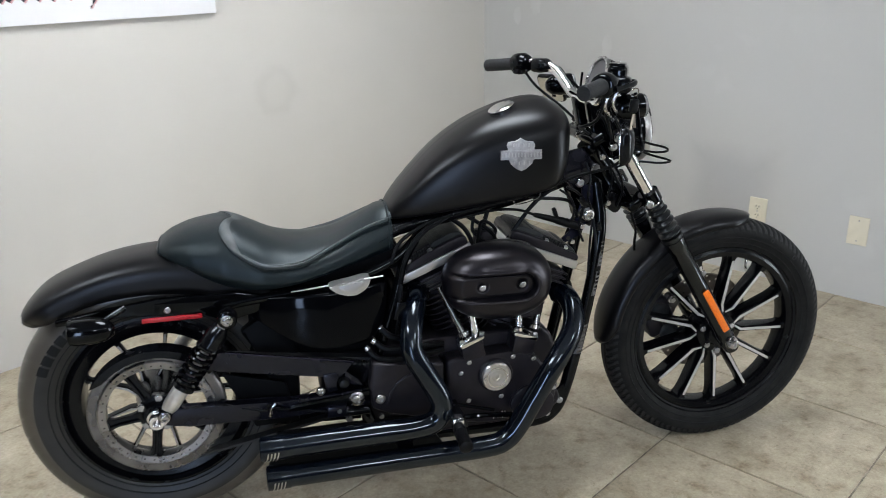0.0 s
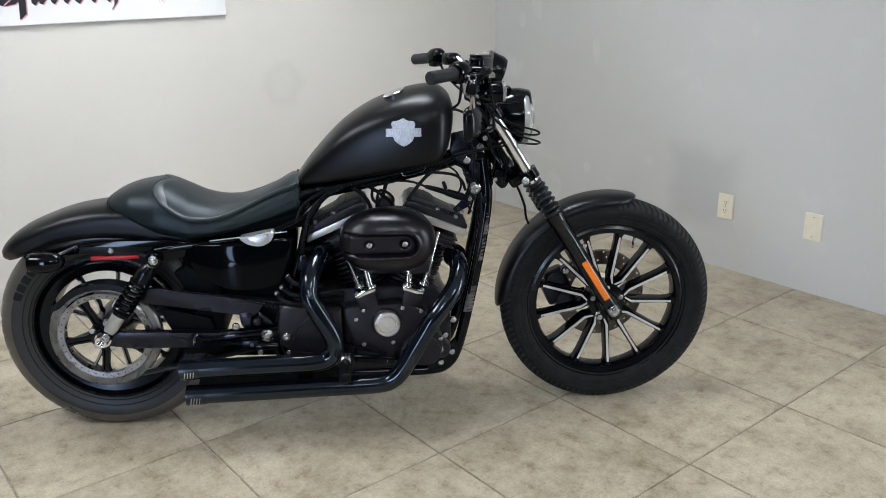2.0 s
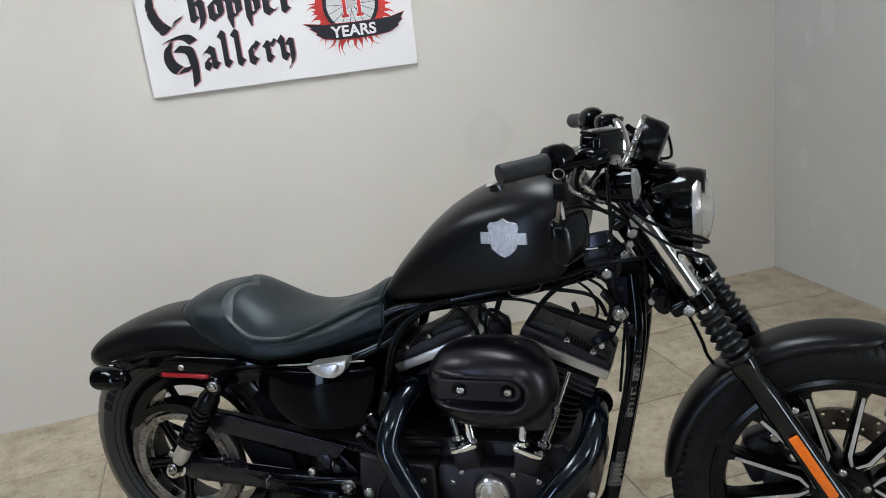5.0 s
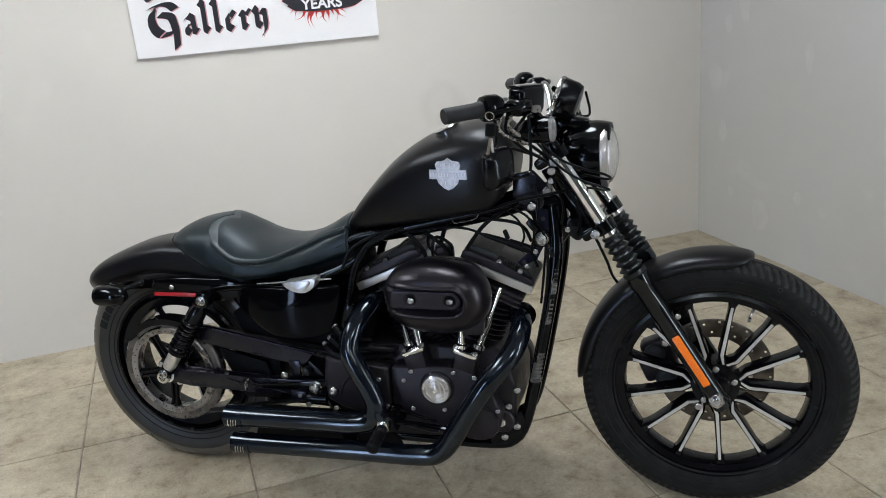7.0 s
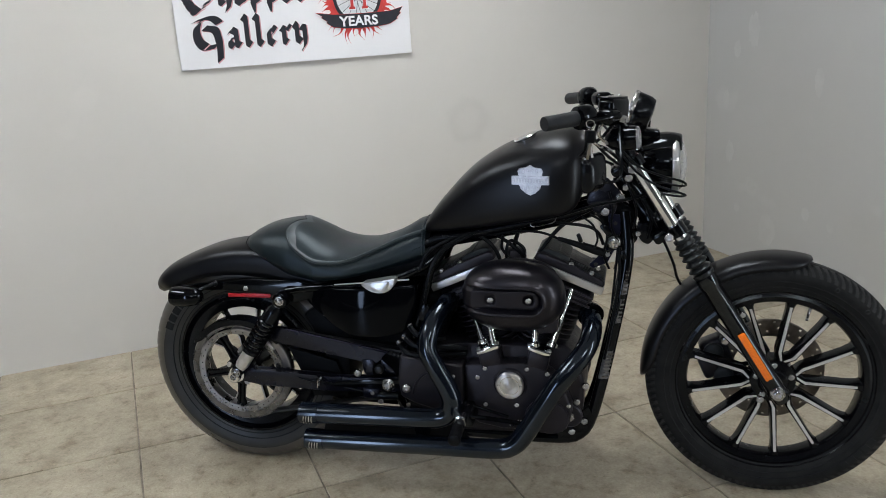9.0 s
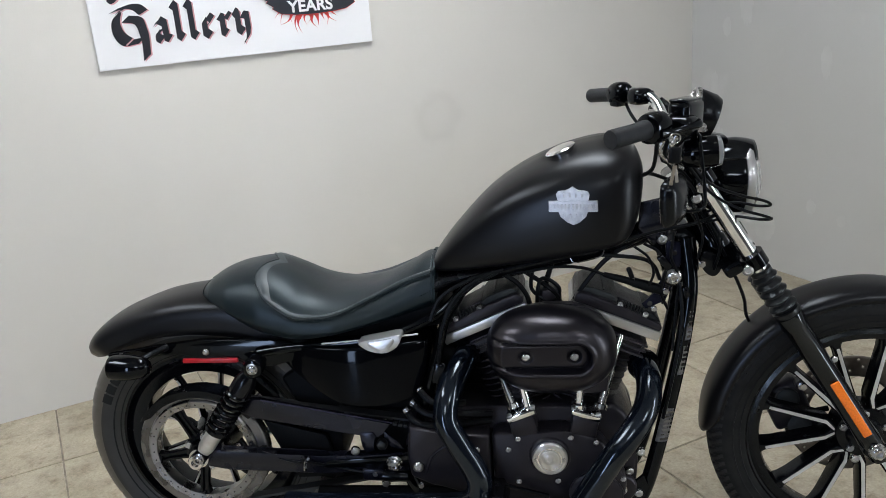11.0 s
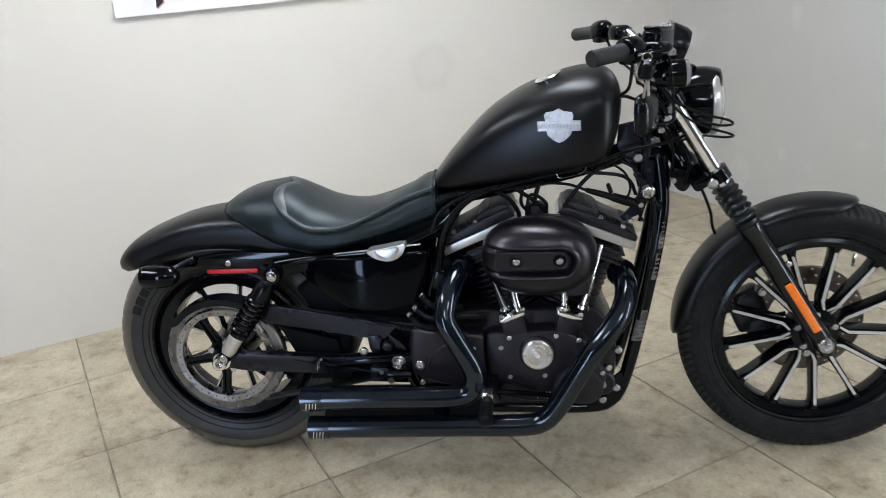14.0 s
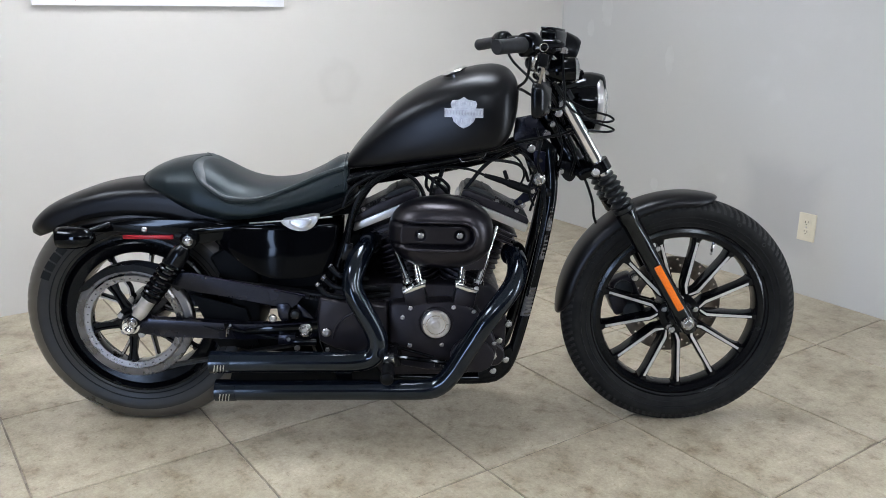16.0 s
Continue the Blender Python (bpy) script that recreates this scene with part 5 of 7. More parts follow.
def frame_label(z0, z1, half, swing_to):
    """A thin label laid round a stretch of the down tube; half is its half width and swing_to its facing, in degrees."""
    bm = bmesh.new()
    rows = []
    for z in np.linspace(z0, z1, 8):
        x = np.interp(z, [0.317, 0.48, 0.60, 0.70], [1.068, 1.103, 1.126, 1.138])
        y = np.interp(z, [0.317, 0.48, 0.60, 0.70], [-0.086, -0.084, -0.078, -0.066])
        rows.append([bm.verts.new((x + 0.0174 * math.sin(a), y - 0.0174 * math.cos(a), z)) for a in np.radians(np.linspace(swing_to - half, swing_to + half, 9))])
    for p, q in zip(rows, rows[1:]):
        for k in range(8):
            bm.faces.new((p[k], p[k + 1], q[k + 1], q[k]))
    lab = part("frame_label", bm, "label", fr, "worn grey label wrapped round the frame tube")
    bars = bmesh.new()
    for k, z in enumerate(np.arange(z0 + 0.008, z1 - 0.006, 0.011)):
        x = np.interp(z, [0.317, 0.48, 0.60, 0.70], [1.068, 1.103, 1.126, 1.138])
        y = np.interp(z, [0.317, 0.48, 0.60, 0.70], [-0.086, -0.084, -0.078, -0.066])
        a = radians(swing_to)
        block((0.022 * math.sin(radians(half)), 0.0008, 0.005 - 0.002 * (k % 2)), Matrix.Translation((x + 0.0176 * math.sin(a), y - 0.0176 * math.cos(a), z)) @ Matrix.Rotation(a, 4, "Z"), 0, bm=bars)
    tagged(part("label_marks", bars, "pulley_band", lab, "pale bars", False), kind="stuff")


frame_label(0.342, 0.425, 62, 15)
frame_label(0.505, 0.572, 26, 24)
frame_label(0.585, 0.655, 24, 24)
# front engine mount plates and lower guard
part("engine_mount_plate", slab([(1.035, 0.262), (1.046, 0.232), (1.034, 0.192), (1.004, 0.164), (0.95, 0.150), (0.945, 0.175), (0.985, 0.195), (1.0, 0.23)], -0.106, -0.098, 0.003), "gloss", bike)
for x, z in ((1.023, 0.216), (0.988, 0.182), (1.003, 0.273), (1.028, 0.322), (0.982, 0.262)):
    bolt(bike, (x, -0.107, z), 1.45, "dome")

part("oil_filter", lathe([(0.030, -0.02), (0.034, 0.0), (0.034, 0.012), (0.030, 0.016), (0.018, 0.017)], 28, (0.985, -0.104, 0.232), (0, -1, 0)), "engine", bike, "black round cover with a bright centre bolt")
bolt(bike, (0.985, -0.121, 0.232), 1.5, "hex")
# -- engine --
crank = [(0.50, 0.405), (0.56, 0.43), (0.70, 0.435), (0.97, 0.44), (1.00, 0.41), (1.025, 0.33), (1.02, 0.24), (0.985, 0.19), (0.90, 0.165), (0.62, 0.160), (0.52, 0.20), (0.495, 0.28)]
part("crankcase", slab(crank, -0.105, 0.12, 0.014, 3), "engine", bike, "black crankcase")
part("primary_cover", slab(smooth_outline([(0.50, 0.30), (0.55, 0.38), (0.75, 0.40), (0.96, 0.40), (1.03, 0.32), (1.0, 0.22), (0.9, 0.18), (0.7, 0.19), (0.54, 0.22)], 30), 0.12, 0.175, 0.012, 3), "engine", bike)
spro = part("sprocket_cover", slab([(0.512, 0.412), (0.575, 0.398), (0.640, 0.391), (0.694, 0.390), (0.694, 0.236), (0.640, 0.243), (0.555, 0.262), (0.508, 0.285), (0.503, 0.34)], -0.158, -0.106, 0.009, 3), "engine", bike, "black sprocket cover")
part("cover_arc", tube([(0.545, -0.159, 0.296), (0.560, -0.1595, 0.335), (0.59, -0.1595, 0.362), (0.64, -0.1595, 0.378)], 0.0035, 8), "engine", spro)
gear = [(0.699, 0.392), (0.720, 0.398), (0.862, 0.401), (0.905, 0.395), (0.940, 0.376), (0.975, 0.325), (0.995, 0.272), (0.985, 0.225), (0.955, 0.203), (0.80, 0.203), (0.735, 0.215), (0.699, 0.238)]
gc = part("gear_cover", slab(gear, -0.160, -0.106, 0.009, 3), "engine", bike, "black gear-case cover")
part("cover_boss", lathe([(0.047, 0), (0.045, 0.008), (0.041, 0.011)], 40, (0.826, -0.158, 0.342), (0, -1, 0)), "engine", gc)
part("lower_boss", slab(smooth_outline([(0.90, 0.30), (0.95, 0.295), (0.985, 0.26), (0.975, 0.215), (0.93, 0.20), (0.88, 0.22), (0.865, 0.26)], 24), -0.172, -0.158, 0.006, 2), "engine", gc)
tc = part("timer_cover", lathe([(0.039, 0), (0.039, 0.006), (0.036, 0.009), (0.029, 0.0093), (0.0285, 0.0083), (0.020, 0.0083), (0.0195, 0.0095), (0.011, 0.0095), (0.0105, 0.0083), (0.002, 0.0083)], 48, (0.826, -0.169, 0.342), (0, -1, 0)), "turned", gc, "turned bright round timer cover")
part("timer_centre", lathe([(0.0135, 0), (0.0135, 0.0014), (0.0125, 0.0020), (0.006, 0.0022), (0.0055, 0.0012), (0.002, 0.0012)], 40, (0.826, -0.1765, 0.342), (0, -1, 0)), "turned", tc, "turned centre boss")
for r in (0.033, 0.026):
    part("turned_ring", lathe([(r - 0.0012, 0), (r - 0.0008, 0.0009), (r + 0.0008, 0.0009), (r + 0.0012, 0)], 44, (0.826, -0.1772, 0.342), (0, -1, 0), cap=False), "chrome", tc, "bright turned ring")
for dx in (-0.031, 0.031):
    bolt(bike, (0.826 + dx, -0.1782, 0.342), 0.55, "dome", name="cover_screw")
for x, z in ((0.757, 0.385), (0.873, 0.388), (0.928, 0.376), (0.735, 0.358), (0.755, 0.278), (0.842, 0.280), (0.665, 0.357), (0.684, 0.278), (0.985, 0.285)):
    bolt(bike, (x, -0.160, z), 1.0, "dome")
bolt(bike, (0.528, -0.158, 0.314), 1.9, "dome")
for k in range(5):
    part("cover_fin", block((0.0035, 0.003, 0.020), pose(0.823 + 0.0075 * k, -0.160, 0.2235), 0.0005), "steel", gc, "small raised bright rib", False)
CR = V((0.835, 0, 0.280))


def cylinder(s):
    """One finned cylinder with head and rocker box; s -1 leans back, 1 forward."""
    def fr_(p, y, d):
        return V((CR.x + s * 0.3827 * d + 0.9239 * p, y, CR.z + 0.9239 * d - s * 0.3827 * p))
    m = Matrix(((0.9239, 0, s * 0.3827, CR.x), (0, 1, 0, 0), (-s * 0.3827, 0, 0.9239, CR.z), (0, 0, 0, 1)))
    c = part("cylinder", lathe([(0.066, 0.115), (0.066, 0.33)], 32, CR, (s * 0.3827, 0, 0.9239)), "engine", bike, "black finned cylinder")
    for k in range(11):
        d = 0.135 + k * 0.0155
        w = 0.075 if k < 3 else 0.082
        bm = bmesh.new()
        o = [(w * max(-0.92, min(0.92, 1.12 * math.cos(a))), 0.078 * max(-0.95, min(0.95, 1.12 * math.sin(a)))) for a in np.linspace(0, 2 * math.pi, 36, endpoint=False)]
        loops = [[m @ V((x, y, h)) for x, y in o] for h in (d, d + 0.0035)]
        rings(bm, loops)
        part("cooling_fin", bm, "engine", c)
    h = part("cylinder_head", block((0.160, 0.150, 0.040), m @ Matrix.Translation((0, 0, 0.330)), 0.010, 2), "engine", bike, "black cylinder head")
    for k in range(3):
        part("head_fin", block((0.176, 0.164, 0.0045), m @ Matrix.Translation((0, 0, 0.316 + 0.0135 * k)), 0.0016, 1), "engine", h)
    def side_slab(poly, half, bevel, segs=3):
        """A solid with a side outline in inner distance and height, lying along the head."""
        o = [(-s * q, d) for q, d in poly]
        bm = slab(o if s < 0 else o[::-1], -half, half, bevel, segs)
        bmesh.ops.transform(bm, matrix=m, verts=bm.verts)
        return bm
    rb = part("rocker_box", side_slab([(-0.101, 0.384), (0.101, 0.384), (0.101, 0.404), (0.090, 0.411), (0.015, 0.411), (0.002, 0.406), (-0.060, 0.404), (-0.092, 0.402), (-0.101, 0.396)], 0.077, 0.007), "engine", bike, "black rocker box with a bright lower band")
    part("bright_band", block((0.206, 0.160, 0.022), m @ Matrix.Translation((0, 0, 0.3735)), 0.003, 2), "satin_silver", rb, "satin silver band")
    part("inner_cover", side_slab([(0.010, 0.405), (0.094, 0.405), (0.096, 0.412), (0.088, 0.421), (0.070, 0.425), (0.026, 0.425), (0.010, 0.419)], 0.062, 0.008), "wrinkle", rb)
    part("outer_cover", side_slab([(-0.096, 0.396), (-0.050, 0.399), (-0.050, 0.413), (-0.058, 0.416), (-0.078, 0.413), (-0.094, 0.403)], 0.062, 0.006), "wrinkle", rb)
    part("cover_pocket", side_slab([(-0.052, 0.399), (0.012, 0.402), (0.012, 0.420), (-0.052, 0.415)], 0.050, 0.003), "engine", rb, "dark pocket between the covers")
    for k in range(8):
        q = -0.045 + 0.0072 * k
        part("cover_rib", block((0.0034, 0.010, 0.014), m @ Matrix.Translation((-s * q, -0.058, 0.4105)), 0.001, 1), "wrinkle", rb)
    for q, d in ((0.003, 0.409), (-0.056, 0.407)):
        for sg in (-1, 1):
            bolt(rb, m @ V((-s * q, sg * 0.069, d)), 1.05, "dome", (s * 0.3, -0.55 * -sg, 0.8))
    part("cover_lip", block((0.006, 0.110, 0.004), m @ Matrix.Translation((-s * 0.045, 0, 0.4255)), 0.001, 1), "wrinkle", rb)
    return m


m_rear, m_front = cylinder(-1), cylinder(1)

# pushrod tubes and their bright blocks on the gear case
for s, pairs, bx in ((-1, [((0.688, -0.050, 0.594), (0.749, -0.136, 0.452)), ((0.752, -0.120, 0.590), (0.782, -0.140, 0.446))], 0.766),
                     (1, [((0.905, -0.120, 0.590), (0.893, -0.140, 0.455)), ((0.990, -0.075, 0.592), (0.940, -0.138, 0.452))], 0.908)):
    for a, b in pairs:
        pr = part("pushrod_tube", tube([a, V(a).lerp(V(b), 0.55)], 0.0072, 14, smooth_path=False), "chrome", bike, "chrome pushrod tube")
        part("lower_tube", tube([V(a).lerp(V(b), 0.5), b], 0.0095, 14, smooth_path=False), "chrome", pr)
        part("tube_collar", lathe([(0.0125, -0.008), (0.0160, -0.006), (0.0160, 0.003), (0.0125, 0.006)], 18, b, V(a) - V(b)), "chrome", pr)
    tl = 22 if s < 0 else -20
    lbk = part("lifter_block", block((0.066, 0.052, 0.014), pose(bx, -0.138, 0.440, 0, -tl, 0), 0.004), "chrome", bike, "chrome lifter block cover")
    for dx in (-0.026, 0.026):
        bolt(lbk, (bx + dx, -0.155, 0.440 + dx * math.tan(radians(tl)) + 0.006), 0.9, "hex", (0, -0.3, 1))
    part("lifter_base", block((0.058, 0.058, 0.05), pose(bx - s * 0.004, -0.132, 0.413, 0, -tl * 0.5, 0), 0.006), "engine", bike)

# -- air cleaner --
AX, AZ, AA, AB = 0.838, 0.589, 0.140, 0.0965


def cover_depth(u, w, f):
    """How far out the cover stands at a place u, w from its middle; f from the middle (0) to the rim (1)."""
    y = 0.088 * (1 - f ** 3.6) ** 0.42
    def pill(uu, ww, half, rr):
        return math.hypot(max(abs(uu) - half, 0), ww) - rr
    d = pill(u + 0.022, w - 0.005, 0.074, 0.033)
    if u < -0.05:
        d = min(d, abs(w - 0.005) - 0.033)
    k = max(0.0, min(1.0, -d / 0.006))
    flat = 0.070 - 0.004 * (u / 0.13)
    inner = min(y, flat)
    y = y * (1 - k) + inner * k - 0.008 * math.exp(-((d + 0.004) / 0.0035) ** 2) + 0.003 * math.exp(-((d - 0.005) / 0.004) ** 2)
    for bx in (-0.054, 0.048):
        e = math.hypot(u - bx, w - 0.005)
        if e < 0.016:
            y -= 0.006 * (1 - (e / 0.016) ** 4)
    return y


bm = bmesh.new()
loops = []
N = 120
for f in np.r_[np.linspace(0.02, 0.9, 56), np.linspace(0.915, 1.0, 10)]:
    ring = []
    for th in np.linspace(0, 2 * math.pi, N, endpoint=False):
        cx, sx = math.cos(th), math.sin(th)
        u = AA * f * math.copysign(abs(cx) ** 0.86, cx)
        w = AB * f * math.copysign(abs(sx) ** 0.86, sx)
        ring.append((AX + u, -0.122 - cover_depth(u, w, f), AZ + w - 0.02 * u))
    loops.append(ring)
loops.append([(x * 0.985 + AX * 0.015, -0.112, z * 0.985 + AZ * 0.015) for x, y, z in loops[-1]])
rings(bm, loops)
ac = part("air_cleaner", bm, "soft_satin", bike, "satin black oval air cleaner cover with a pressed channel", angle=55)
part("backing_plate", slab(smooth_outline([(0.72, 0.602), (0.76, 0.665), (0.84, 0.685), (0.93, 0.67), (0.965, 0.61), (0.955, 0.535), (0.90, 0.51), (0.80, 0.52), (0.74, 0.545)], 30), -0.118, -0.10, 0.004), "engine", ac)
part("intake", slab([(0.90, 0.53), (0.962, 0.545), (0.955, 0.49), (0.90, 0.485)], -0.15, -0.09, 0.006), "engine", ac)
part("bracket_plate", slab([(0.79, 0.52), (0.965, 0.53), (0.960, 0.50), (0.945, 0.49), (0.80, 0.495)], -0.128, -0.112, 0.004), "semi", ac)
for bx in (-0.054, 0.048):
    bolt(ac, (AX + bx, -0.1885, AZ + 0.005), 1.35, "dome", name="cover_bolt")
part("carburettor", block((0.09, 0.09, 0.10), pose(0.835, -0.04, 0.585), 0.02, 3), "engine", bike)

# -- exhaust: two stacked black pipes --
PR = 0.0275


def exhaust(pts, name, label, n=70):
    p = part(name, tube(pts, PR, 24, n), "pipe", bike, label, angle=50)
    return p


up_pts = [(0.652, -0.050, 0.552), (0.634, -0.108, 0.540), (0.612, -0.166, 0.502), (0.605, -0.196, 0.452), (0.630, -0.208, 0.400), (0.660, -0.214, 0.345), (0.672, -0.218, 0.305), (0.655, -0.220, 0.266), (0.605, -0.222, 0.254), (0.50, -0.222, 0.253), (0.26, -0.222, 0.251)]
lo_pts = [(1.032, -0.040, 0.512), (1.044, -0.090, 0.506), (1.045, -0.132, 0.484), (1.032, -0.166, 0.453), (1.003, -0.192, 0.417), (0.957, -0.212, 0.362), (0.905, -0.218, 0.280), (0.872, -0.220, 0.226), (0.838, -0.222, 0.188), (0.785, -0.222, 0.174), (0.60, -0.222, 0.173), (0.27, -0.222, 0.170)]
ex1 = exhaust(up_pts, "rear_exhaust_pipe", "black staggered exhaust pipe of the rear cylinder")
ex2 = exhaust(lo_pts, "front_exhaust_pipe", "black staggered exhaust pipe of the front cylinder")
for ex, x, z in ((ex1, 0.262, 0.251), (ex2, 0.272, 0.170)):
    part("muffler_tip", lathe([(PR - 0.004, -0.02), (PR + 0.0015, -0.02), (PR + 0.0022, 0.0), (PR + 0.0022, 0.034), (PR - 0.004, 0.036), (PR - 0.006, 0.03), (PR - 0.006, -0.01)], 28, (x, -0.222, z), (-1, 0, 0), cap=False), "pipe", ex)
    part("tip_inside", lathe([(PR - 0.005, 0), (PR - 0.005, 0.004)], 20, (x + 0.01, -0.222, z), (-1, 0, 0)), "slot", ex, "dark pipe mouth")
    for k in range(4):
        bm = bmesh.new()
        a0 = -2.6
        pts = [(x - 0.002 - 0.0080 * k + 0.010 * (j / 9), -0.222 + (PR + 0.0024) * math.sin(a), z + (PR + 0.0024) * math.cos(a)) for j, a in enumerate(np.linspace(-3.0, -1.45, 10))]
        part("tip_slot", tube(pts, 0.0017, 6, smooth_path=False), "chrome", ex, "bright slot edge on the tip")
for (x, z, y) in ((0.645, 0.547, -0.085), (1.040, 0.510, -0.075)):
    part("exhaust_flange", lathe([(0.036, -0.006), (0.036, 0.006)], 20, (x, y + 0.02, z), (-0.4 if x < 0.8 else 0.4, -0.9, -0.1)), "semi", bike)
part("pipe_bracket", slab([(0.55, 0.23), (0.60, 0.235), (0.60, 0.19), (0.56, 0.19)], -0.20, -0.19, 0.002), "semi", bike)

# -- side cover, oil cap --
part("lower_frame_plate", slab([(0.24, 0.128), (0.27, 0.228), (0.64, 0.228), (0.70, 0.128)], -0.112, -0.10, 0.004), "chassis", bike)
part("lower_brace", slab([(0.18, 0.285), (0.52, 0.300), (0.52, 0.215), (0.30, 0.225), (0.20, 0.25)], -0.075, -0.06, 0.004), "chassis", bike)
part("battery_box", block((0.33, 0.16, 0.25), pose(0.385, 0.01, 0.475, 0, 4, 0), 0.02, 3), "chassis", bike, "black battery box between the side covers")
part("transmission_case", block((0.17, 0.17, 0.17), pose(0.475, 0.0, 0.335), 0.03, 3), "chassis", bike)
part("inner_fender", slab([(0.20, 0.50), (0.30, 0.56), (0.34, 0.44), (0.335, 0.30), (0.30, 0.22), (0.285, 0.30), (0.265, 0.40)], -0.085, 0.085, 0.01), "chassis", bike, "black inner mudguard")
part("rear_engine_case", block((0.17, 0.10, 0.17), pose(0.655, 0.07, 0.500), 0.02, 3), "chassis", bike)
part("rear_port_cover", block((0.085, 0.11, 0.13), pose(0.600, -0.02, 0.500, 0, 18, 0), 0.02, 3), "chassis", bike)
oc = [(0.222, 0.578), (0.236, 0.592), (0.30, 0.599), (0.40, 0.603), (0.50, 0.606), (0.553, 0.607), (0.564, 0.600), (0.561, 0.56), (0.551, 0.51), (0.538, 0.484), (0.515, 0.470), (0.47, 0.463), (0.42, 0.461), (0.37, 0.467), (0.32, 0.490), (0.26, 0.528), (0.222, 0.555)]
bm = bmesh.new()
mid = V((0.41, 0, 0.545))
loops = [[(x, 0.10, z) for x, z in smooth_outline(oc, 60)]]
for k, y in ((1.0, -0.146), (0.994, -0.153), (0.98, -0.158), (0.955, -0.160), (0.85, -0.1608), (0.7, -0.1612), (0.5, -0.1615), (0.25, -0.1617), (0.05, -0.1618)):
    ring = []
    for x, z in smooth_outline(oc, 60):
        px, pz = mid.x + (x - mid.x) * k, mid.z + (z - mid.z) * k
        ring.append((px, y + 0.042 * ((px - 0.41) / 0.17) ** 2 + 0.012 * max(0.0, (pz - 0.465) / 0.14) ** 2, pz))
    loops.append(ring)
rings(bm, loops)
part("oil_tank", bm, "cover", bike, "gloss black oil tank side cover", angle=60)
part("seat_pan", block((0.30, 0.15, 0.07), pose(0.455, 0, 0.640, 0, -7, 0), 0.012, 2), "chassis", bike)
part("battery_cover", slab(smooth_outline(oc, 44), 0.104, 0.155, 0.016, 3), "gloss", bike)
cap_o = part("oil_cap", slab(smooth_outline([(0.418, 0.622), (0.465, 0.631), (0.514, 0.638), (0.510, 0.618), (0.494, 0.602), (0.470, 0.597), (0.445, 0.602), (0.428, 0.612)], 30), -0.166, -0.128, 0.007, 3), "cap_silver", bike, "satin silver oil filler cap")
part("cap_dome", slab(smooth_outline([(0.440, 0.624), (0.470, 0.629), (0.499, 0.632), (0.496, 0.617), (0.482, 0.607), (0.465, 0.604), (0.450, 0.609)], 24), -0.171, -0.164, 0.003, 2), "cap_silver", cap_o)
part("trim_strip", tube([(0.33, -0.139, 0.611), (0.40, -0.141, 0.617), (0.55, -0.140, 0.630)], 0.0022, 8), "satin_silver", bike, "thin bright trim strip")

# -- fork --
F0, FD = V((WB, 0, ZF)), V((-0.52, 0, 0.854))


def fork_at(s, y):
    return F0 + FD * s + V((0, y, 0))


FY = 0.100
for sg in (-1, 1):
    y = sg * FY
    tb = part("fork_tube", tube([fork_at(0.46, y), fork_at(0.735, y)], 0.0172, 24, smooth_path=False), "chrome", bike, "polished chrome fork tube")
    sl = part("fork_slider", lathe([(0.019, -0.035), (0.023, -0.028), (0.0245, 0.02), (0.0245, 0.25), (0.0255, 0.26), (0.0255, 0.33), (0.0285, 0.335), (0.0285, 0.365), (0.020, 0.37)], 28, fork_at(0, y), FD), "brow", bike, "gloss black fork slider")
    gt = [(0.027, 0.366), (0.029, 0.370), (0.029, 0.378)]
    for k in range(5):
        h = 0.380 + 0.0185 * k
        gt += [(0.0205, h), (0.0305 - 0.0008 * k, h + 0.0078), (0.0305 - 0.0008 * k, h + 0.0095), (0.0205, h + 0.0175)]
    gt += [(0.023, 0.474), (0.023, 0.481), (0.018, 0.482)]
    part("fork_gaiter", lathe(gt, 28, fork_at(0, y), FD), "gaiter", bike, "ribbed rubber fork gaiter")
    part("axle_clamp", block((0.05, 0.036, 0.045), pose(WB + 0.004, y * 1.0, ZF - 0.006, 0, 31, 0), 0.012, 3), "gloss", bike)
    part("fender_bracket", block((0.024, 0.012, 0.055), pose(*fork_at(0.265, y * 0.76), 0, -31, 0), 0.004), "semi", sl)
    bolt(sl, fork_at(0.243, y) + V((0.034, sg * 0.0, 0.0)), 1.1, "dome", (0, sg, 0))
part("front_axle_nut", lathe([(0.0175, 0), (0.0175, 0.003), (0.0140, 0.004), (0.0140, 0.011), (0.0125, 0.012), (0.0075, 0.012), (0.0075, 0.004)], 6, (WB, -0.128, ZF), (0, -1, 0)), "steel", bike, "bright front axle nut")
part("axle_washer", lathe([(0.0185, 0), (0.0185, 0.006), (0.0165, 0.009)], 28, (WB, -0.122, ZF), (0, -1, 0)), "steel", bike)
bolt(bike, (WB - 0.042, -0.116, ZF - 0.02), 1.4, "dome")
part("fork_reflector", block((0.0195, 0.007, 0.146), pose(*(fork_at(0.118, -FY) + V((0.001, -0.029, 0.002))), 0, -31.3, 0), 0.003, 2), "amber", bike, "amber reflector on the fork leg")
part("reflector_backing", block((0.017, 0.010, 0.142), pose(*(fork_at(0.118, -FY) + V((0.001, -0.024, 0.002))), 0, -31.3, 0), 0.002, 1), "gloss", bike)
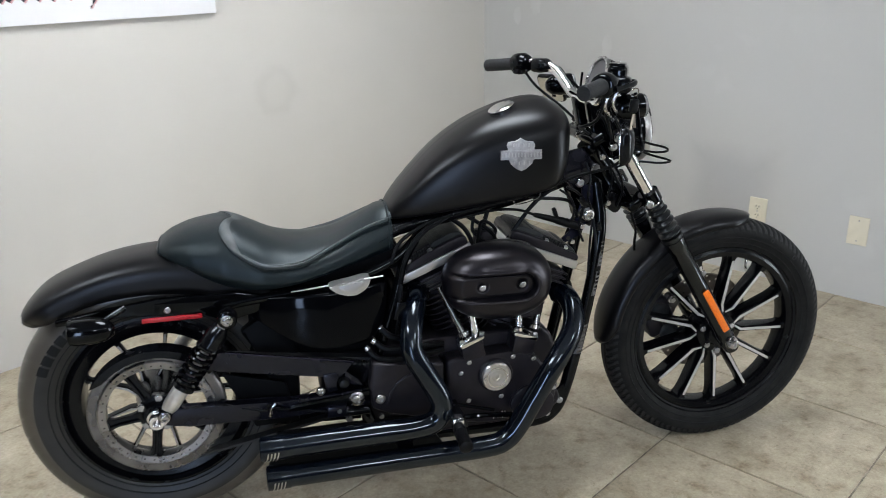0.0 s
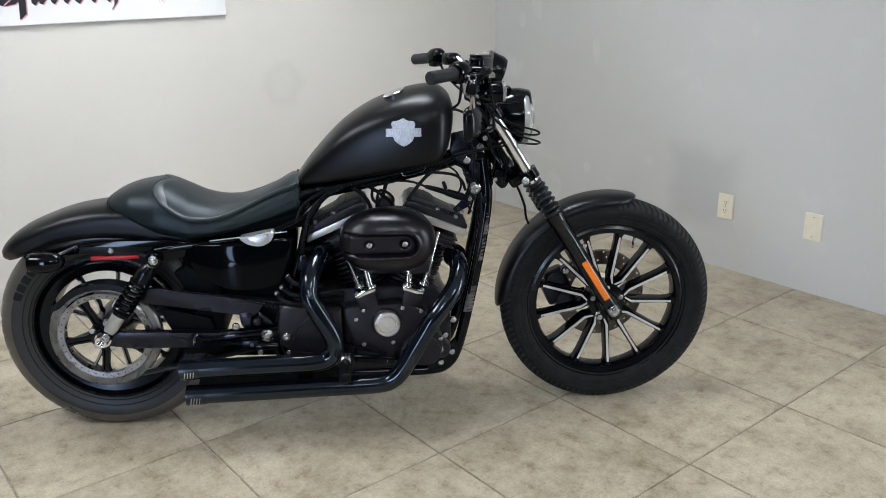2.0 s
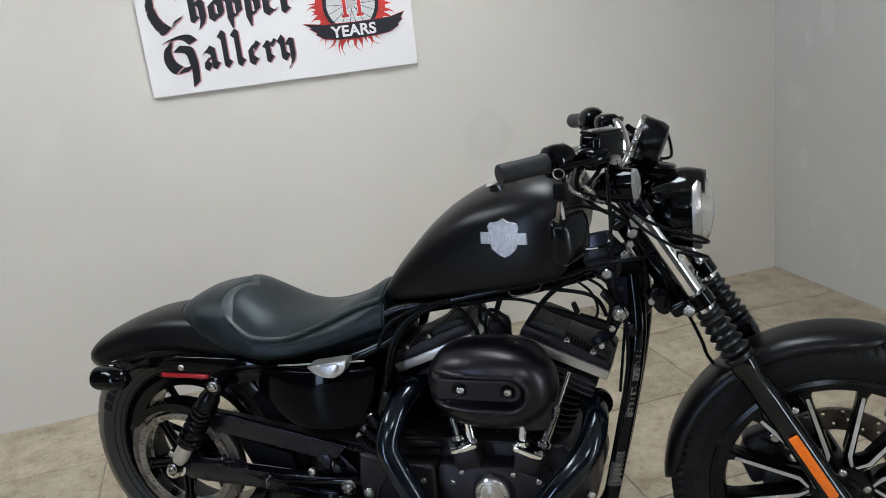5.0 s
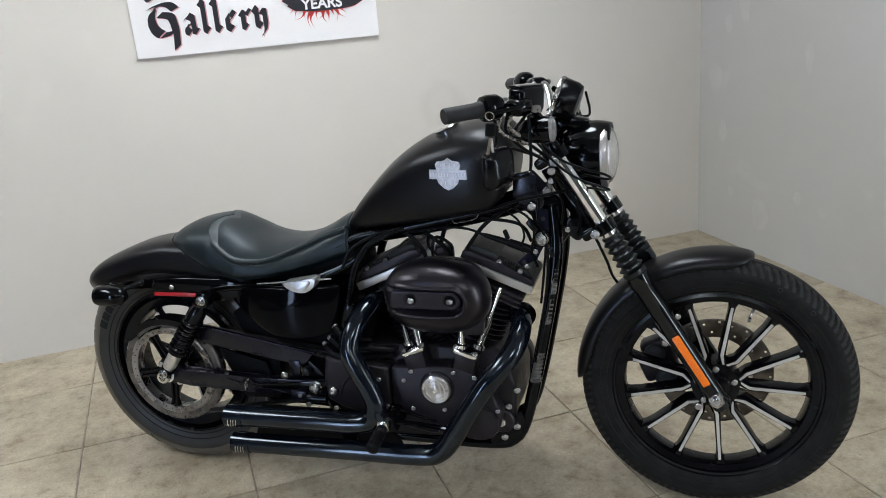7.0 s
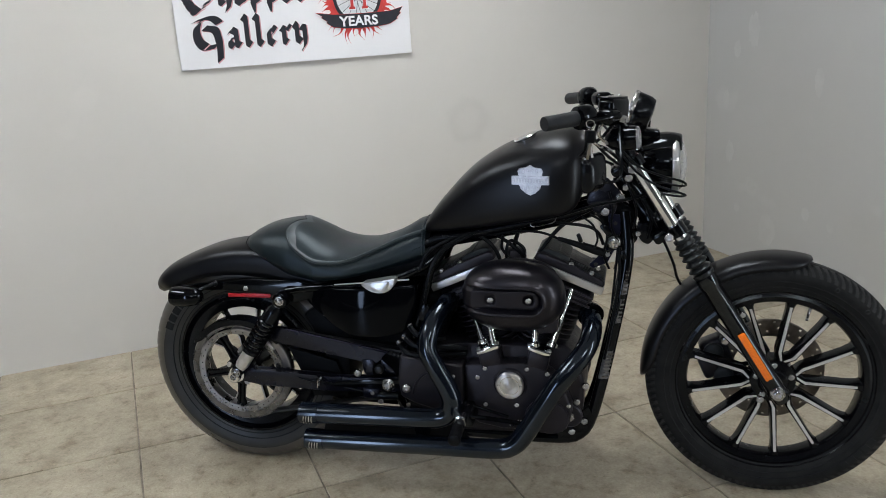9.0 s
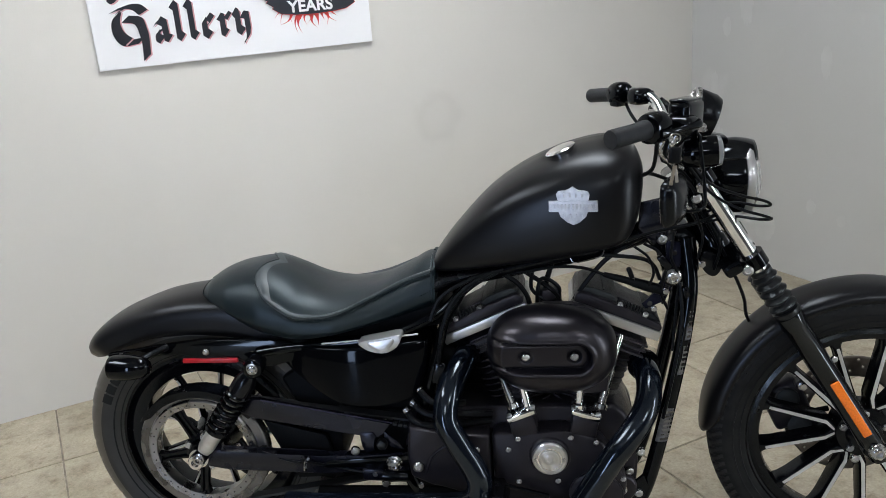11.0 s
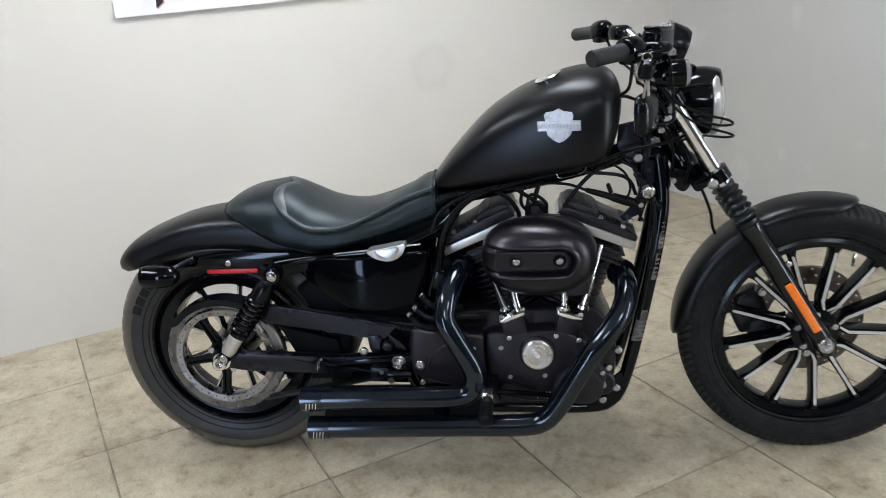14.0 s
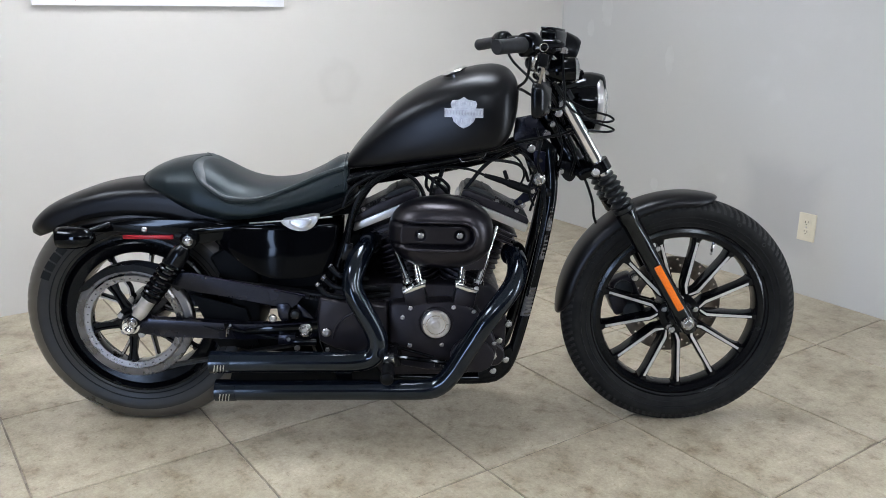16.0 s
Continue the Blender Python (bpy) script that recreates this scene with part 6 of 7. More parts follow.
# triple clamps
for s, w, h, nm in ((0.508, 0.027, 0.030, "lower_clamp"), (0.715, 0.030, 0.026, "upper_clamp")):
    bm = bmesh.new()
    c = fork_at(s, 0)
    rot = pose(0, 0, 0, 0, -31.3, 0)
    for sg in (-1, 1):
        lathe([(w, -h / 2), (w, h / 2)], 24, fork_at(s, sg * FY), FD, bm)
    block((0.066, 0.20, h), Matrix.Translation(c + V((-0.026, 0, -0.016))) @ rot, 0.010, 3, bm)
    part(nm, bm, "gloss", bike, "gloss black triple clamp")
for sg in (-1, 1):
    bolt(bike, fork_at(0.506, sg * FY) + V((-0.018, sg * 0.032, -0.010)), 1.7, "dome", (-0.2, sg, 0))
    part("fork_cap", lathe([(0.020, 0.728), (0.020, 0.742), (0.017, 0.748), (0.004, 0.75)], 20, fork_at(0, sg * FY), FD), "gloss", bike)
part("stem_nut", lathe([(0.016, 0), (0.016, 0.018), (0.012, 0.022), (0.002, 0.022)], 20, NECK + neck_d * 0.10, neck_d), "chrome", bike)
bolt(bike, (1.150, -0.128, 0.930), 1.6, "hex")
bolt(bike, (1.140, -0.118, 0.905), 1.5, "dome")

# -- front fender --
cols = []
for k, a in enumerate(np.radians(np.linspace(76, 181, 46))):
    f = k / 45
    half = 0.066 * (0.35 + 0.65 * min(1.0, min(f, 1 - f) / 0.10) ** 0.5)
    c = []
    for u in np.linspace(-1, 1, 23):
        au = abs(u)
        r = 0.350 - 0.034 * (half / 0.066) ** 1.5 * au ** 2.4
        c.append((WB + r * math.cos(a), math.copysign(half * math.sin(au * math.pi / 2) ** 0.95, u), ZF + r * math.sin(a)))
    cols.append(c)
fender_shell(cols, bike, "front_fender", "satin", "satin black front fender", 0.0035)

# -- headlight --
HX, HZ = 1.208, 0.919
hl = part("headlight", lathe([(0.010, -0.062), (0.034, -0.058), (0.054, -0.046), (0.067, -0.026), (0.0735, 0.002), (0.0760, 0.030), (0.0765, 0.045), (0.074, 0.047)], 48, (HX, 0, HZ), (1, 0, 0)), "gloss", bike, "gloss black headlight with a chrome rim", angle=60)
part("headlight_rim", lathe([(0.0755, 0.040), (0.0785, 0.042), (0.0800, 0.050), (0.0775, 0.057), (0.072, 0.059), (0.069, 0.055), (0.070, 0.044)], 48, (HX, 0, HZ), (1, 0, 0), cap=False), "satin_silver", hl, "chrome rim")
part("reflector_bowl", lathe([(0.070, 0.055), (0.055, 0.025), (0.030, 0.005), (0.012, 0.0)], 40, (HX, 0, HZ), (1, 0, 0)), "chrome", hl, "bright reflector bowl")
part("bulb_shield", lathe([(0.016, 0.02), (0.018, 0.045), (0.010, 0.052), (0.002, 0.053)], 20, (HX, 0, HZ), (1, 0, 0)), "chrome", hl)
part("headlight_lens", lathe([(0.0715, 0.057), (0.064, 0.066), (0.050, 0.073), (0.026, 0.079), (0.002, 0.081), (0.002, 0.0788), (0.025, 0.0768), (0.048, 0.0710), (0.062, 0.064), (0.0695, 0.056)], 44, (HX, 0, HZ), (1, 0, 0), cap=False), "lens", hl, "clear domed lens").visible_shadow = False
# brow over the headlight
cols = []
for x in np.linspace(1.150, 1.270, 20):
    c = []
    for a in np.radians(np.linspace(40, 140, 27)):
        r = np.interp(x, [1.15, 1.17, 1.192, 1.215, 1.235, 1.255, 1.27], [0.056, 0.070, 0.080, 0.0845, 0.0855, 0.0825, 0.0785])
        r *= 1 - 0.10 * (abs(a - math.pi / 2) / 0.87) ** 2.5
        c.append((x + 0.004 * math.sin(a), r * math.cos(a), HZ + r * math.sin(a)))
    cols.append(c)
fender_shell(cols, bike, "headlight_brow", "brow", "gloss black headlight brow", 0.0045)
part("headlight_mount", block((0.085, 0.05, 0.035), pose(1.175, 0, 1.000, 0, 10, 0), 0.008), "gloss", bike)

# -- gauge --
gax = V((-0.90, 0, 0.36)).normalized()
gpos = V((1.161, 0.0, 1.056))
gg = part("speedometer", lathe([(0.030, -0.036), (0.046, -0.032), (0.051, -0.020), (0.053, 0.018), (0.051, 0.020)], 40, gpos, gax), "semi", bike, "black speedometer with a chrome bezel", angle=50)
part("gauge_bezel", lathe([(0.0535, 0.014), (0.0545, 0.020), (0.0525, 0.025), (0.047, 0.0255), (0.046, 0.021)], 44, gpos, gax, cap=False), "steel", gg, "chrome bezel")
part("gauge_face", lathe([(0.047, 0.0185), (0.047, 0.0205)], 40, gpos, gax), "face", gg, "dark dial face")
part("gauge_bracket", tube([(1.17, 0, 1.03), (1.15, 0, 1.0), (1.13, 0, 0.96)], 0.012, 10), "gloss", bike)

# -- handlebar --
bar_pts = [(0.962, 0.350, 1.066), (1.012, 0.265, 1.078), (1.055, 0.215, 1.083), (1.088, 0.170, 1.070), (1.105, 0.125, 1.035), (1.112, 0.085, 1.012), (1.112, 0.0, 1.008),
           (1.112, -0.085, 1.012), (1.108, -0.125, 1.035), (1.098, -0.180, 1.072), (1.075, -0.235, 1.085), (1.040, -0.275, 1.082), (0.962, -0.357, 1.076)]
part("handlebar", tube(bar_pts, 0.0127, 16, 80), "chrome", bike, "chrome handlebar")
for sg in (-1, 1):
    rs = part("riser", block((0.034, 0.034, 0.085), pose(1.120, sg * 0.045, 0.970, 0, -12, 0), 0.007), "gloss", bike)
    e = V((0.955, -0.365, 1.075)) if sg < 0 else V((0.955, 0.360, 1.065))
    i = V((1.022, -0.302, 1.079)) if sg < 0 else V((1.008, 0.262, 1.077))
    d = (i - e).normalized()
    L = (i - e).length
    prof = [(0.004, 0), (0.018, 0.0005), (0.0195, 0.003), (0.0195, 0.01)]
    prof += [(0.0192, L * 0.5), (0.0195, L - 0.016)]
    prof += [(0.0205, L - 0.010), (0.0205, L)]
    part("grip", lathe([(r * 0.88, h) for r, h in prof], 28, e, d), "grip", bike, "black rubber grip")
    sw = part("switch_housing", lathe([(0.020, L), (0.027, L + 0.004), (0.029, L + 0.015), (0.028, L + 0.038), (0.022, L + 0.048), (0.014, L + 0.050)], 26, e, d), "gloss", bike, "gloss black switch housing")
    part("switch_block", block((0.036, 0.030, 0.046), Matrix.Translation(i + d * 0.03 + V((-0.008, 0, -0.006))) @ pose(0, 0, 0, 0, 0, 33 * sg), 0.006), "semi", sw)
    for dz in (-0.010, 0.008):
        part("switch_button", block((0.008, 0.012, 0.009), Matrix.Translation(i + d * 0.03 + V((-0.027, 0.0, -0.004 + dz))), 0.002), "hose", sw)
    # perch, lever
    pc = part("lever_perch", block((0.052, 0.050, 0.038), Matrix.Translation(i + d * 0.078 + V((0.014, 0, -0.008))) @ pose(0, 0, 0, 0, 0, 31 * sg), 0.015, 4), "gloss", bike)
    a = i + d * 0.080 + V((0.040, 0, -0.004))
    g = e - i
    lv = [a, a + g * 0.30 + V((0.020, 0, 0.002)), a + g * 0.65 + V((0.022, 0, 0.002)), a + g * 1.05 + V((0.012, 0, 0.0)), a + g * 1.2 + V((0.006, 0, 0.0))]
    part("brake_lever" if sg < 0 else "clutch_lever", tube([tuple(p) for p in lv], [0.008, 0.0065, 0.005, 0.0055, 0.0075], 10, 26, flat=0.7), "gloss", bike, "gloss black hand lever")
# master cylinder on the right
mc = part("master_cylinder", block((0.044, 0.086, 0.060), pose(1.104, -0.206, 1.086, -3, 3, -29), 0.012, 4), "gloss", bike, "gloss black brake master cylinder")
part("reservoir_lid", block((0.036, 0.078, 0.006), pose(1.1042, -0.2060, 1.1155, -3, 3, -29), 0.0025, 2), "gloss", mc)
for dx, dy in ((-0.016, -0.030), (0.012, 0.026)):
    bolt(mc, (1.106 + dx, -0.206 + dy, 1.1180), 0.55, "dome", (0, 0, 1), "lid_screw")
part("sight_glass", lathe([(0.005, 0), (0.005, 0.003)], 16, (1.118, -0.214, 1.092), (0.9, -0.40, 0.05)), "lens", mc)
bolt(mc, (1.128, -0.222, 1.062), 1.5, "hex", (0.2, -0.3, 1))
# front signals
for sg in (-1, 1):
    s = signal((1.131, sg * 0.222, 1.019), 0.030, 0.075, (1, 0, 0.05), bike, "lens_frost")
    part("signal_stalk", tube([(1.135, sg * 0.205, 1.030), (1.122, sg * 0.19, 1.052), (1.105, sg * 0.178, 1.068)], 0.0075, 8), "gloss", s)

# mirrors hung under the bars on a bent stem
for sg in (-1, 1):
    c = V((1.059, -0.345, 0.958)) if sg < 0 else V((1.128, 0.285, 1.000))
    out = smooth_outline([(-0.043, 0.035), (-0.026, 0.042), (0.030, 0.040), (0.046, 0.026), (0.042, -0.028), (0.026, -0.040), (-0.032, -0.038), (-0.048, -0.018)], 32)
    bm = bmesh.new()
    q = pose(*c, 0, 0, -116 if sg < 0 else -64) @ pose(0, 0, 0, 0 if sg < 0 else 30, 0, 0) @ Matrix.Diagonal((0.98, 1, 1.0, 1))
    loops = [[q @ V((u * k * 1.0, h, w * k * 1.05)) for u, w in out] for k, h in ((0.96, -0.004), (1.0, 0.0), (0.98, 0.008), (0.85, 0.017), (0.5, 0.024), (0.1, 0.026))]
    rings(bm, loops)
    mi = part("mirror", bm, "semi", bike, "black oval mirror slung under the bar", angle=50)
    part("mirror_glass", slab([(u * 0.9, w * 0.95) for u, w in out], -0.0055, -0.0045, 0), "chrome", mi, "mirror glass").matrix_basis = q
    part("mirror_stem", tube([tuple(c + V((0.0, 0, -0.02))), tuple(c + V((0.055, sg * -0.02, -0.022))), tuple(c + V((0.066, sg * -0.045, 0.0))), tuple(c + V((0.060, sg * -0.075, 0.10 if sg < 0 else 0.05)))], 0.0036, 8, 30), "gloss", mi)

# -- foot controls --
for sg in (-1, 1):
    pg = part("foot_peg", lathe([(0.008, 0), (0.015, 0.006), (0.0165, 0.02), (0.0145, 0.024), (0.0165, 0.028), (0.0145, 0.044), (0.0165, 0.048), (0.0145, 0.064), (0.017, 0.068), (0.017, 0.082), (0.012, 0.086)], 18, (0.702, sg * 0.262, 0.268), (0, sg, -0.16)), "hose", bike, "black rubber foot peg")
    part("peg_clevis", block((0.030, 0.034, 0.030), pose(0.703, sg * 0.250, 0.272), 0.006), "chrome", pg, "bright peg clevis")
    part("peg_bracket", slab([(0.690, 0.285), (0.722, 0.285), (0.735, 0.25), (0.705, 0.245)], min(sg * 0.105, sg * 0.245), max(sg * 0.105, sg * 0.245), 0.004), "semi", bike)
part("brake_pedal", tube([(0.715, -0.235, 0.275), (0.78, -0.20, 0.252), (0.86, -0.185, 0.235), (0.90, -0.20, 0.232)], 0.0065, 8), "gloss", bike, "black brake pedal")
part("pedal_rod", tube([(0.70, -0.175, 0.285), (0.74, -0.175, 0.272), (0.82, -0.172, 0.247)], 0.0045, 8), "semi", bike)

# -- hoses, cables, wiring --
def hose(name, pts, r, label="", material="hose", parent=None, n=None):
    return part(name, tube(pts, r, 8, n or 6 * (len(pts) - 1) + 4), material, parent or bike, label)


hose("plug_lead", [(1.109, -0.05, 0.838), (1.019, -0.055, 0.799), (0.959, -0.06, 0.760), (0.914, -0.06, 0.706), (0.887, -0.055, 0.664)], 0.0055, "black spark plug lead")
hose("plug_lead", [(0.699, -0.07, 0.739), (0.775, -0.07, 0.742), (0.851, -0.07, 0.752), (0.912, -0.07, 0.748), (0.961, -0.072, 0.730)], 0.0036, "black spark plug lead")
coil = part("sensor_plug", tube([(0.955, -0.07, 0.732), (1.0, -0.07, 0.718), (1.022, -0.07, 0.710)], [0.0060, 0.0080, 0.0085], 12), "hose", bike, "black sensor plug and lead")
part("sensor_body", tube([(1.018, -0.068, 0.712), (1.060, -0.066, 0.697), (1.090, -0.064, 0.686)], [0.0105, 0.0120, 0.0100], 14), "hose", coil)
part("sensor_post", block((0.011, 0.014, 0.026), pose(1.012, -0.068, 0.733, 0, -20, 0), 0.004), "hose", coil)
hose("breather_hose", [(0.737, -0.06, 0.737), (0.768, -0.062, 0.714), (0.788, -0.062, 0.683), (0.794, -0.06, 0.655)], 0.0058, "black breather hose")
hose("wiring", [(0.801, -0.05, 0.735), (0.798, -0.05, 0.697), (0.822, -0.055, 0.674), (0.845, -0.05, 0.666), (0.860, -0.045, 0.690), (0.844, -0.05, 0.712), (0.821, -0.055, 0.721), (0.812, -0.06, 0.697), (0.809, -0.05, 0.66)], 0.0045, "looped black wiring")
hose("wiring", [(0.780, -0.045, 0.738), (0.815, -0.05, 0.715), (0.85, -0.05, 0.685), (0.862, -0.045, 0.655)], 0.0055)
hose("wiring", [(0.845, -0.03, 0.75), (0.83, -0.04, 0.70), (0.835, -0.04, 0.66)], 0.006)
part("throttle_body", block((0.05, 0.05, 0.06), pose(0.835, -0.03, 0.665, 0, 0, 20), 0.01, 2), "engine", bike)
hose("frame_hose", [(0.716, -0.085, 0.750), (0.660, -0.098, 0.722), (0.622, -0.112, 0.684), (0.600, -0.12, 0.630), (0.586, -0.125, 0.552)], 0.0048, "black hose along the frame")
hose("frame_hose", [(0.74, -0.078, 0.752), (0.67, -0.092, 0.738), (0.60, -0.105, 0.700), (0.575, -0.115, 0.65)], 0.0048)
hose("frame_hose", [(0.725, -0.082, 0.746), (0.655, -0.100, 0.712), (0.612, -0.118, 0.660), (0.594, -0.124, 0.600), (0.578, -0.122, 0.545)], 0.0036)
part("connector", block((0.024, 0.020, 0.048), pose(0.588, -0.136, 0.535, 0, 14, 0), 0.004), "semi", bike, "black wiring connector")
hose("connector_lead", [(0.596, -0.13, 0.60), (0.592, -0.135, 0.57), (0.588, -0.136, 0.555)], 0.004)
hose("connector_lead", [(0.586, -0.136, 0.515), (0.580, -0.13, 0.48), (0.585, -0.12, 0.45)], 0.004)
for pts in ([(0.533, -0.125, 0.496), (0.563, -0.14, 0.470), (0.601, -0.135, 0.459), (0.64, -0.12, 0.455)], [(0.517, -0.125, 0.461), (0.555, -0.14, 0.436), (0.624, -0.138, 0.434), (0.70, -0.12, 0.425)],
            [(0.501, -0.125, 0.443), (0.531, -0.14, 0.414), (0.592, -0.138, 0.406), (0.70, -0.125, 0.412)]):
    h = hose("oil_hose", pts, 0.0078, "black oil hose with a bright clamp")
    d = V(pts[1]) - V(pts[0])
    part("hose_clamp", lathe([(0.0092, 0), (0.0092, 0.009)], 14, V(pts[0]) + d * 0.05, d), "steel", h, "bright hose clamp")
hose("frame_cable", [(0.93, -0.080, 0.792), (0.986, -0.084, 0.806), (1.061, -0.084, 0.828), (1.15, -0.085, 0.845), (1.20, -0.06, 0.86)], 0.0042, "black cable below the tank")
hose("frame_cable", [(0.95, -0.075, 0.778), (1.03, -0.075, 0.768), (1.06, -0.07, 0.75), (1.075, -0.065, 0.715)], 0.0045)
hose("brake_line", [(1.175, -0.04, 0.83), (1.205, -0.045, 0.775), (1.223, -0.04, 0.737), (1.241, -0.04, 0.698), (1.259, -0.03, 0.651), (1.272, 0.0, 0.60), (1.31, 0.05, 0.53), (1.36, 0.06, 0.47)], 0.0038, "thin black brake line")
hose("vent_wire", [(0.885, -0.115, 0.785), (0.895, -0.118, 0.776), (0.945, -0.118, 0.787), (0.955, -0.115, 0.80)], 0.0013, "thin steel vent wire", "pulley")
# small wiring and fittings round the steering neck
hose("neck_wire", [(1.02, -0.078, 0.795), (1.048, -0.082, 0.772), (1.060, -0.080, 0.735), (1.048, -0.074, 0.700)], 0.0030, "thin black neck wiring")
hose("neck_wire", [(1.04, -0.074, 0.800), (1.072, -0.080, 0.780), (1.085, -0.078, 0.740), (1.076, -0.072, 0.690), (1.090, -0.074, 0.650)], 0.0034)
hose("neck_wire", [(1.090, -0.072, 0.860), (1.100, -0.082, 0.820), (1.096, -0.080, 0.770), (1.112, -0.074, 0.720), (1.106, -0.080, 0.640), (1.098, -0.094, 0.560)], 0.0032)
hose("neck_wire", [(1.130, -0.070, 0.900), (1.145, -0.088, 0.862), (1.160, -0.080, 0.810), (1.152, -0.070, 0.760)], 0.0030)
hose("neck_wire", [(1.150, -0.060, 0.870), (1.180, -0.070, 0.830), (1.198, -0.066, 0.780), (1.190, -0.05, 0.73)], 0.0036)
for x, y, z, s in ((1.086, -0.072, 0.690, 0.9), (1.062, -0.070, 0.650, 0.8), (1.132, -0.078, 0.872, 1.0), (1.165, -0.052, 0.742, 0.9)):
    bolt(bike, (x, y, z), s, "hex")
part("wiring_connector", block((0.034, 0.018, 0.016), pose(1.082, -0.080, 0.760, 0, 52, 0), 0.003), "semi", bike, "black wiring connector")
part("wiring_connector", block((0.026, 0.016, 0.014), pose(1.128, -0.078, 0.690, 0, 75, 0), 0.003), "semi", bike)
# cable loops beside the headlight
hose("throttle_cable", [(1.120, -0.16, 0.985), (1.165, -0.145, 0.938), (1.22, -0.150, 0.915), (1.265, -0.150, 0.902), (1.280, -0.135, 0.889), (1.262, -0.110, 0.882), (1.215, -0.085, 0.885), (1.17, -0.06, 0.86)], 0.003, "black control cable looped beside the headlight", n=48)
hose("throttle_cable", [(1.115, -0.17, 0.985), (1.160, -0.150, 0.925), (1.21, -0.160, 0.893), (1.262, -0.168, 0.876), (1.278, -0.155, 0.866), (1.262, -0.125, 0.858), (1.215, -0.095, 0.858), (1.17, -0.07, 0.84)], 0.003, n=48)
hose("clutch_cable", [(1.10, 0.19, 1.065), (1.155, 0.165, 1.02), (1.20, 0.14, 0.94), (1.185, 0.10, 0.86), (1.14, 0.07, 0.74), (1.10, 0.09, 0.60)], 0.0040, "black clutch cable", n=44)
hose("hydraulic_line", [(1.115, -0.20, 1.07), (1.085, -0.215, 1.03), (1.062, -0.20, 1.005), (1.09, -0.17, 0.985), (1.135, -0.11, 0.93), (1.165, -0.06, 0.87)], 0.0042, "black brake line", n=40)
hose("control_cable", [(1.060, -0.268, 1.062), (1.050, -0.262, 1.03), (1.072, -0.24, 1.005), (1.10, -0.20, 0.985)], 0.0040, "bright throttle cable end", "steel", n=36)
hose("control_cable", [(1.070, -0.255, 1.062), (1.062, -0.24, 1.02), (1.09, -0.20, 0.975), (1.13, -0.13, 0.93), (1.155, -0.08, 0.88)], 0.0040, "black throttle cable", n=36)
hose("control_cable", [(1.082, -0.262, 1.064), (1.072, -0.256, 1.035), (1.092, -0.236, 1.010), (1.118, -0.20, 0.992)], 0.0040, "bright throttle cable end", "steel", n=36)
hose("switch_lead", [(1.045, -0.275, 1.058), (1.040, -0.25, 1.0), (1.025, -0.20, 0.975), (1.05, -0.12, 0.96), (1.10, -0.06, 0.93)], 0.0038, "black switch wiring", n=36)
hose("switch_lead", [(1.03, 0.245, 1.058), (1.05, 0.20, 1.02), (1.10, 0.13, 0.97), (1.14, 0.06, 0.92)], 0.0038, n=30)
# wiring down the front tube
hose("loom", [(1.115, -0.075, 0.71), (1.118, -0.092, 0.64), (1.108, -0.098, 0.56), (1.092, -0.100, 0.47), (1.078, -0.100, 0.40)], 0.0042, "black wiring down the front tube")
part("horn_bracket", slab(smooth_outline([(1.168, 0.772), (1.200, 0.757), (1.206, 0.730), (1.192, 0.712), (1.172, 0.722), (1.162, 0.748)], 20), -0.05, -0.01, 0.010, 3), "semi", bike)
# rear brake hardware over the exhaust
part("pivot_nut", lathe([(0.019, 0), (0.019, 0.003), (0.0155, 0.005), (0.015, 0.012), (0.010, 0.015), (0.009, 0.010)], 20, (0.471, -0.148, 0.315), (0, -1, 0)), "steel", bike, "bright swingarm pivot nut")
rm = part("rear_master_cylinder", tube([(0.41, -0.145, 0.285), (0.45, -0.148, 0.282), (0.50, -0.148, 0.280)], [0.012, 0.014, 0.011], 12), "semi", bike, "black rear brake cylinder")
for x, z, s in ((0.448, 0.268, 1.2), (0.425, 0.292, 0.9), (0.53, 0.262, 0.9)):
    bolt(bike, (x, -0.155, z), s, "hex")
part("cylinder_block", block((0.05, 0.03, 0.03), pose(0.42, -0.145, 0.290), 0.005), "guard", rm)
hose("rear_brake_line", [(0.41, -0.145, 0.285), (0.33, -0.14, 0.30), (0.27, -0.152, 0.318), (0.255, -0.155, 0.335), (0.245, -0.145, 0.312), (0.15, -0.135, 0.335)], 0.0034, "thin black rear brake line")
part("line_clip", tube([(0.258, -0.156, 0.300), (0.262, -0.158, 0.322), (0.272, -0.156, 0.333)], 0.0042, 8), "steel", bike, "small bright line clip")
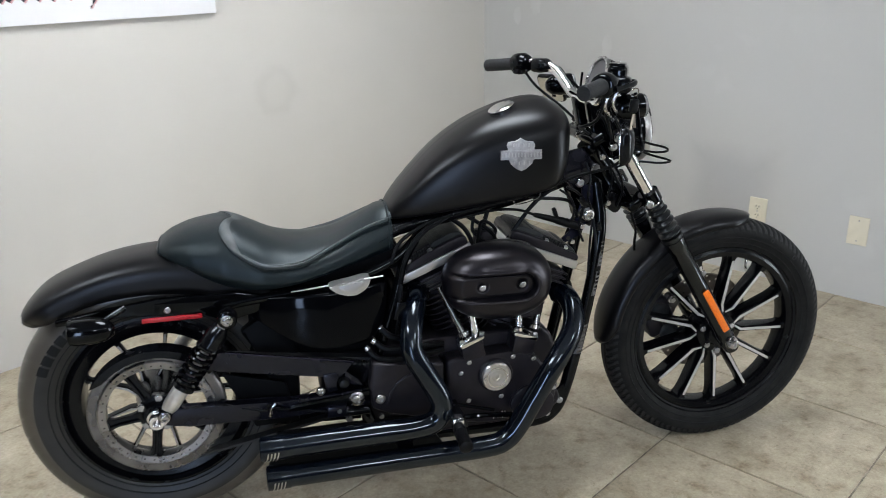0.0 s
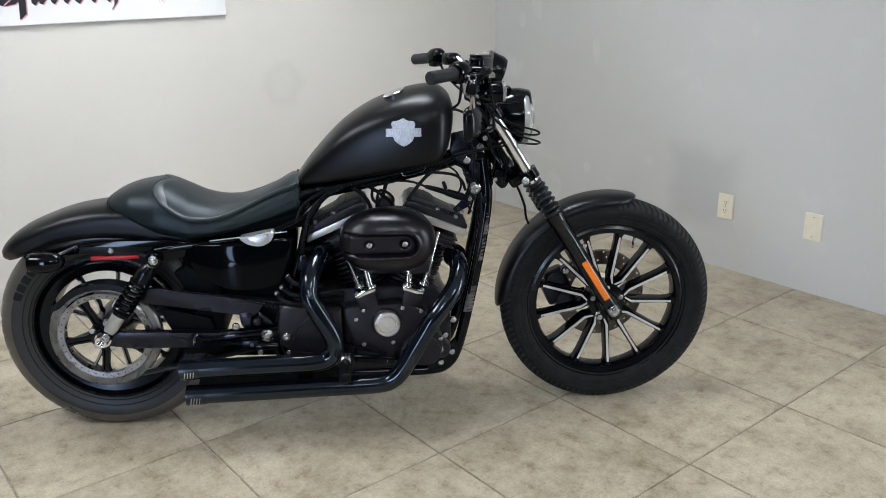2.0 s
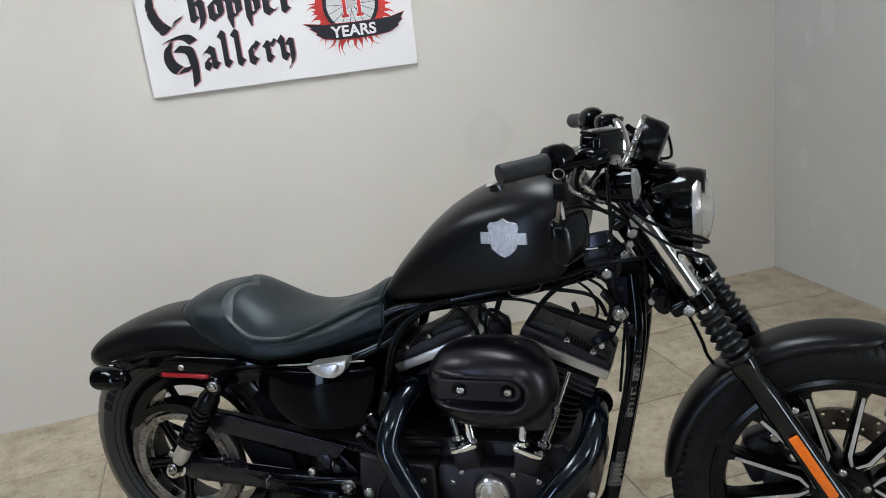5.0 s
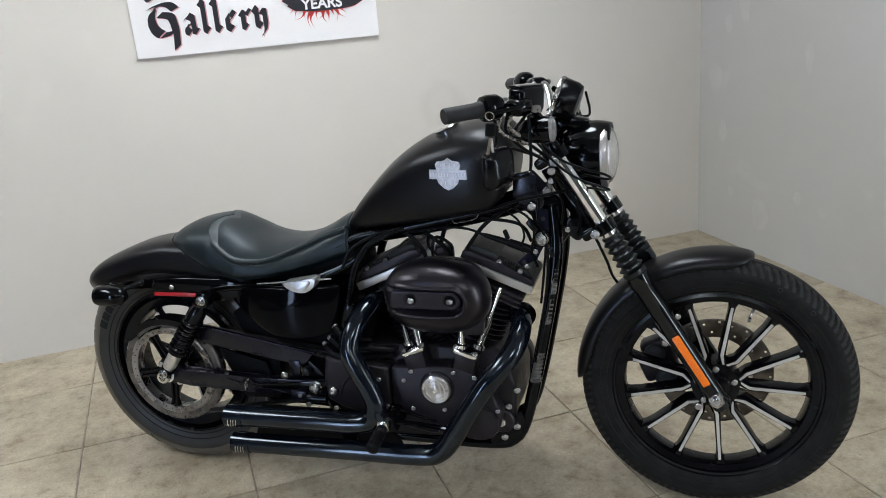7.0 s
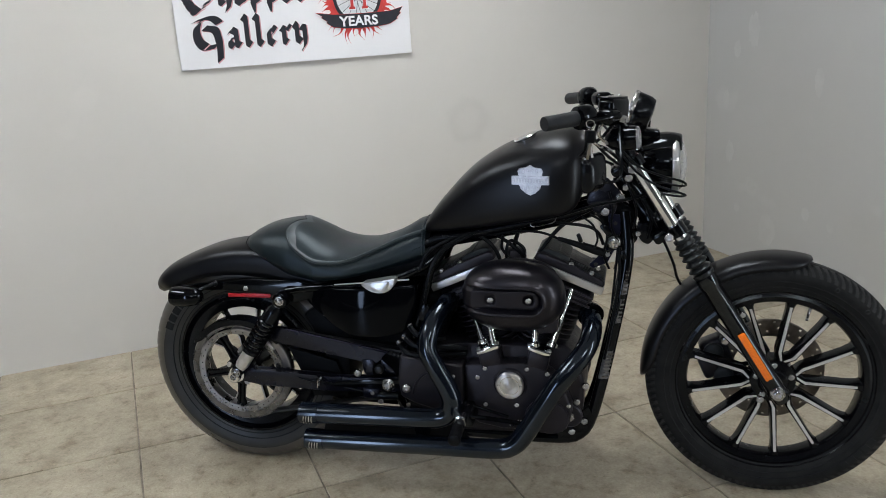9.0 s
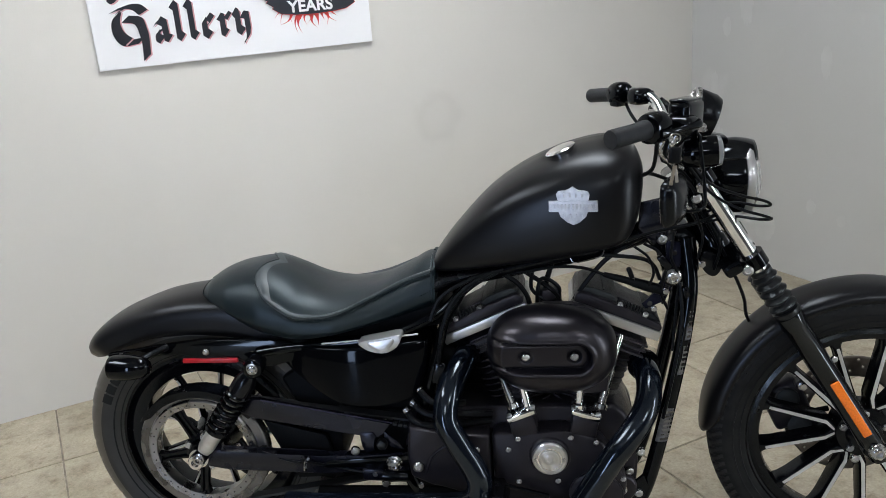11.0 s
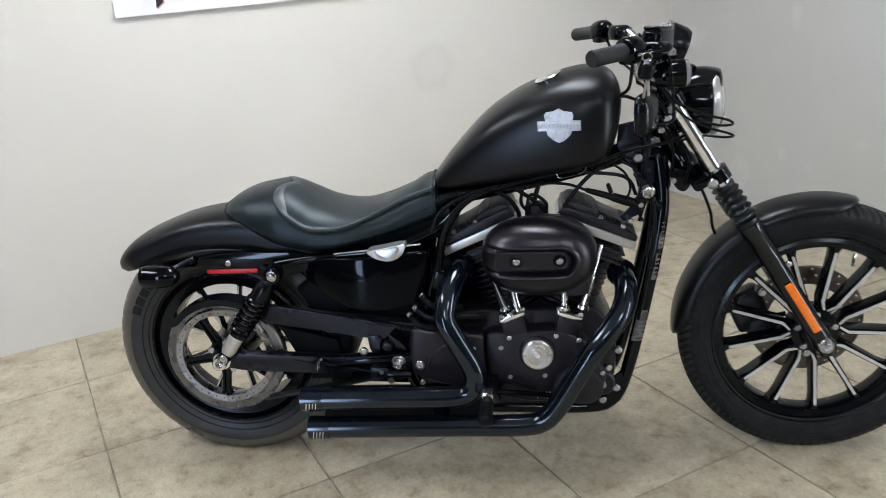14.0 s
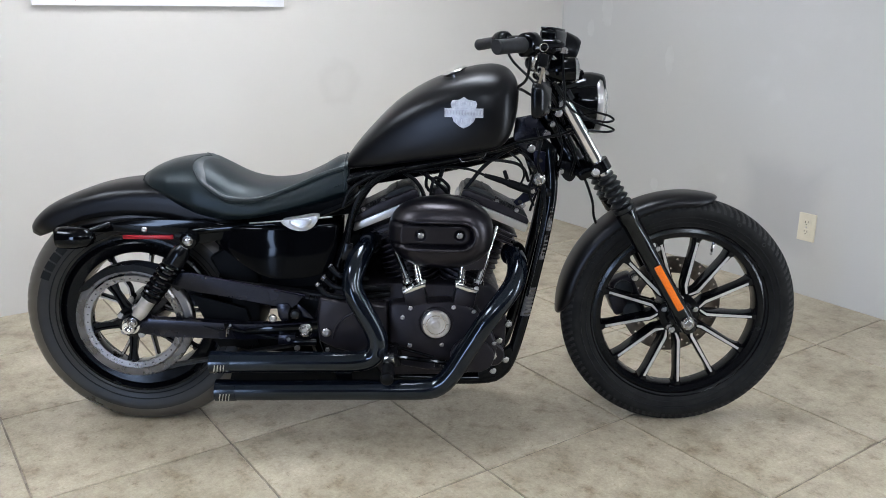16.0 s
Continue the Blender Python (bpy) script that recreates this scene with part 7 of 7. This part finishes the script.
part("belt_sprocket", lathe([(0.050, -0.012), (0.054, -0.008), (0.054, 0.008), (0.050, 0.012)], 30, (0.545, -0.095, 0.335), (0, -1, 0)), "engine", bike)
teeth = bmesh.new()
for k in range(9):
    block((0.009, 0.022, 0.007), pose(0.448 + 0.0125 * k, -0.112, 0.404 - 0.0026 * k, 0, 12, 0), 0.0015, 1, teeth)
tagged(part("belt_teeth", teeth, "belt", bike, "toothed belt edge", False), kind="stuff")

# -- keys hung on the lever --
keys = thing("key_ring", "key ring with black fob and keys hanging on the lever", "keys", pose(-0.6141, 0.8097, 0, -1.5, 0, -34.3))
KX, KY, KZ = 1.060, -0.388, 0.038
part("ring", tube([(KX + 0.009 * math.cos(a), KY - 0.004 * math.sin(a), 1.038 + KZ + 0.009 * math.sin(a)) for a in np.linspace(0, 2 * math.pi, 25)], 0.0013, 6, smooth_path=False), "steel", keys, "split steel ring")
part("fob", block((0.022, 0.009, 0.029), pose(KX, KY, 1.010 + KZ, 4, 6, 12), 0.005, 3), "hose", keys, "black plastic fob")
part("key", block((0.0065, 0.0022, 0.034), pose(KX - 0.004, KY - 0.003, 0.976 + KZ, 0, 12, 20), 0.0008, 1), "key", keys, "worn brass key")
part("key", block((0.0060, 0.0022, 0.030), pose(KX + 0.002, KY - 0.001, 0.978 + KZ, 0, -6, -10), 0.0008, 1), "key", keys)

# ---- floor tiles, laid parallel to the walls ----
TILE, GAP = 0.505, 0.0055
bm = block((TILE - GAP, TILE - GAP, 0.009), Matrix.Translation((0, 0, -0.0045)), 0.0016, 1)
tile_ob = link("tile", bm, "tile", True)
tile_me = tile_ob.data
bpy.data.objects.remove(tile_ob)
tilt = random.Random(11)
nx0, nx1 = math.floor(BACK_X / TILE), math.ceil(WALL_X / TILE)
ny0, ny1 = math.floor(BACK_Y / TILE), math.ceil(WALL_Y / TILE)
for i in range(nx0, nx1):
    for j in range(ny0, ny1):
        o = new("tile", tile_me)
        o.parent = floor
        o.matrix_basis = pose((i + 0.5) * TILE, (j + 0.5) * TILE, tilt.uniform(-0.0003, 0.0003), 0, 0, 90 * tilt.randrange(4))
